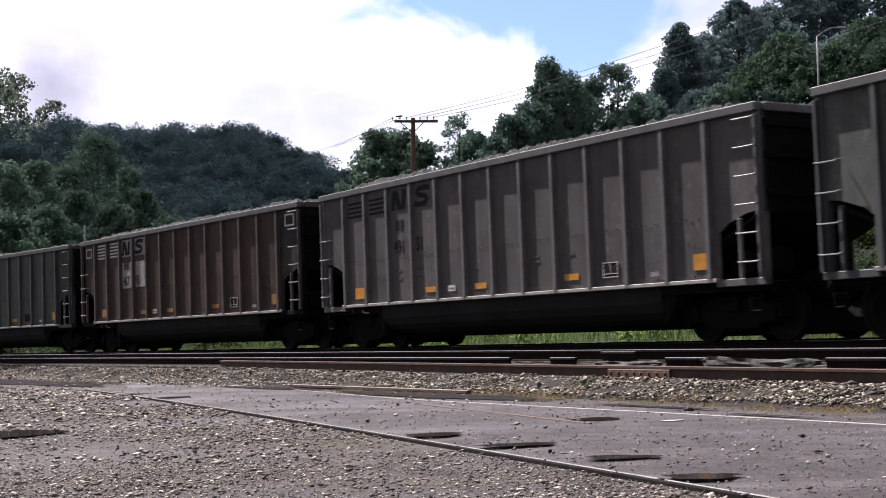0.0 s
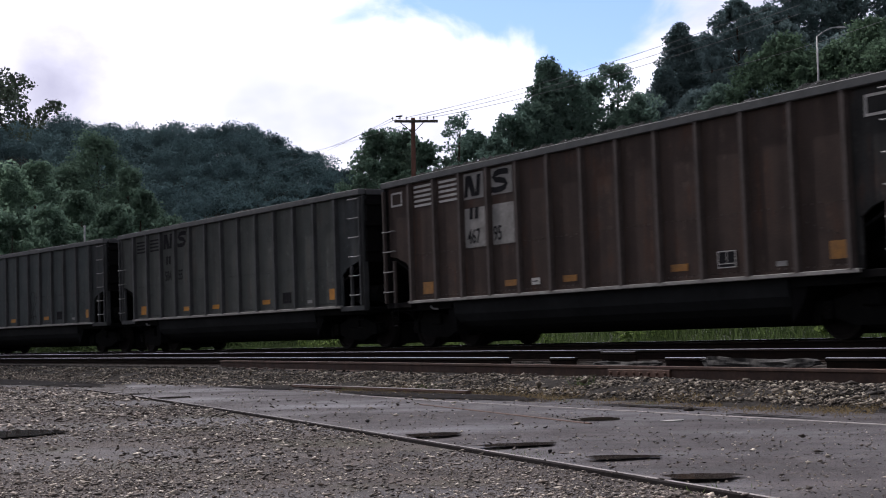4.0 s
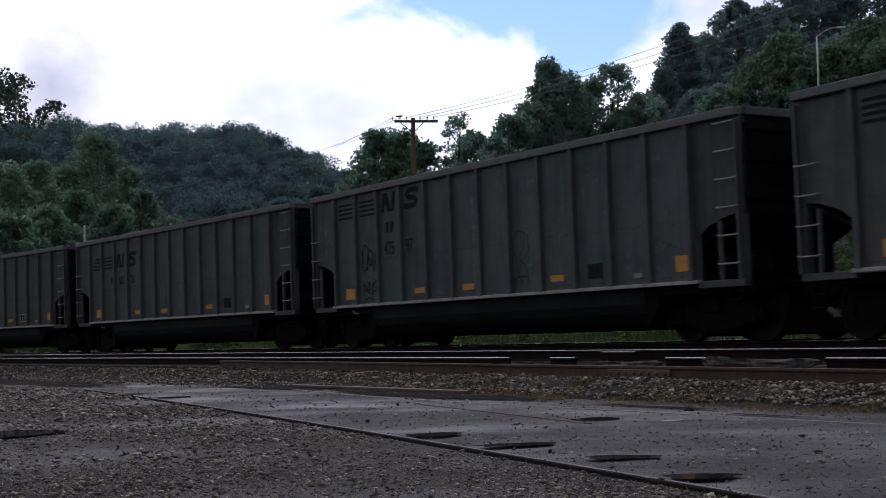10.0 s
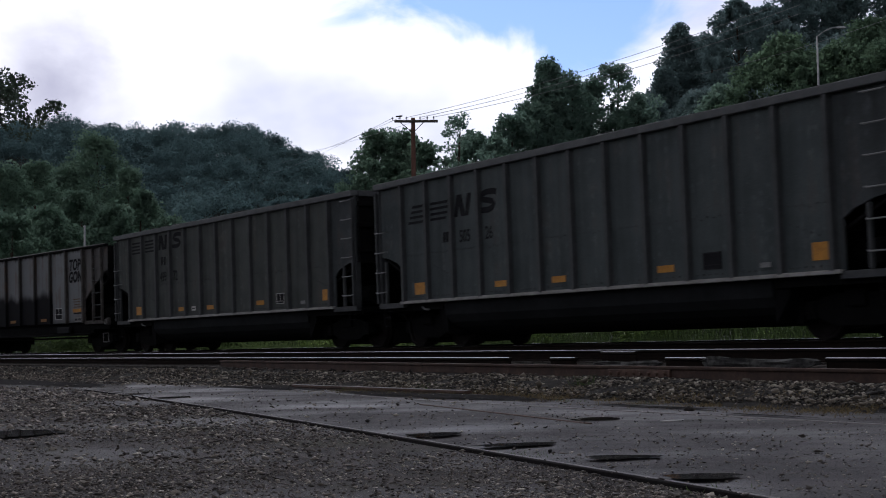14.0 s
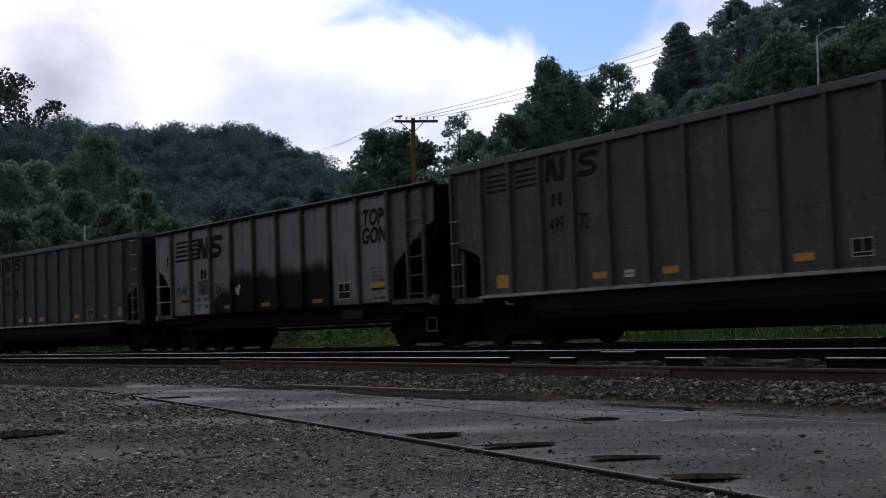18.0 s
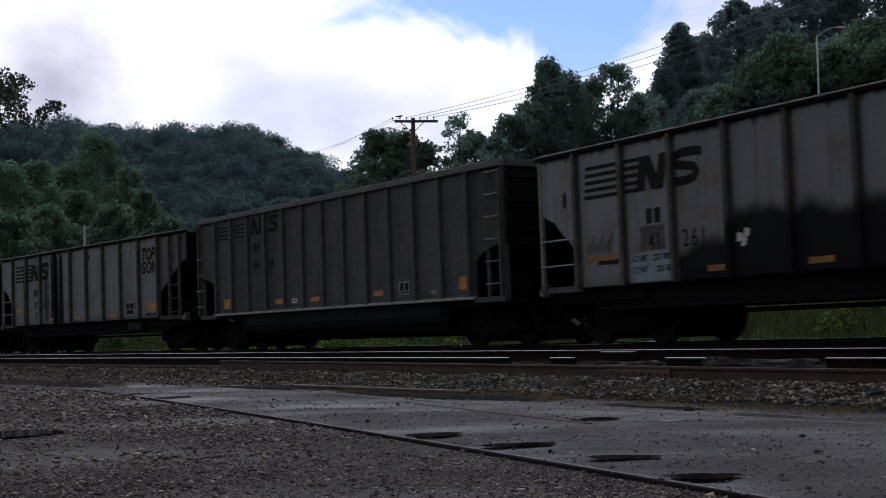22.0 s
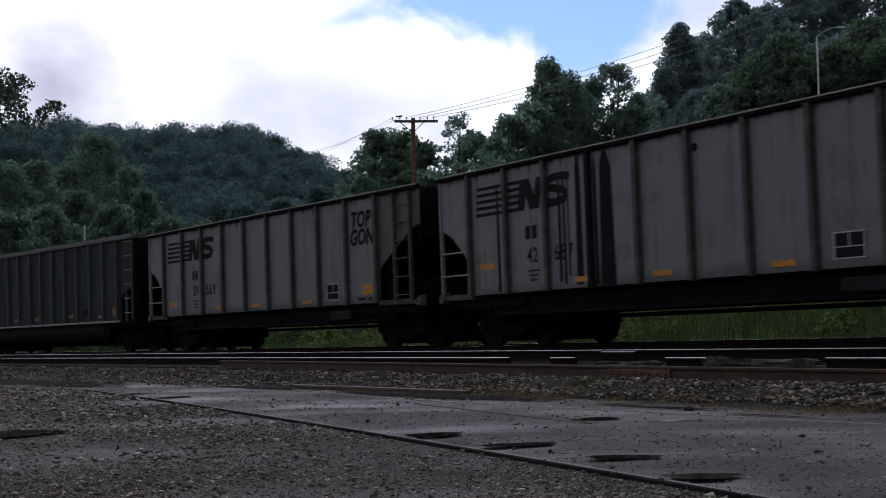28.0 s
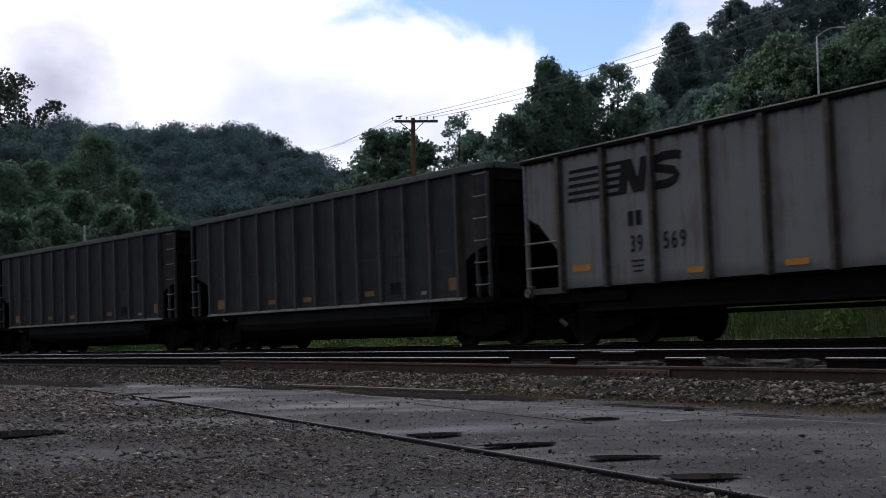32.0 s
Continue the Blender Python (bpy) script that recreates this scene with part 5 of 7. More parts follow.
simple("rib_tan", [(0.3, (0.022, 0.019, 0.017)), (0.5, (0.058, 0.050, 0.045)), (0.72, (0.14, 0.128, 0.117))], 5.0, 0.7)
simple("faint_patch", [(0.3, (0.11, 0.115, 0.118)), (0.7, (0.19, 0.195, 0.20))], 5.0, 0.7)
simple("tar_stain", [(0.3, (0.008, 0.008, 0.010)), (0.7, (0.024, 0.024, 0.028))], 2.0, 0.95, spec=0.1)
simple("pale_patch", [(0.3, (0.14, 0.18, 0.22)), (0.7, (0.30, 0.35, 0.40))], 6.0, 0.7)


def scrawl(car, ribs, step):
    """Spray-can outline on one bay."""
    rib_marks(("475", "97"))(car, ribs, step)
    x, y, z = -HALF + 2.45, -SIDE - 0.024, 1.12
    loops = [[(0.0, 0.75), (0.02, 1.15), (0.14, 1.3), (0.30, 1.22), (0.28, 0.9), (0.16, 0.72), (0.04, 0.7)], [(0.22, 0.7), (0.24, 1.0), (0.4, 1.18), (0.5, 1.1), (0.48, 0.8), (0.56, 0.66), (0.6, 0.9), (0.66, 1.3)], [(0.30, 1.0), (0.42, 0.92), (0.36, 0.82), (0.5, 0.86)],
             [(0.04, 0.12), (0.06, 0.42), (0.2, 0.2), (0.22, 0.45)], [(0.3, 0.44), (0.28, 0.16), (0.44, 0.14), (0.46, 0.42)], [(0.5, 0.2), (0.66, 0.24), (0.52, 0.36), (0.66, 0.46)], [(0.1, 0.02), (0.3, 0.06), (0.5, 0.02)]]
    for lp in loops:
        part("spray_line", Shape().path([(u, 0, v) for u, v in lp], 0.020, 4).mesh("spray_line"), "black_paint", car, at=Matrix.Translation((x, y + 0.012, z)) @ Matrix.Diagonal((1, 0.4, 1, 1)))
    # a tall looped tag further along
    for lp in ([(0.05, 0.0), (0.12, 0.5), (0.0, 0.9), (0.15, 1.15), (0.4, 1.1), (0.36, 0.8), (0.2, 0.6), (0.42, 0.45), (0.5, 0.1)], [(0.3, 0.1), (0.18, 0.35), (0.3, 0.55), (0.55, 0.75), (0.5, 1.05)], [(0.02, 0.2), (0.3, 0.25), (0.55, 0.2)]):
        part("spray_line", Shape().path([(u, 0, v) for u, v in lp], 0.012, 4).mesh("spray_line"), "worn_mark", car, at=Matrix.Translation((-HALF + 8.58, y + 0.012, 1.12)) @ Matrix.Diagonal((1, 0.4, 1, 1)))


def worn_number(car, ribs, step):
    rib_marks(("491", "51"))(car, ribs, step)


add_tub(13.35, "grey", "grey rib-sided coal gondola, soot and shade in its end colour", 0.2, rib_marks(("", ""), "worn_mark"))
add_tub(-2.88, "pale", "pale grey rib-sided coal gondola heaped with coal", 0.24, worn_number, lined=True)
add_tub(-19.06, "brown", "rust-brown rib-sided coal gondola with white number panels", 0.20, rib_marks(("467", "95"), panels=True), "yellow_dull", lined=True)
add_tub(-35.15, "grey", "dark grey sooty rib-sided coal gondola", 0.12, rib_marks(("504", "55")))
add_tub(-51.40, "dark", "dark grey rib-sided coal gondola with spray-can graffiti", 0.12, scrawl)
add_tub(-67.55, "dark", "dark grey rib-sided coal gondola with black number", 0.12, low_marks("505", "26"))
add_tub(-83.65, "grey", "grey rib-sided coal gondola with black number", 0.12, rib_marks(("499", "72")), lined=True)
add_flat(-99.85, "pale tan flat-sided coal gondola with black soot clouds", ("41", "261"), low_soot=True)
add_tub(-116.15, "dark", "sooty dark grey rib-sided coal gondola", 0.12, rib_marks(("484", "84")), lined=True)
add_flat(-132.55, "pale tan flat-sided coal gondola streaked with tar", ("42", "687"), streaks=True, double=True)
add_flat(-148.80, "pale grey flat-sided coal gondola with black number", ("39", "569"), double=True)
add_tub(-165.0, "black", "very sooty dark rib-sided coal gondola", 0.12, None, "yellow_dull")
add_tub(-181.2, "black", "very sooty dark rib-sided coal gondola", 0.12, None, "yellow_dull")
add_tub(-197.4, "black", "very sooty dark rib-sided coal gondola", 0.12, None, "yellow_dull")

# ---------------------------------------------------------------- plants
def leaf_cloud(centers, radii, count, size, seed, squash=0.8, up=0.25, shell=0.45, loose=0.6, out=0.4, fold=False):
    """Leaves around clump centres: pointed triangles, or folded quads where they are seen from near. Returns corners and faces."""
    rng = np.random.RandomState(seed)
    centers, radii = np.asarray(centers, float), np.asarray(radii, float)
    n = len(centers) * count
    c = np.repeat(centers, count, 0)
    r = np.repeat(radii, count)[:, None]
    d = rng.normal(size=(n, 3))
    d /= np.linalg.norm(d, axis=1, keepdims=True)
    p = c + d * r * (shell + (1 - shell) * rng.rand(n, 1)) * np.array([1, 1, squash])
    nrm = d * out + rng.normal(size=(n, 3)) * loose + np.array([0, 0, up])
    nrm /= np.linalg.norm(nrm, axis=1, keepdims=True)
    t = np.cross(nrm, rng.normal(size=(n, 3)))
    t /= np.linalg.norm(t, axis=1, keepdims=True)
    b = np.cross(nrm, t)
    s = size * (0.55 + 0.9 * rng.rand(n, 1))
    asp = 0.45 + 0.4 * rng.rand(n, 1)
    if fold:
        v = np.stack((p - t * s, p - b * s * asp + nrm * s * 0.12, p + t * s, p + b * s * asp), 1).reshape(-1, 3)
        return v, np.arange(4 * n).reshape(n, 4)
    s = s * 1.2
    v = np.stack((p - t * s, p + t * s * 0.5 - b * s * asp * 1.2, p + t * s * 0.6 + b * s * asp * 1.2), 1).reshape(-1, 3)
    return v, np.arange(3 * n).reshape(n, 3)


def crown_points(rng, h0, h1, rad, n, form):
    """Clump centres for a crown between two heights."""
    pts, rr = [], []
    for i in range(n):
        f = rng.random() ** 0.8
        z = h0 + (h1 - h0) * f
        if form == "cone":
            rmax = rad * (1.02 - f) ** 0.75
        elif form == "wide":
            rmax = rad * math.sqrt(max(0.05, 1 - (2 * f - 0.9) ** 2))
        else:
            rmax = rad * math.sqrt(max(0.06, 1 - (2 * f - 0.85) ** 2 * 0.95))
        a = rng.random() * 2 * math.pi
        q = rmax * (0.45 + 0.55 * math.sqrt(rng.random())) * (0.75 + 0.5 * rng.random())
        pts.append((q * math.cos(a), q * math.sin(a), z))
        rr.append(rad * (0.16 + 0.19 * rng.random()))
    pts.append((0, 0, h1 - rad * 0.15))
    rr.append(rad * 0.16)
    return pts, rr


TREE_NO = [0]


def add_tree(x, y, top, rad, leaf, label, form="round", clumps=34, leaves=60, size=0.34, low=0.25, base=None, group="trees on the hillside", sparse=1.0, fold=False):
    """A tapered trunk, limbs out to the clumps, and a crown of many small leaves."""
    TREE_NO[0] += 1
    rng = random.Random(TREE_NO[0] * 7 + 3)
    base = land1(x, y) - 0.2 if base is None else base
    h = max(top - base, 4.0)
    tree = thing("tree", label, "tree", group, at=Matrix.Translation((x, y, base)))
    pts, rr = crown_points(rng, h * low, h, rad, clumps, form)
    lean = (rng.uniform(-0.03, 0.03), rng.uniform(-0.03, 0.03))

    def axis(z):
        return Vector((lean[0] * z + 0.1 * math.sin(z * 0.5), lean[1] * z + 0.1 * math.cos(z * 0.43), z))
    r0 = 0.018 * h + 0.05
    sh = Shape()
    zs = [h * 0.92 * i / 7 for i in range(8)]
    for a, b in zip(zs, zs[1:]):
        sh.tube(axis(a), axis(b), r0 * (1 - a / h) + 0.03, r0 * (1 - b / h) + 0.03, 7)
    part("trunk", sh.mesh("trunk", True), "bark", tree)
    for p in pts[:-1:max(2, len(pts) // 16)]:
        z = max(h * 0.12, p[2] - 0.55 * math.hypot(p[0], p[1]))
        a, b = axis(z), Vector(p)
        m = a.lerp(b, 0.55) + Vector((0, 0, 0.06 * h * rng.random()))
        r = 0.35 * (r0 * (1 - z / h) + 0.03)
        # one bent, tapering limb
        e = (b - a).normalized()
        p1 = e.orthogonal().normalized()
        p2 = e.cross(p1)
        vs = [c + (p1 * math.cos(k * 1.2566) + p2 * math.sin(k * 1.2566)) * rad_ for c, rad_ in ((a, r), (m, r * 0.6), (b, r * 0.2)) for k in range(5)]
        fs = [(o + k, o + (k + 1) % 5, o + 5 + (k + 1) % 5, o + 5 + k) for o in (0, 5) for k in range(5)]
        part("limb", mesh_of("limb", vs, fs), "bark", tree)
    v, q = leaf_cloud(pts, [r * sparse for r in rr], leaves, size, TREE_NO[0] + 50, loose=0.8, fold=fold)
    part("crown", quick_mesh("crown", v, q), leaf, tree)
    return tree


def ray_place(px, d, py=613.5):
    """Sideways place of a bearing, d metres ahead; py is the level at which it shows, as the camera leans a little."""
    return (px + (613.5 - py) * 0.0175 - 784.0) / 2440.0 * d * 1.003


def sky_top(py, px, d):
    """Height that shows at a given level, d metres ahead."""
    level = 613.5 - (px - 784.0) * 0.0175
    return 0.58 + (level - py) / 2440.0 * d * 1.005


def trees_right():
    L1, L2, L3 = "broadleaf tree in dark summer leaf on the hillside", "tall dense dark tree on the wooded slope", "open-branched tree with thin light foliage"
    rows = [  # bearing, top, distance, crown radius, leaf, label, form, clumps, leaves, size
        (668, 232, 118, 2.9, "leaf_valley", L1, "round", 44, 80, 0.26), (708, 232, 120, 3.0, "leaf_valley", L1, "round", 46, 80, 0.26),
        (742, 250, 116, 2.8, "leaf_valley", L1, "round", 36, 70, 0.26), (650, 280, 112, 2.0, "leaf_valley", L1, "round", 30, 60, 0.26),
        (806, 196, 104, 3.0, "leaf_mid", L3, "wide", 56, 30, 0.20), (830, 232, 116, 2.6, "leaf_mid", L1, "round", 34, 60, 0.26),
        (868, 240, 122, 2.4, "leaf_mid", L1, "round", 34, 60, 0.26), (905, 200, 128, 3.0, "leaf_mid", L1, "round", 40, 70, 0.28),
        (942, 178, 132, 3.4, "leaf_mid", L1, "round", 48, 70, 0.28), (968, 104, 134, 4.3, "leaf_mid", L1, "cone", 62, 70, 0.28),
        (1003, 130, 136, 3.4, "leaf_mid", L1, "round", 46, 70, 0.28), (1040, 140, 140, 3.2, "leaf_mid", L1, "round", 42, 60, 0.28),
        (1085, 108, 142, 4.6, "leaf_mid", L3, "wide", 84, 56, 0.26), (1120, 165, 138, 3.0, "leaf_mid", L1, "round", 36, 60, 0.28),
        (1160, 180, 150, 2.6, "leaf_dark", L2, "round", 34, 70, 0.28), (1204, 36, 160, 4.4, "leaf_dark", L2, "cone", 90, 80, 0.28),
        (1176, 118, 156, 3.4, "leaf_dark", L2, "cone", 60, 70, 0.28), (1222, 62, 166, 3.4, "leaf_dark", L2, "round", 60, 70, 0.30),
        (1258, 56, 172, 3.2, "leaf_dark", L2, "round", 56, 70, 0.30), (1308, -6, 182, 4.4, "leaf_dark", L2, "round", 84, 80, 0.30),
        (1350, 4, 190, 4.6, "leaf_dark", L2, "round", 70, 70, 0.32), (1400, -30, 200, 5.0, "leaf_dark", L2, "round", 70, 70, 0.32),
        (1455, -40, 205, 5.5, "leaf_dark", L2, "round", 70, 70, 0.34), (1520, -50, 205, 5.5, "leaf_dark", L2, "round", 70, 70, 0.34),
        (1390, 62, 120, 3.4, "leaf_light", L1, "round", 54, 70, 0.26), (1345, 130, 118, 2.8, "leaf_light", L1, "round", 40, 70, 0.26),
        (1420, 95, 116, 2.6, "leaf_light", L1, "round", 44, 70, 0.26), (1490, 80, 118, 3.2, "leaf_light", L1, "round", 52, 70, 0.26),
        (1545, 35, 122, 3.8, "leaf_light", L1, "round", 60, 70, 0.26), (1600, 60, 116, 4.0, "leaf_light", L1, "round", 52, 70, 0.26),
        (1290, 150, 124, 3.0, "leaf_mid", L1, "round", 44, 70, 0.28), (1240, 160, 128, 3.2, "leaf_dark", L1, "round", 46, 70, 0.28)]
    for px, py, d, r, leaf, lab, form, cl, lv, sz in rows:
        airy = lab == L2 and py < 60
        add_tree(ray_place(px, d, py), d, sky_top(py + 9, px, d), r * 1.14, leaf, lab, form, int(cl * (1.6 if lab == L3 else 3.6 if airy else 3.2)), int(lv * (0.8 if airy else 1.4)), sz * 0.54, low=0.05, sparse=0.62 if airy or lab == L3 else 0.85 if form == "cone" else 1.0)


trees_right()


def trees_left():
    lab = "rounded broadleaf tree in green summer leaf below the hill"
    for px, py, d, r, leaf, cl in ((172, 246, 175, 5.6, "leaf_valley", 80), (118, 300, 168, 4.6, "leaf_valley", 60), (228, 305, 165, 3.8, "leaf_valley", 54), (252, 345, 150, 3.4, "leaf_valley", 50),
                                   (60, 296, 150, 4.8, "leaf_valley", 60), (10, 300, 140, 4.6, "leaf_valley", 60), (140, 345, 130, 4.0, "leaf_valley", 54), (200, 372, 125, 3.6, "leaf_valley", 50),
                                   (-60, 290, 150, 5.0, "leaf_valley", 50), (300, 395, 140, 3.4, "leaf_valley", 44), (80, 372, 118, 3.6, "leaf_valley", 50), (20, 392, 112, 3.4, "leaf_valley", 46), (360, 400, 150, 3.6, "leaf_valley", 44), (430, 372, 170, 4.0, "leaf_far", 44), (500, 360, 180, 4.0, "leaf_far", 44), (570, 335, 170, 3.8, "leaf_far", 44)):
        add_tree(ray_place(px, d), d, sky_top(py, px, d), r, leaf, lab, "round", int(cl * 2.6), 120, 0.15, low=0.05, group="trees below the far hill")
    # a near tree whose outer boughs hang into view
    add_tree(-16.35, 44.0, 9.95, 3.75, "bough_leaf", "near leafy tree with drooping outer boughs", "wide", 150, 90, 0.060, low=0.78, group="", sparse=0.42, fold=True)


trees_left()


def build_forest(name, label, seed, spots, leaf, count, size, loose=0.28):
    rng = np.random.RandomState(seed)
    cs, rr = [], []
    for x, y, z, r in spots:
        for k in range(6):
            a = rng.rand() * 6.283
            q = r * (0.2 + 0.55 * rng.rand())
            cs.append((x + q * math.cos(a), y + q * math.sin(a), z + r * (0.1 + 0.75 * rng.rand())))
            rr.append(r * (0.38 + 0.25 * rng.rand()))
    v, q = leaf_cloud(cs, rr, count, size, seed + 1, up=0.35, loose=loose, out=0.3)
    solid(name, quick_mesh(name, v, q), leaf, label, "woods", kind="stuff")


def forests():
    rng = np.random.RandomState(8)
    spots = []
    # the far hill, from its foot to the ridge
    for d in np.arange(195, 352, 7.0):
        for u in np.arange(-0.37, 0.03, 6.5 / d):
            uu, dd = u + rng.uniform(-0.4, 0.4) * 8 / d, d + rng.uniform(-4, 4)
            x = uu * dd
            z = land1(x, dd)
            spots.append((x, dd, z + rng.uniform(0.5, 4.0), rng.uniform(3.6, 5.0)))
    build_forest("far_woods", "dark green woods covering the far hill, blue haze in their colour", 21, spots, "leaf_far", 300, 0.17, 0.5)
    spots = []
    for d in np.arange(84, 235, 7.0):
        for u in np.arange(-0.06, 0.42, 6.5 / d):
            uu, dd = u + rng.uniform(-0.4, 0.4) * 6.5 / d, d + rng.uniform(-3, 3)
            x = uu * dd
            z = land1(x, dd)
            if uu < 0.25 and dd > 150 + 300 * max(uu, 0):
                continue
            spots.append((x, dd, z + rng.uniform(0.0, 2.5), rng.uniform(2.4, 3.6)))
    build_forest("hillside_woods", "dark green undergrowth and woods on the near slope", 22, spots, "leaf_dark", 110, 0.20, 0.7)
    spots = []
    for d in np.arange(80, 150, 7.0):
        for u in np.arange(-0.40, -0.04, 6.0 / d):
            dd = d + rng.uniform(-3, 3)
            x = (u + rng.uniform(-0.4, 0.4) * 6 / d) * dd
            spots.append((x, dd, land1(x, dd) + rng.uniform(0.3, 2.5), rng.uniform(2.0, 3.2)))
    low = []
    for d in np.arange(58, 100, 4.0):
        for u in np.arange(-0.42, 0.0, 3.0 / d):
            dd = d + rng.uniform(-2, 2)
            x = (u + rng.uniform(-0.4, 0.4) * 3 / d) * dd
            if track_sw(np.array([x]), np.array([dd]))[1][0] < -6.5:
                low.append((x, dd, land1(x, dd) - 0.3, rng.uniform(0.9, 1.6)))
    for d in np.arange(38, 86, 3.0):
        for u in np.arange(-0.02, 0.42, 2.3 / d):
            dd = d + rng.uniform(-2, 2)
            x = (u + rng.uniform(-0.4, 0.4) * 3 / d) * dd
            if track_sw(np.array([x]), np.array([dd]))[1][0] < -12.5:
                low.append((x, dd, land1(x, dd) - 0.3, rng.uniform(1.0, 1.8)))
    build_forest("valley_thicket", "green thicket at the foot of the hills", 23, spots, "leaf_valley", 130, 0.14, 0.7)
    build_forest("trackside_bushes", "low green bushes along the far side of the tracks", 24, low, "bush_leaf", 80, 0.10)


forests()


def build_grass():
    """Tall grass on the bank behind the train."""
    rng = np.random.RandomState(31)
    n = 80000
    s = rng.uniform(-36, 30, n)
    w = -rng.uniform(2.8, 12, n)
    keep = rng.rand(n) < 0.25 + 0.75 * sstep(s, -26, 2)
    s, w = s[keep], w[keep]
    n = len(s)
    hd = np.array([heading(a) for a in s])
    x = np.interp(s, TR_S, TR_X) + np.sin(hd) * w
    y = np.interp(s, TR_S, TR_Y) - np.cos(hd) * w
    z = land(x, y) - 0.05
    h = 0.22 + 0.5 * rng.rand(n) ** 1.5
    a = rng.rand(n) * 6.283
    dx, dy = 0.02 * np.cos(a), 0.02 * np.sin(a)
    lx, ly = h * 0.35 * rng.normal(size=n), h * 0.35 * rng.normal(size=n)
    v = np.stack((np.stack((x - dx, y - dy, z), -1), np.stack((x + dx, y + dy, z), -1), np.stack((x + lx, y + ly, z + h), -1)), 1).reshape(-1, 3)
    solid("tall_grass", quick_mesh("tall_grass", v, np.arange(3 * n).reshape(n, 3)), "grass_blade", "tall green grass on the bank behind the tracks", "grass", kind="stuff")


build_grass()


def bank_weeds():
    """Rank leafy weeds in uneven clumps on the bank behind the tracks."""
    rng = np.random.RandomState(77)
    mid, rad = [], []
    for _ in range(230):
        s, w = rng.uniform(-20, 34), -rng.uniform(5.5, 12.5)
        if noise.noise((s * 0.35, w * 0.35, 2.0)) < -0.12:
            continue
        x, y, _h = on_track(s, w)
        z = float(land(np.array([x]), np.array([y]))[0])
        tall = 0.35 + 0.75 * rng.rand() + (0.9 if s > 8 and w < -9 else 0.0)
        k = 2 + int(tall / 0.35)
        for j in range(k):
            mid.append((x + 0.22 * rng.normal(), y + 0.22 * rng.normal(), z + tall * (j + 0.5) / k))
            rad.append(0.16 + 0.20 * rng.rand())
    v, f = leaf_cloud(mid, rad, 70, 0.055, 78, squash=1.1, up=0.3)
    solid("bank_weeds", quick_mesh("bank_weeds", v, f), "weed_leaf", "leafy green weeds in clumps behind the tracks", "weeds", kind="stuff")


bank_weeds()

# ---------------------------------------------------------------- the cloud that drifts over the sun
CLOUD_SPEED = 16.0
CLOUD_AT = sun_dir * 900.0


def build_cloud():
    """A long bank of thin vapour puffs; its ragged leading edge points towards the yard."""
    m_, nt, b = nodes_of("cloud_vapour")
    b.inputs["Base Color"].default_value = (0.85, 0.86, 0.88, 1)
    b.inputs["Roughness"].default_value = 1.0
    b.inputs["Specular IOR Level"].default_value = 0.0
    clear = nt.nodes.new("ShaderNodeBsdfTransparent")
    soft = nt.nodes.new("ShaderNodeBsdfTranslucent")
    soft.inputs["Color"].default_value = (0.85, 0.86, 0.88, 1)
    body, mx = nt.nodes.new("ShaderNodeMixShader"), nt.nodes.new("ShaderNodeMixShader")
    body.inputs["Fac"].default_value = 0.5
    nt.links.new(b.outputs[0], body.inputs[1])
    nt.links.new(soft.outputs[0], body.inputs[2])
    # vapour thickens away from the leading edge
    v = coords(nt)
    sep = nt.nodes.new("ShaderNodeSeparateXYZ")
    nt.links.new(v, sep.inputs[0])
    back = ramp_node(nt, math_node(nt, "MULTIPLY", math_node(nt, "MULTIPLY_ADD", sep.outputs["X"], 0.45, sep.outputs["Y"]), 0.00333), [(q, (a, a, a)) for q, a in ((0.0, 0.0), (0.08, 0.09), (0.19, 0.235), (0.27, 0.285), (0.45, 0.365), (0.75, 0.55))])
    thick = math_node(nt, "MULTIPLY_ADD", noise_node(nt, v, 0.012, 3), 0.4, 0.8)
    nt.links.new(math_node(nt, "MULTIPLY", back, thick), mx.inputs["Fac"])
    nt.links.new(clear.outputs[0], mx.inputs[1])
    nt.links.new(body.outputs[0], mx.inputs[2])
    nt.links.new(mx.outputs[0], nt.nodes["Material Output"].inputs["Surface"])
    rng = random.Random(77)
    bm = bmesh.new()
    bmesh.ops.create_icosphere(bm, subdivisions=2, radius=1.0)
    bm.verts.index_update()
    ball = [p.co.copy() for p in bm.verts]
    faces = [[p.index for p in q.verts] for q in bm.faces]
    bm.free()
    sh = Shape()

    def puff(x, y, z, r):
        k = Vector((x, y, z)) * 0.05
        sh.add([(x + p.x * r * q, y + p.y * r * q, z + p.z * r * q * 0.55) for p in ball for q in (1 + 0.35 * noise.noise(p * 1.6 + k),)], faces)
    y = 12.0
    while y < 960:
        for i in range(11):
            puff(-205 + 41 * i + rng.uniform(-14, 14), y + rng.uniform(-9, 9), rng.uniform(-14, 22), rng.uniform(30, 44))
        y += 34.0
    return solid("cloud", sh.mesh("cloud", True), m_, "long grey-white bank of cloud drifting over the sun", "cloud")


cloud = build_cloud()

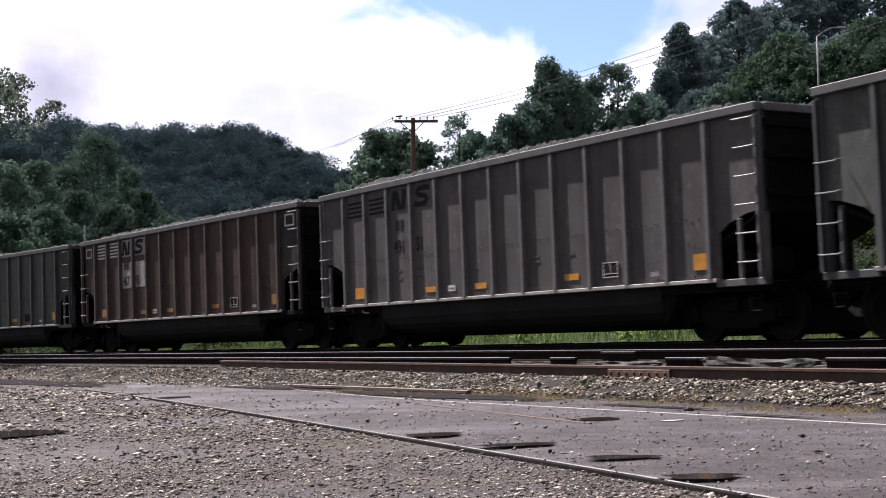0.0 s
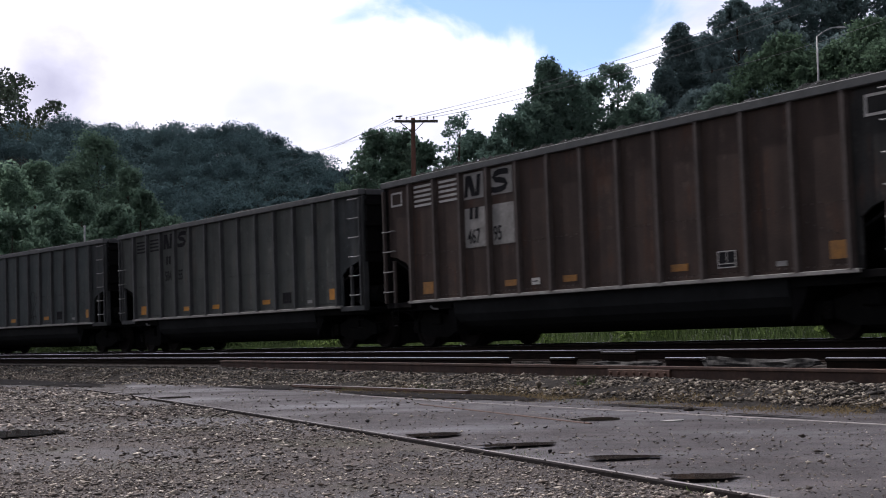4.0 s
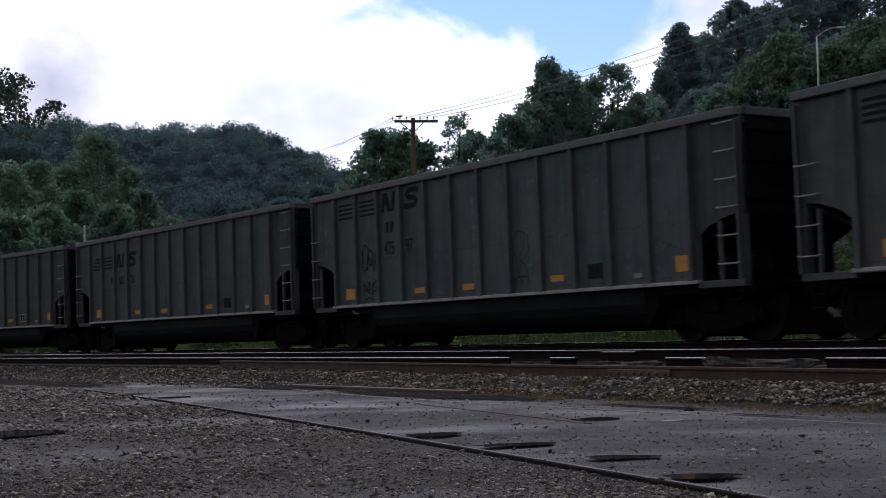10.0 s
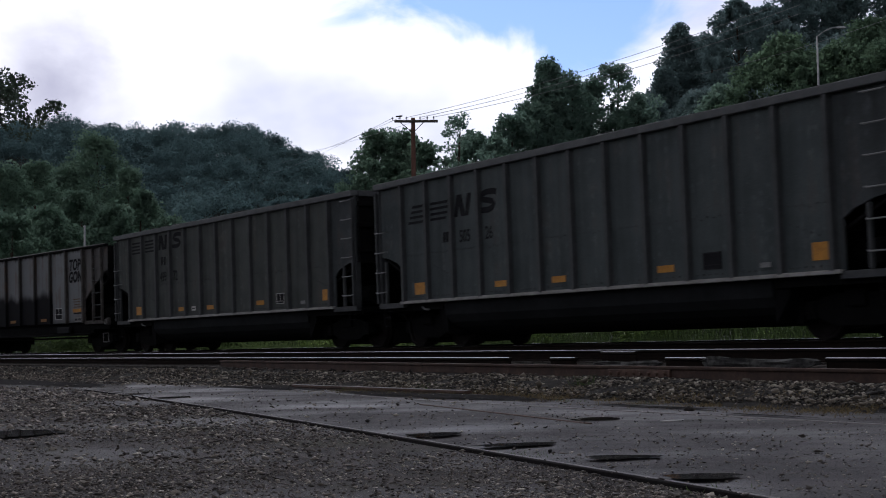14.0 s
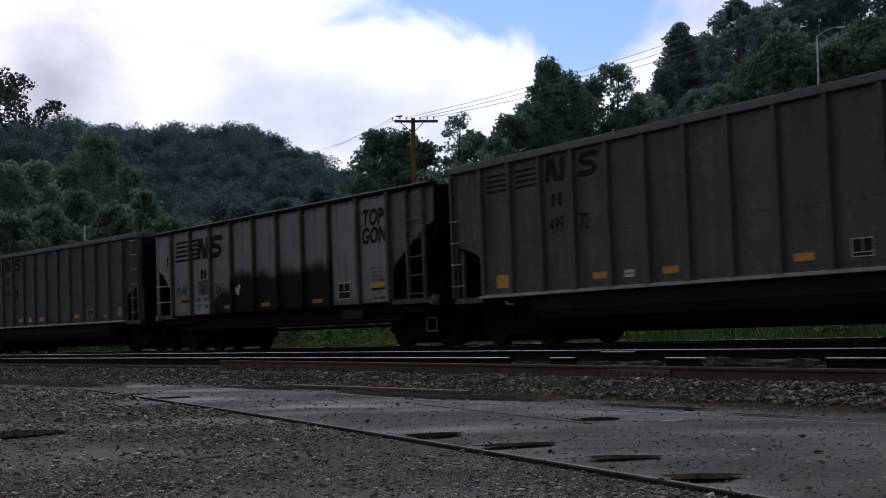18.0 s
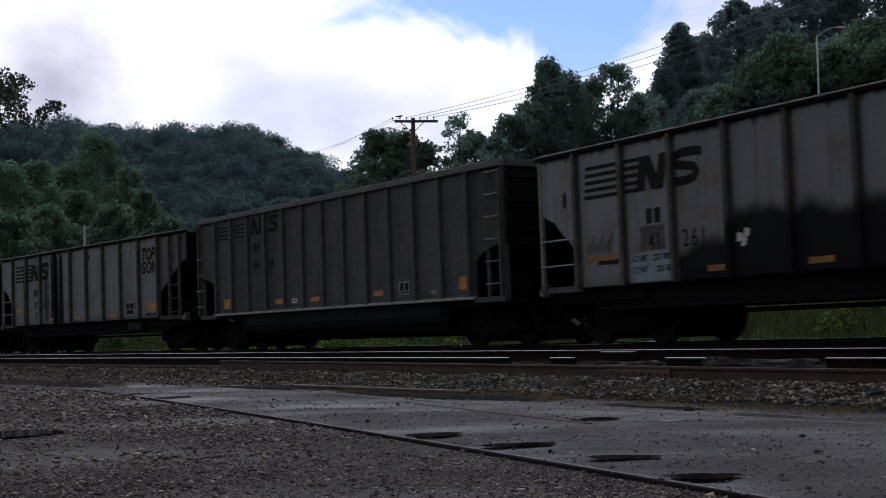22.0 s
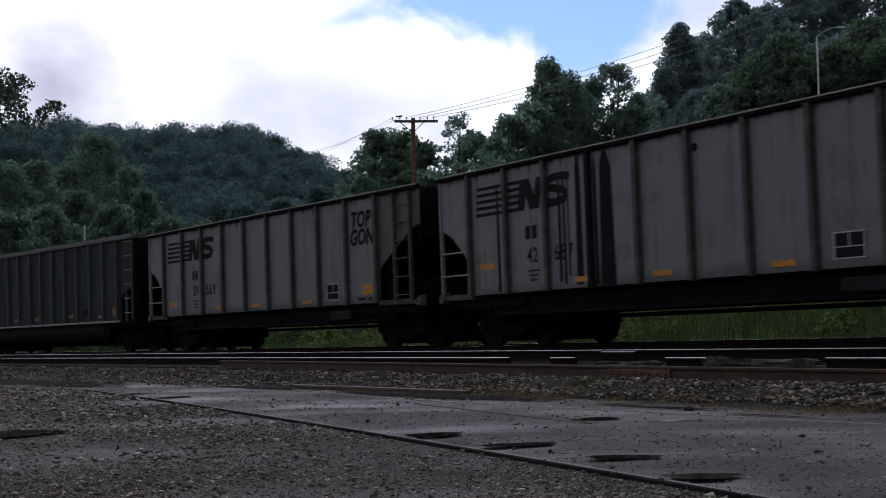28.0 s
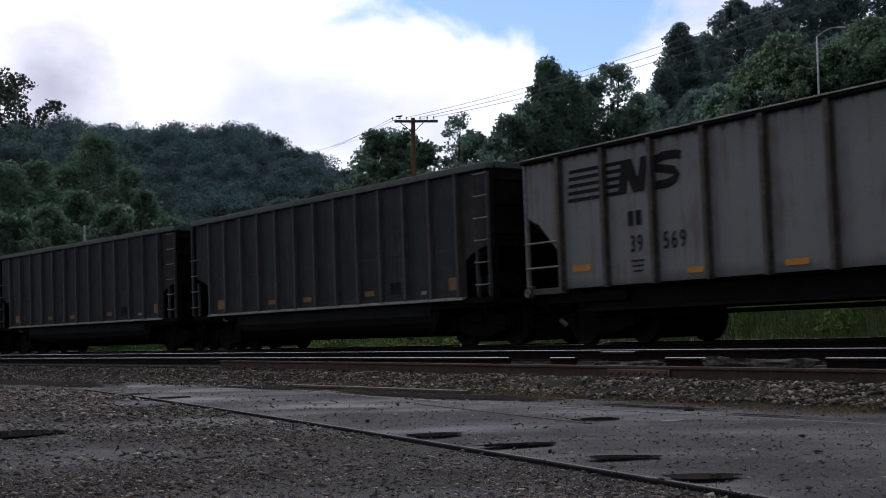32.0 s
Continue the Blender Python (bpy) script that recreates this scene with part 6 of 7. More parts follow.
# ---------------------------------------------------------------- pole, wires, street lamp
def build_pole():
    d = 85.0
    x, top = ray_place(733, d), sky_top(209, 733, d)
    base = land1(x, d) - 0.3
    h = top - base
    pole = thing("utility_pole", "reddish-brown wooden utility pole with a crossarm", "utility pole", at=Matrix.Translation((x, d, base)))
    part("shaft", Shape().tube((0, 0, 0), (0.06, 0, h), 0.19, 0.13, 10).mesh("shaft"), "pole_wood", pole)
    zc = h - 0.22
    part("crossarm", Shape().box(-1.28, 1.42, -0.2, -0.08, zc - 0.09, zc + 0.06, 0.01).mesh("crossarm"), "arm_wood", pole, at=pose(0, 0, 0.0, 0, 0.8, 0))
    for e in (-1, 1):
        part("brace", Shape().tube((e * 0.75, -0.14, zc - 0.05), (0.05, -0.16, zc - 0.75), 0.025, n=5).mesh("brace"), "arm_wood", pole)
    for ox in (-1.2, -0.75, -0.35, 0.5, 0.95, 1.35):
        part("insulator", shared("insulator", lambda: Shape().tube((0, -0.14, 0.05), (0, -0.14, 0.16), 0.02, n=6).tube((0, -0.14, 0.14), (0, -0.14, 0.27), 0.055, 0.035, 8)), "lamp_metal", pole, at=(ox, 0, zc))
    part("line_hardware", Shape().tube((-1.0, -0.1, zc + 0.3), (-0.6, -0.1, zc + 0.34), 0.05, n=6).mesh("line_hardware"), "arm_wood", pole)
    return x, d, base + zc


def sag_line(a, b, sag, n=26):
    a, b = Vector(a), Vector(b)
    return [a.lerp(b, i / n) - Vector((0, 0, sag * 4 * (i / n) * (1 - i / n))) for i in range(n + 1)]


def build_wires():
    x, d, z = build_pole()
    lab = "thin sagging overhead wire from the utility pole"
    # away down the valley on one side, up over the slope on the other
    for i, (ox, oz) in enumerate(((-1.2, 0.25), (-0.75, 0.25), (0.95, 0.25))):
        far = (ray_place(500, 190) + ox * 1.2, 190, sky_top(308 - 16 * i, 500, 190))
        solid("overhead_wire", Shape().path(sag_line((x + ox, d, z + oz), far, 0.3), 0.012, 4).mesh("overhead_wire"), "wire", lab, "wire", "wires from the pole")
    for i, (ox, py, dd) in enumerate(((-0.35, -10, 74), (0.5, 5, 72), (1.35, 21, 70))):
        near = (ray_place(1420, dd, py), dd, sky_top(py, 1420, dd))
        solid("overhead_wire", Shape().path(sag_line((x + ox, d, z + 0.25), near, 0.45), 0.014, 4).mesh("overhead_wire"), "wire", lab, "wire", "wires from the pole")
    # service line low over the hillside road
    a = (ray_place(1230, 100, 132), 100, sky_top(132, 1230, 100))
    b = (ray_place(1640, 78, 8), 78, sky_top(8, 1640, 78))
    solid("overhead_wire", Shape().path(sag_line(a, b, 0.3), 0.012, 4).mesh("overhead_wire"), "wire", "pale cable strung along the hillside road", "wire", "wires from the pole")


build_wires()


def build_lamp():
    d = 110.0
    x, top = ray_place(1449, d, 100), sky_top(62, 1449, d)
    base = min(land1(x, d), top - 8.0) - 0.2
    h = top - base
    lamp = thing("street_lamp", "grey metal street lamp with a curved arm", "street lamp", at=Matrix.Translation((x, d, base)))
    part("shaft", Shape().tube((0, 0, 0), (0.05, 0, h), 0.11, 0.07, 10).mesh("shaft", True), "lamp_metal", lamp)
    pts = [(0.05, 0, h - 0.05), (0.45, 0, h + 0.28), (0.9, 0, h + 0.52), (1.3, 0, h + 0.66), (1.75, 0, h + 0.72)]
    part("arm", Shape().path(pts, 0.045, 8).mesh("arm"), "lamp_metal", lamp)
    part("luminaire", Shape().prism([(1.6, h + 0.66), (1.75, h + 0.60), (2.3, h + 0.60), (2.42, h + 0.68), (2.2, h + 0.78), (1.75, h + 0.78)], -0.12, 0.12, "y").mesh("luminaire"), "lamp_metal", lamp)
    part("base_plate", Shape().box(-0.2, 0.2, -0.2, 0.2, 0.15, 0.3, 0.02).mesh("base_plate"), "lamp_metal", lamp)


build_lamp()


def build_far_post():
    d = 95.0
    x = ray_place(150, d)
    base = land1(x, d) - 0.2
    top = sky_top(403, 150, d)
    post = thing("post", "slim pale grey post beyond the train", "post", at=Matrix.Translation((x, d, base)))
    part("shaft", Shape().tube((0, 0, 0), (0, 0, top - base), 0.09, 0.07, 8).mesh("shaft"), "lamp_metal", post)
    part("cap", Shape().tube((0, 0, top - base), (0, 0, top - base + 0.1), 0.1, 0.04, 8).mesh("cap"), "lamp_metal", post)


build_far_post()

# ---------------------------------------------------------------- ground details
def stone_field(name, label, mat, pts, sizes, seed, fine=False, flat=0.6, kind="stuff"):
    """Broken stones, each an irregular lump of its own."""
    rng = np.random.RandomState(seed)
    if fine:
        g = (1 + 5 ** 0.5) / 2
        base = np.array([(-1, g, 0), (1, g, 0), (-1, -g, 0), (1, -g, 0), (0, -1, g), (0, 1, g), (0, -1, -g), (0, 1, -g), (g, 0, -1), (g, 0, 1), (-g, 0, -1), (-g, 0, 1)], float) / 1.9
        tri = np.array([(0, 11, 5), (0, 5, 1), (0, 1, 7), (0, 7, 10), (0, 10, 11), (1, 5, 9), (5, 11, 4), (11, 10, 2), (10, 7, 6), (7, 1, 8), (3, 9, 4), (3, 4, 2), (3, 2, 6), (3, 6, 8), (3, 8, 9), (4, 9, 5), (2, 4, 11), (6, 2, 10), (8, 6, 7), (9, 8, 1)])
    else:
        base = np.array([(1, 0, 0), (0, 1, 0), (-1, 0, 0), (0, -1, 0), (0.1, 0, 1), (0, 0.1, -1), (0.6, 0.6, 0.5)], float)
        tri = np.array([(0, 6, 4), (6, 1, 4), (1, 2, 4), (2, 3, 4), (3, 0, 4), (0, 1, 6), (1, 0, 5), (2, 1, 5), (3, 2, 5), (0, 3, 5)])
    n, k = len(pts), len(base)
    v = base[None] * (1 + 0.3 * rng.normal(size=(n, k, 3))) + 0.16 * rng.normal(size=(n, k, 3))
    ax = sizes[:, None] * np.stack((0.8 + 0.5 * rng.rand(n), 0.6 + 0.4 * rng.rand(n), flat * (0.6 + 0.6 * rng.rand(n))), -1) * 0.5
    v = v * ax[:, None, :]
    a, t = rng.rand(n) * 6.283, rng.normal(size=n) * 0.35
    ca, sa, ct, st = np.cos(a)[:, None], np.sin(a)[:, None], np.cos(t)[:, None], np.sin(t)[:, None]
    y1 = v[..., 1] * ct - v[..., 2] * st
    z1 = v[..., 1] * st + v[..., 2] * ct
    v = np.stack((v[..., 0] * ca - y1 * sa, v[..., 0] * sa + y1 * ca, z1), -1) + pts[:, None, :]
    f = (np.arange(n)[:, None, None] * k + tri[None]).reshape(-1, 3)
    solid(name, quick_mesh(name, v.reshape(-1, 3), f), mat, label, "stones", kind=kind)


BED_W = [-4.6, -3.4, -2.2, -0.8, 0.8, 2.4, 3.6, 4.9, 6.1, 6.9, 7.3, 7.8, 8.3, 8.7]
BED_Z = [0.0, 0.16, 0.36, 0.41, 0.375, 0.33, 0.30, 0.265, 0.215, 0.185, 0.15, 0.075, 0.012, 0.0]


def along(s, w):
    hd = np.array([heading(a) for a in s])
    return np.interp(s, TR_S, TR_X) + np.sin(hd) * w, np.interp(s, TR_S, TR_Y) - np.cos(hd) * w


def ballast_stones():
    rng = np.random.RandomState(41)
    n = 46000
    s = -42 + 66 * rng.rand(n) ** 0.75
    w = rng.uniform(6.75, 8.75, n)
    w = np.where(rng.rand(n) < 0.25, rng.uniform(7.9, 9.3, n), w)
    w = np.where((s > 8) & (w > 8.25), rng.uniform(6.75, 8.25, n), w)
    x, y = along(s, w)
    z = np.interp(w, BED_W, BED_Z) - np.where(w < 8, 0.0017 * np.clip(s, -40, 30), 0)
    size = 0.022 + 0.040 * rng.rand(n) ** 2.2 + 0.04 * (rng.rand(n) < 0.03)
    lump = np.array([0.05 * noise.noise((a * 1.1, b * 1.1, 2.0)) for a, b in zip(x, y)])
    z = z + np.maximum(lump, -0.02) * (w < 8.2) + 0.2 * size
    stone_field("ballast_stones", "broken brown and grey ballast stones on the shoulder", "ballast_stone", np.stack((x, y, z), -1), size, 42, False, 0.5)
    n = 9000
    s = -40 + 62 * rng.rand(n)
    w = rng.uniform(1.2, 6.6, n)
    x, y = along(s, w)
    z = np.interp(w, BED_W, BED_Z) - np.where(w > 2, 0.0017 * np.clip(s, -40, 30), 0)
    stone_field("track_stones", "dark broken stone between the tracks", "ballast_earth", np.stack((x, y, z), -1), 0.04 + 0.05 * rng.rand(n), 43, False, 0.8)
    # a few large pale lumps on the shoulder
    for s_, w_, r in ((5.2, 7.35, 0.13), (14.8, 7.75, 0.12), (15.4, 7.55, 0.11), (1.8, 7.2, 0.13), (3.3, 7.25, 0.11), (17.5, 8.2, 0.10), (20.0, 8.0, 0.09)):
        xa, ya, _ = on_track(s_, w_)
        zz = float(np.interp(w_, BED_W, BED_Z)) + 0.05
        stone_field("stone", "large pale broken stone on the ballast shoulder", "ballast_stone", np.array([(0.0, 0.0, 0.0)]), np.array([r]), int(s_ * 31), False, 0.8, kind="")
        bpy.context.scene.collection.objects[-1].location = (xa, ya, zz)


ballast_stones()


PUDDLES = ((-0.07, 8.8, 0.17, 0.28), (0.40, 7.8, 0.21, 0.24), (0.87, 6.85, 0.17, 0.20), (1.06, 5.8, 0.15, 0.22), (-3.15, 9.8, 0.36, 0.66), (1.11, 10.3, 0.18, 0.30), (-3.27, 16.9, 0.26, 0.5), (-4.2, 18.5, 0.22, 0.3))


def gravel():
    rng = np.random.RandomState(51)
    n = 120000
    d = 4.7 + 22 * rng.rand(n) ** 1.7
    x = d * rng.uniform(-0.37, 0.37, n)
    y = d
    s, w = track_sw(x, y)
    on_road = (w < 10.89 + (s - 7.5) * 0.1325) & (w > 8.4) & (s > 5)
    wet = np.zeros(n, bool)
    for a, b, ra, rb in PUDDLES:
        wet |= ((x - a) / (ra * 1.0)) ** 2 + ((y - b) / (rb * 0.75)) ** 2 < 1
    patch = np.array([noise.noise((a * 0.55, b * 0.55, 5.0)) for a, b in zip(x, y)])
    muddy = (s < 5.5 + 1.5 * patch) & (w < 10.9 + 1.2 * patch) & (rng.rand(n) < 0.9)
    wet |= muddy
    keep = np.where(on_road, rng.rand(n) < np.where(d < 8.5, 0.26, 0.10), (rng.rand(n) < 0.62 + 1.1 * patch) & (w > 8.6)) & ~wet
    x, y, d = x[keep], y[keep], d[keep]
    n = len(x)
    flake = np.array([noise.noise((a * 1.1, b * 0.7, 15.0)) for a, b in zip(x, y)])
    size = (0.008 + 0.020 * rng.rand(n) ** 2.2 + 0.034 * rng.rand(n) * (rng.rand(n) < 0.04 + 0.22 * np.maximum(flake, 0))) * np.where(on_road[keep], np.clip(d / 9.0, 0.6, 1.5), np.clip(d / 7.5, 0.8, 2.4))
    z = np.where(on_road[keep], 0.020, 0.002) + 0.10 * size
    # dark grit lies on the asphalt
    tar = on_road[keep] & (rng.rand(n) < 0.52)
    stone_field("grit", "dark grit scattered over the wet asphalt", "dark_grit", np.stack((x, y, z + 0.1 * size), -1)[tar], size[tar] * (0.2 + 0.62 * rng.rand(n) ** 2)[tar], 53, False, 0.6)
    x, y, z, size = x[~tar], y[~tar], z[~tar], size[~tar]
    # the rest of the yard, thinly
    m = 14000
    a, q = rng.rand(m) * 6.283, 13 * np.sqrt(rng.rand(m))
    xe, ye = q * np.cos(a), q * np.sin(a)
    s2, w2 = track_sw(xe, ye)
    ok = (w2 > 14.0) & ~((ye > 4.6) & (np.abs(xe) < 0.38 * np.maximum(ye, 0.1)))
    xe, ye = xe[ok], ye[ok]
    x, y = np.concatenate((x, xe)), np.concatenate((y, ye))
    z, size = np.concatenate((z, np.full(len(xe), 0.003))), np.concatenate((size, 0.010 + 0.022 * rng.rand(len(xe)) ** 2))
    stone_field("gravel", "loose grey gravel scattered over the yard", "gravel_stone", np.stack((x, y, z), -1), size, 52, False, 0.36)


gravel()


simple("seam_tar", [(0.3, (0.010, 0.009, 0.009)), (0.7, (0.028, 0.025, 0.025))], 8.0, 0.95, spec=0.05)


def build_puddles():
    m_, nt, b = nodes_of("still_water")
    b.inputs["Base Color"].default_value = (0.026, 0.021, 0.018, 1)
    b.inputs["Roughness"].default_value = 0.08
    b.inputs["Specular IOR Level"].default_value = 0.5
    v = coords(nt)
    bump(nt, b, noise_node(nt, v, 6.0, 3), 0.04, 0.004)
    for i, (x, y, rx, ry) in enumerate(PUDDLES):
        n = 80
        vs = [(x, y, 0.0)]
        for k in range(n):
            a = 2 * math.pi * k / n
            q = 0.85 + 0.34 * noise.noise((math.cos(a) * 1.2, math.sin(a) * 1.5, i * 3.7)) + 0.20 * noise.noise((math.cos(a) * 14, math.sin(a) * 14, i * 0.7)) + 0.10 * noise.noise((math.cos(a) * 5, math.sin(a) * 5, i * 1.7))
            vs.append((x + 1.22 * rx * q * math.cos(a) + 0.15 * ry * math.sin(a), y + 0.74 * ry * q * math.sin(a), 0.0))
        me = mesh_of("puddle", [(p[0] - x, p[1] - y, 0) for p in vs], [(0, k + 1, (k + 1) % n + 1) for k in range(n)])
        solid("puddle", me, m_, "shallow dark puddle on the worn asphalt", "puddle", "puddles on the yard", at=Matrix.Translation((x, y, 0.0225 if x > -2 else 0.014)))


build_puddles()


def wet_gutters():
    """Long ragged pools in the low line where the asphalt meets the ballast."""
    for i, (s0, w0, ra, rb) in enumerate(((14.4, 9.0, 2.7, 0.46), (9.6, 8.9, 1.7, 0.28), (18.7, 9.16, 1.0, 0.09), (20.6, 9.5, 0.6, 0.06), (-1.5, 9.9, 6.5, 1.0), (1.6, 8.9, 3.2, 0.35))):
        x, y, h = on_track(s0, w0)
        n = 110
        vs = [(0, 0, 0)]
        for k in range(n):
            a = 2 * math.pi * k / n
            q = 0.85 + 0.22 * noise.noise((math.cos(a) * 1.2, math.sin(a), i * 2.3)) + 0.22 * noise.noise((math.cos(a) * 9, math.sin(a) * 4, i * 0.9)) + 0.12 * noise.noise((math.cos(a) * 26, math.sin(a) * 9, i))
            vs.append((ra * q * math.cos(a), rb * q * math.sin(a), 0))
        solid("mud_patch", mesh_of("mud_patch", vs, [(0, k + 1, (k + 1) % n + 1) for k in range(n)]), MATS["seam_tar"], "long strip of dark wet mud along the foot of the ballast", "mud", "wet mud along the ballast", at=pose(x, y, 0.027 if s0 > 5 else 0.012, 0, 0, math.degrees(h)))


wet_gutters()


def strip(name, label, category, mat, s0, s1, w_of, half, z0, z1, kind="", step=0.5):
    """A narrow raised strip along the ground."""
    ss = np.arange(s0, s1 + 1e-6, step)
    out = [(-half, z0), (half, z0), (half, z1 - 0.004), (half - 0.006, z1), (-half + 0.006, z1), (-half, z1 - 0.004)]
    vs = []
    for s in ss:
        for a, z in out:
            x, y, _ = on_track(s, w_of(s) + a)
            vs.append((x, y, z))
    k, n = len(out), len(ss)
    fs = [(i * k + j, i * k + (j + 1) % k, (i + 1) * k + (j + 1) % k, (i + 1) * k + j) for i in range(n - 1) for j in range(k)]
    return solid(name, mesh_of(name, vs, fs + [tuple(range(k))[::-1], tuple(range((n - 1) * k, n * k))]), mat, label, category, kind=kind)


simple("pale_seam", [(0.3, (0.11, 0.098, 0.096)), (0.7, (0.29, 0.262, 0.255))], 8.0, 0.5)
strip("buried_rail", "old rail worn flush with the yard", "rail", "pale_seam", 7.0, 30.0, lambda s: road_edge(s) - 0.022, 0.009, -0.05, 0.021, "structure")
strip("flangeway", "dark wet groove beside the buried rail", "groove", "seam_tar", 7.0, 30.0, lambda s: road_edge(s) + 0.010, 0.016, -0.05, 0.021, "structure")
strip("pavement_seam", "pale worn seam across the asphalt", "seam", "pale_seam", 7.5, 23.5, lambda s: 8.65 + 1.08 * float(sstep(s, 7, 16.5)), 0.012, 0.0, 0.025, "structure")
strip("pavement_seam", "rust-stained seam across the asphalt", "seam", "rust_rail", 16.4, 20.8, lambda s: 10.33 + 0.19 * (s - 17.0), 0.012, 0.0, 0.025, "structure")
strip("wet_gutter", "dark wet strip along the asphalt edge", "gutter", "seam_tar", 5.0, 16.5, lambda s: 8.62 + 0.04 * math.sin(s * 2), 0.10, -0.02, 0.012, "structure")


def loose_rail():
    ob = build_rail(9.3, 14.4, lambda s: 8.42, lambda s: 0.06, "rust_rail", "pale_seam", "loose worn rail lying at the foot of the ballast", 0.0, 0.5)
    return ob


loose_rail()


def build_timber(s0, w0, z0, length, thick, seed, label):
    """A split, weathered timber: ragged ends, a cracked upper face."""
    n, k = 44, 14
    vs = []
    for i in range(n):
        u = i / (n - 1)
        x = length * (u - 0.5)
        for j in range(k):
            a = 2 * math.pi * j / k
            c, q = math.cos(a), math.sin(a)
            sq = max(abs(c), abs(q))
            r = 0.72 / sq * (1 + 0.30 * noise.noise((x * 3.1, c * 2.5, q * 2.5 + seed)) + 0.28 * noise.noise((x * 2.0, a * 3.0, seed)))
            taper = min(1.0, 7 * u + 0.45 + 0.2 * noise.noise((a * 3, seed, 0)), 6 * (1 - u) + 0.35 + 0.2 * noise.noise((a * 3, seed, 5)))
            crack = -0.35 if q > 0 and noise.noise((x * 1.3, c * 5.0, seed + 9)) > 0.28 else 0.0
            vs.append((x + 0.06 * noise.noise((a * 2, u * 9, seed)), 0.15 * r * taper * c, thick * (r + crack) * taper * q + 0.015 * math.sin(x * 3.0 + seed)))
    fs = [(i * k + j, i * k + (j + 1) % k, (i + 1) * k + (j + 1) % k, (i + 1) * k + j) for i in range(n - 1) for j in range(k)]
    x, y, h = on_track(s0, w0)
    solid("timber", Shape().add(vs, fs + [tuple(range(k))[::-1], tuple(range((n - 1) * k, n * k))]).mesh("timber"), "grey_wood", label, "timber", "old timbers by the switch", at=pose(x, y, z0, 0, 0, math.degrees(h) + 1))


build_timber(16.38, 5.80, 0.325, 1.80, 0.075, 4.0, "split weathered grey timber lying between the rails")
build_timber(13.85, 5.75, 0.305, 1.30, 0.060, 11.0, "low dark-grey plank lying in the gap of the rail")


def joint_bars():
    for s, w in ((14.9, 6.62), (15.5, 6.64)):
        x, y, h = on_track(s, w_c(s) - 0.03)
        bar = thing("joint_bar", "rusty steel joint bar bolted to the rail", "joint bar", "joint bars on the rusty rail", at=pose(x, y, z_c(s) - 0.09, 0, 0, math.degrees(h)))
        part("bar", shared("joint_bar", lambda: Shape().box(-0.3, 0.3, -0.075, -0.05, -0.045, 0.05, 0.008)), "rust_rail", bar)
        for i in range(4):
            part("bolt", shared("bolt", lambda: Shape().tube((0, -0.075, 0), (0, -0.105, 0), 0.02, n=6)), "rust_rail", bar, at=(-0.22 + 0.147 * i, 0, 0))


joint_bars()


def weeds():
    rng = np.random.RandomState(61)
    vs = []
    for s_, w_, n, hh in ((22.4, 12.72, 40, 0.035), (22.0, 12.66, 24, 0.03), (24.3, 13.1, 30, 0.035), (12.6, 8.0, 50, 0.07), (15.3, 7.5, 40, 0.12), (9.0, 14.0, 40, 0.08), (17.0, 8.9, 60, 0.05), (18.2, 8.8, 50, 0.05), (11.5, 8.6, 40, 0.08)):
        x, y, _ = on_track(s_, w_)
        z0 = float(np.interp(w_, BED_W, BED_Z))
        px, py = x + rng.normal(size=n) * 0.08, y + rng.normal(size=n) * 0.08
        a = rng.rand(n) * 6.283
        h = hh * (0.4 + 0.9 * rng.rand(n))
        lx, ly = 0.6 * h * rng.normal(size=n), 0.6 * h * rng.normal(size=n)
        c, s = 0.004 * np.cos(a), 0.004 * np.sin(a)
        z = np.zeros(n) - 0.01 + z0
        vs.append(np.stack((np.stack((px - c, py - s, z), -1), np.stack((px + c, py + s, z), -1), np.stack((px + lx, py + ly, z + h), -1)), 1).reshape(-1, 3))
    v = np.concatenate(vs)
    solid("weeds", quick_mesh("weeds", v, np.arange(len(v)).reshape(-1, 3)), "grass_blade", "small green weeds growing through the gravel", "weeds", kind="stuff")


weeds()


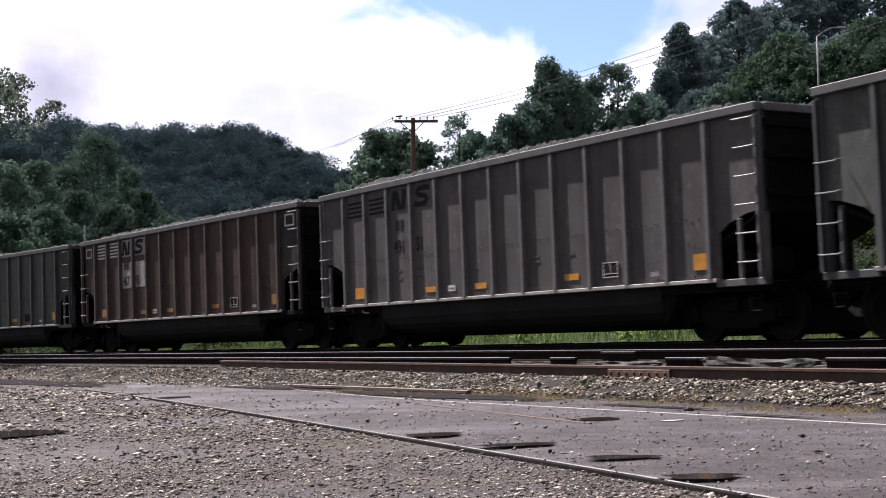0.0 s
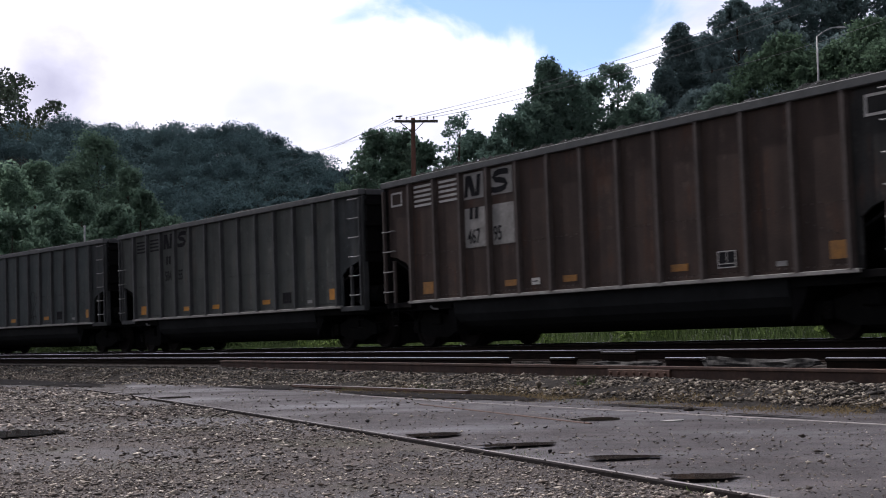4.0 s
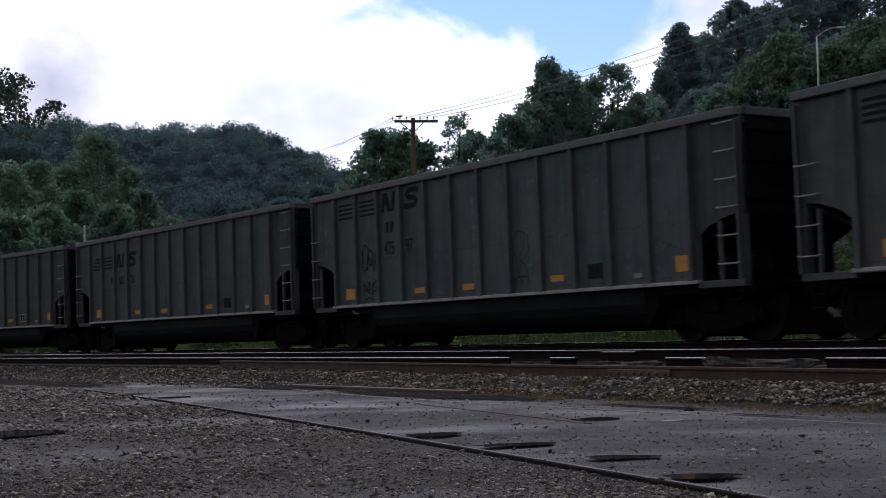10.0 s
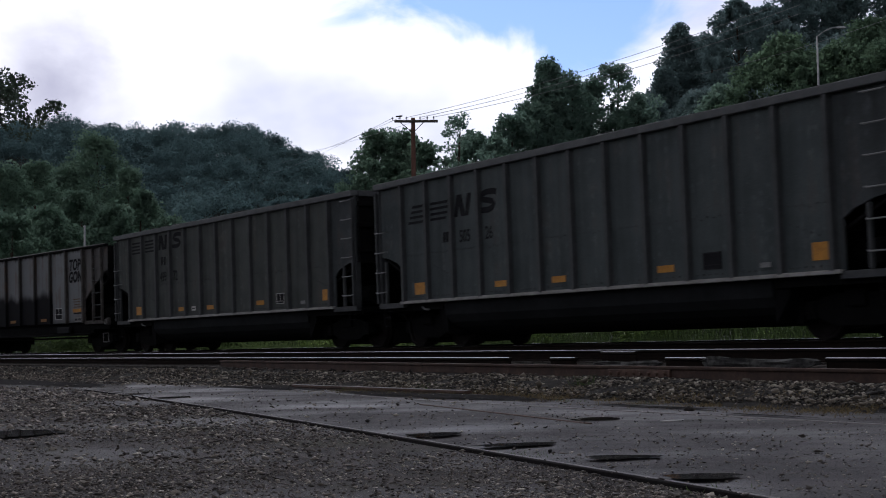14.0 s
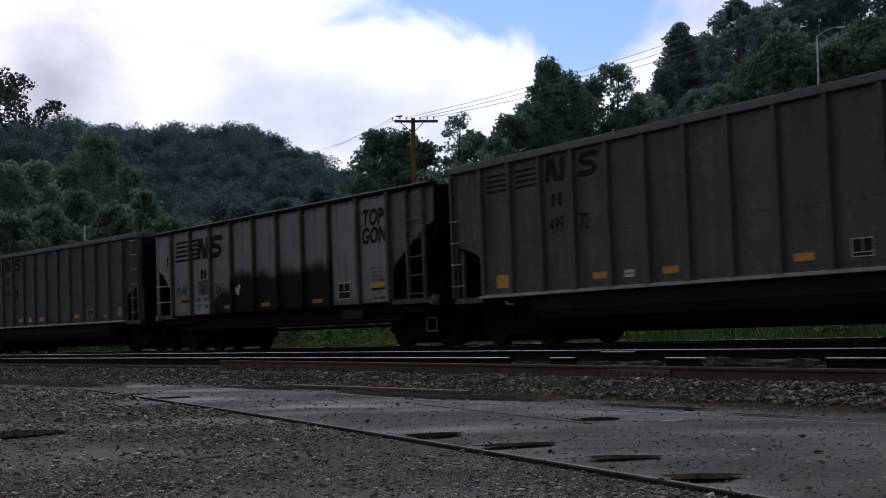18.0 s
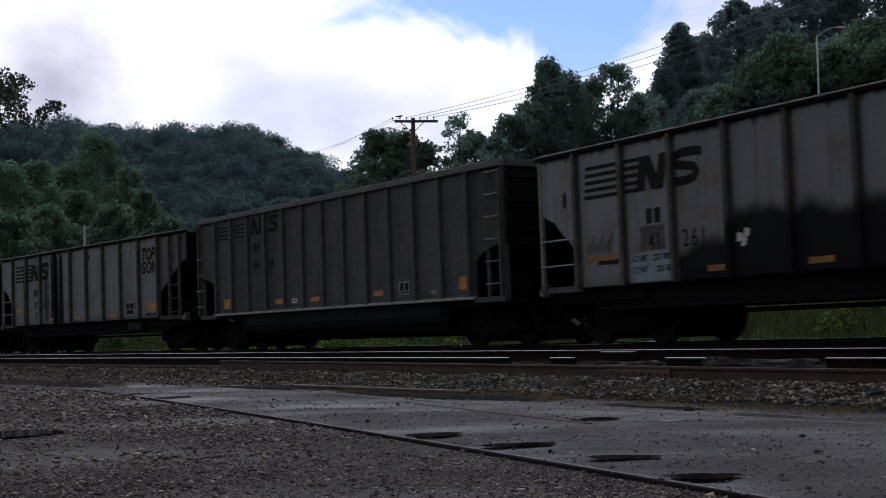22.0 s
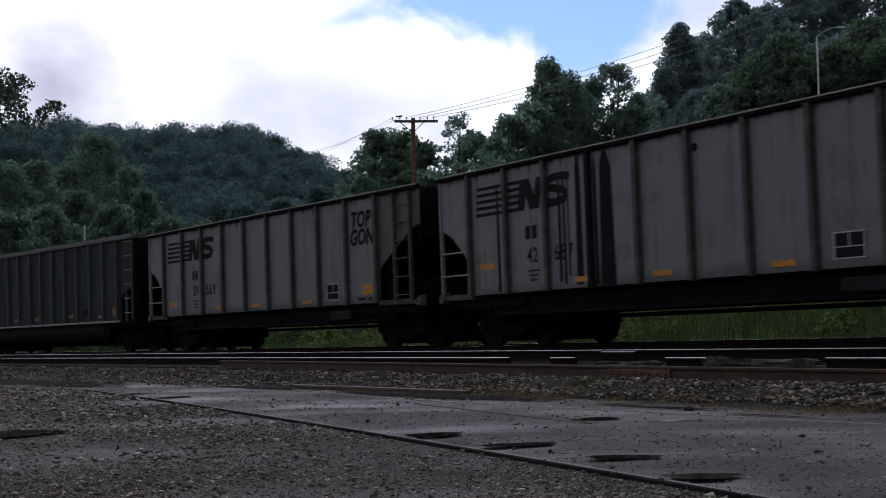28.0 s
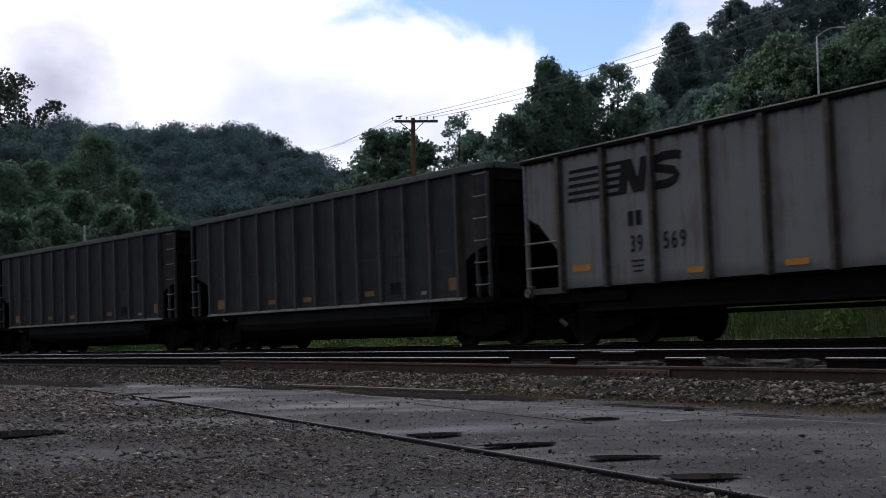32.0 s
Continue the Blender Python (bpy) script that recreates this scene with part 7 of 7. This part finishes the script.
def dry_tufts():
    """Low tan grass between the ballast and the asphalt."""
    rng = np.random.RandomState(71)
    n = 11000
    s = 11.0 + 13.0 * rng.rand(n)
    w = 8.55 + 0.42 * rng.normal(size=n)
    w = np.where(w < 7.6, 8.6, w)
    keep = np.array([noise.noise((a * 1.4, b * 1.4, 8.0)) for a, b in zip(s, w)]) > -0.05
    s, w = s[keep], w[keep]
    n = len(s)
    x, y = along(s, w)
    z = np.interp(w, BED_W, BED_Z)
    h = 0.012 + 0.038 * rng.rand(n)
    a = rng.rand(n) * 6.283
    c, q = 0.006 * np.cos(a), 0.005 * np.sin(a)
    lx, ly = h * rng.normal(size=n), h * rng.normal(size=n)
    v = np.stack((np.stack((x - c, y - q, z), -1), np.stack((x + c, y + q, z), -1), np.stack((x + lx, y + ly, z + h), -1)), 1).reshape(-1, 3)
    solid("dry_grass", quick_mesh("dry_grass", v, np.arange(3 * n).reshape(n, 3)), "dry_grass", "low dry tan grass at the foot of the ballast", "grass", kind="stuff")


dry_tufts()

solid("paint_mark", Shape().prism([(-0.10, -0.05), (-0.02, -0.07), (0.05, -0.02), (0.09, 0.06), (0.01, 0.04), (-0.05, 0.0)], 0.0, 0.006, "z").mesh("paint_mark"), "white_paint", "scrap of worn white paint on the asphalt", "paint mark", at=Matrix.Translation((1.62, 9.9, 0.019)))

# ---------------------------------------------------------------- ties
def build_ties():
    me = Shape().box(-0.115, 0.115, -1.3, 1.3, -0.17, 0.0, 0.012).mesh("tie")
    for name, label, w0, ztop, tilt, step in (("tie_row", "dark wooden ties under the train's track", 0.0, lambda s: RAIL_Z - 0.178, CANT, 0.55), ("tie_row", "dark wooden ties under the empty track", 4.95, lambda s: (z_a(s) + z_b(s)) / 2 - 0.178, 2.0, 0.55)):
        row = thing(name, label, "ties", kind="structure")
        for i in range(130):
            s = -45 + step * i
            x, y, h = on_track(s, w0)
            part("tie", me, "tie_wood", row, at=pose(x, y, ztop(s), tilt, 0, math.degrees(h) + random.Random(i).uniform(-1, 1)))


build_ties()



def motions():
    """The train rolls past at an almost even speed; wheels turn with it."""
    times = [0.5 * i for i in range(65)]
    turns = [0.1 * i for i in range(321)]
    # the cloud's edge comes over the hill and shades first the train, then the yard
    walk(cloud, [(t, pose(CLOUD_AT.x, CLOUD_AT.y + 45.0 - CLOUD_SPEED * t, CLOUD_AT.z)) for t in (0.0, 8.0, 16.0, 24.0, 32.0)])
    for mid, car, wheels in TRAIN:
        walk(car, [(t, place_on_track(mid + SPEED * t + GAIN * t * t / 2)) for t in times])
        for k, ws in enumerate(wheels):
            at = ws.matrix_basis.translation.copy()
            walk(ws, [(t, pose(at.x, at.y, at.z) @ Matrix.Rotation((SPEED * t + GAIN * t * t / 2) / 0.457 + k, 4, "Y")) for t in turns])


motions()
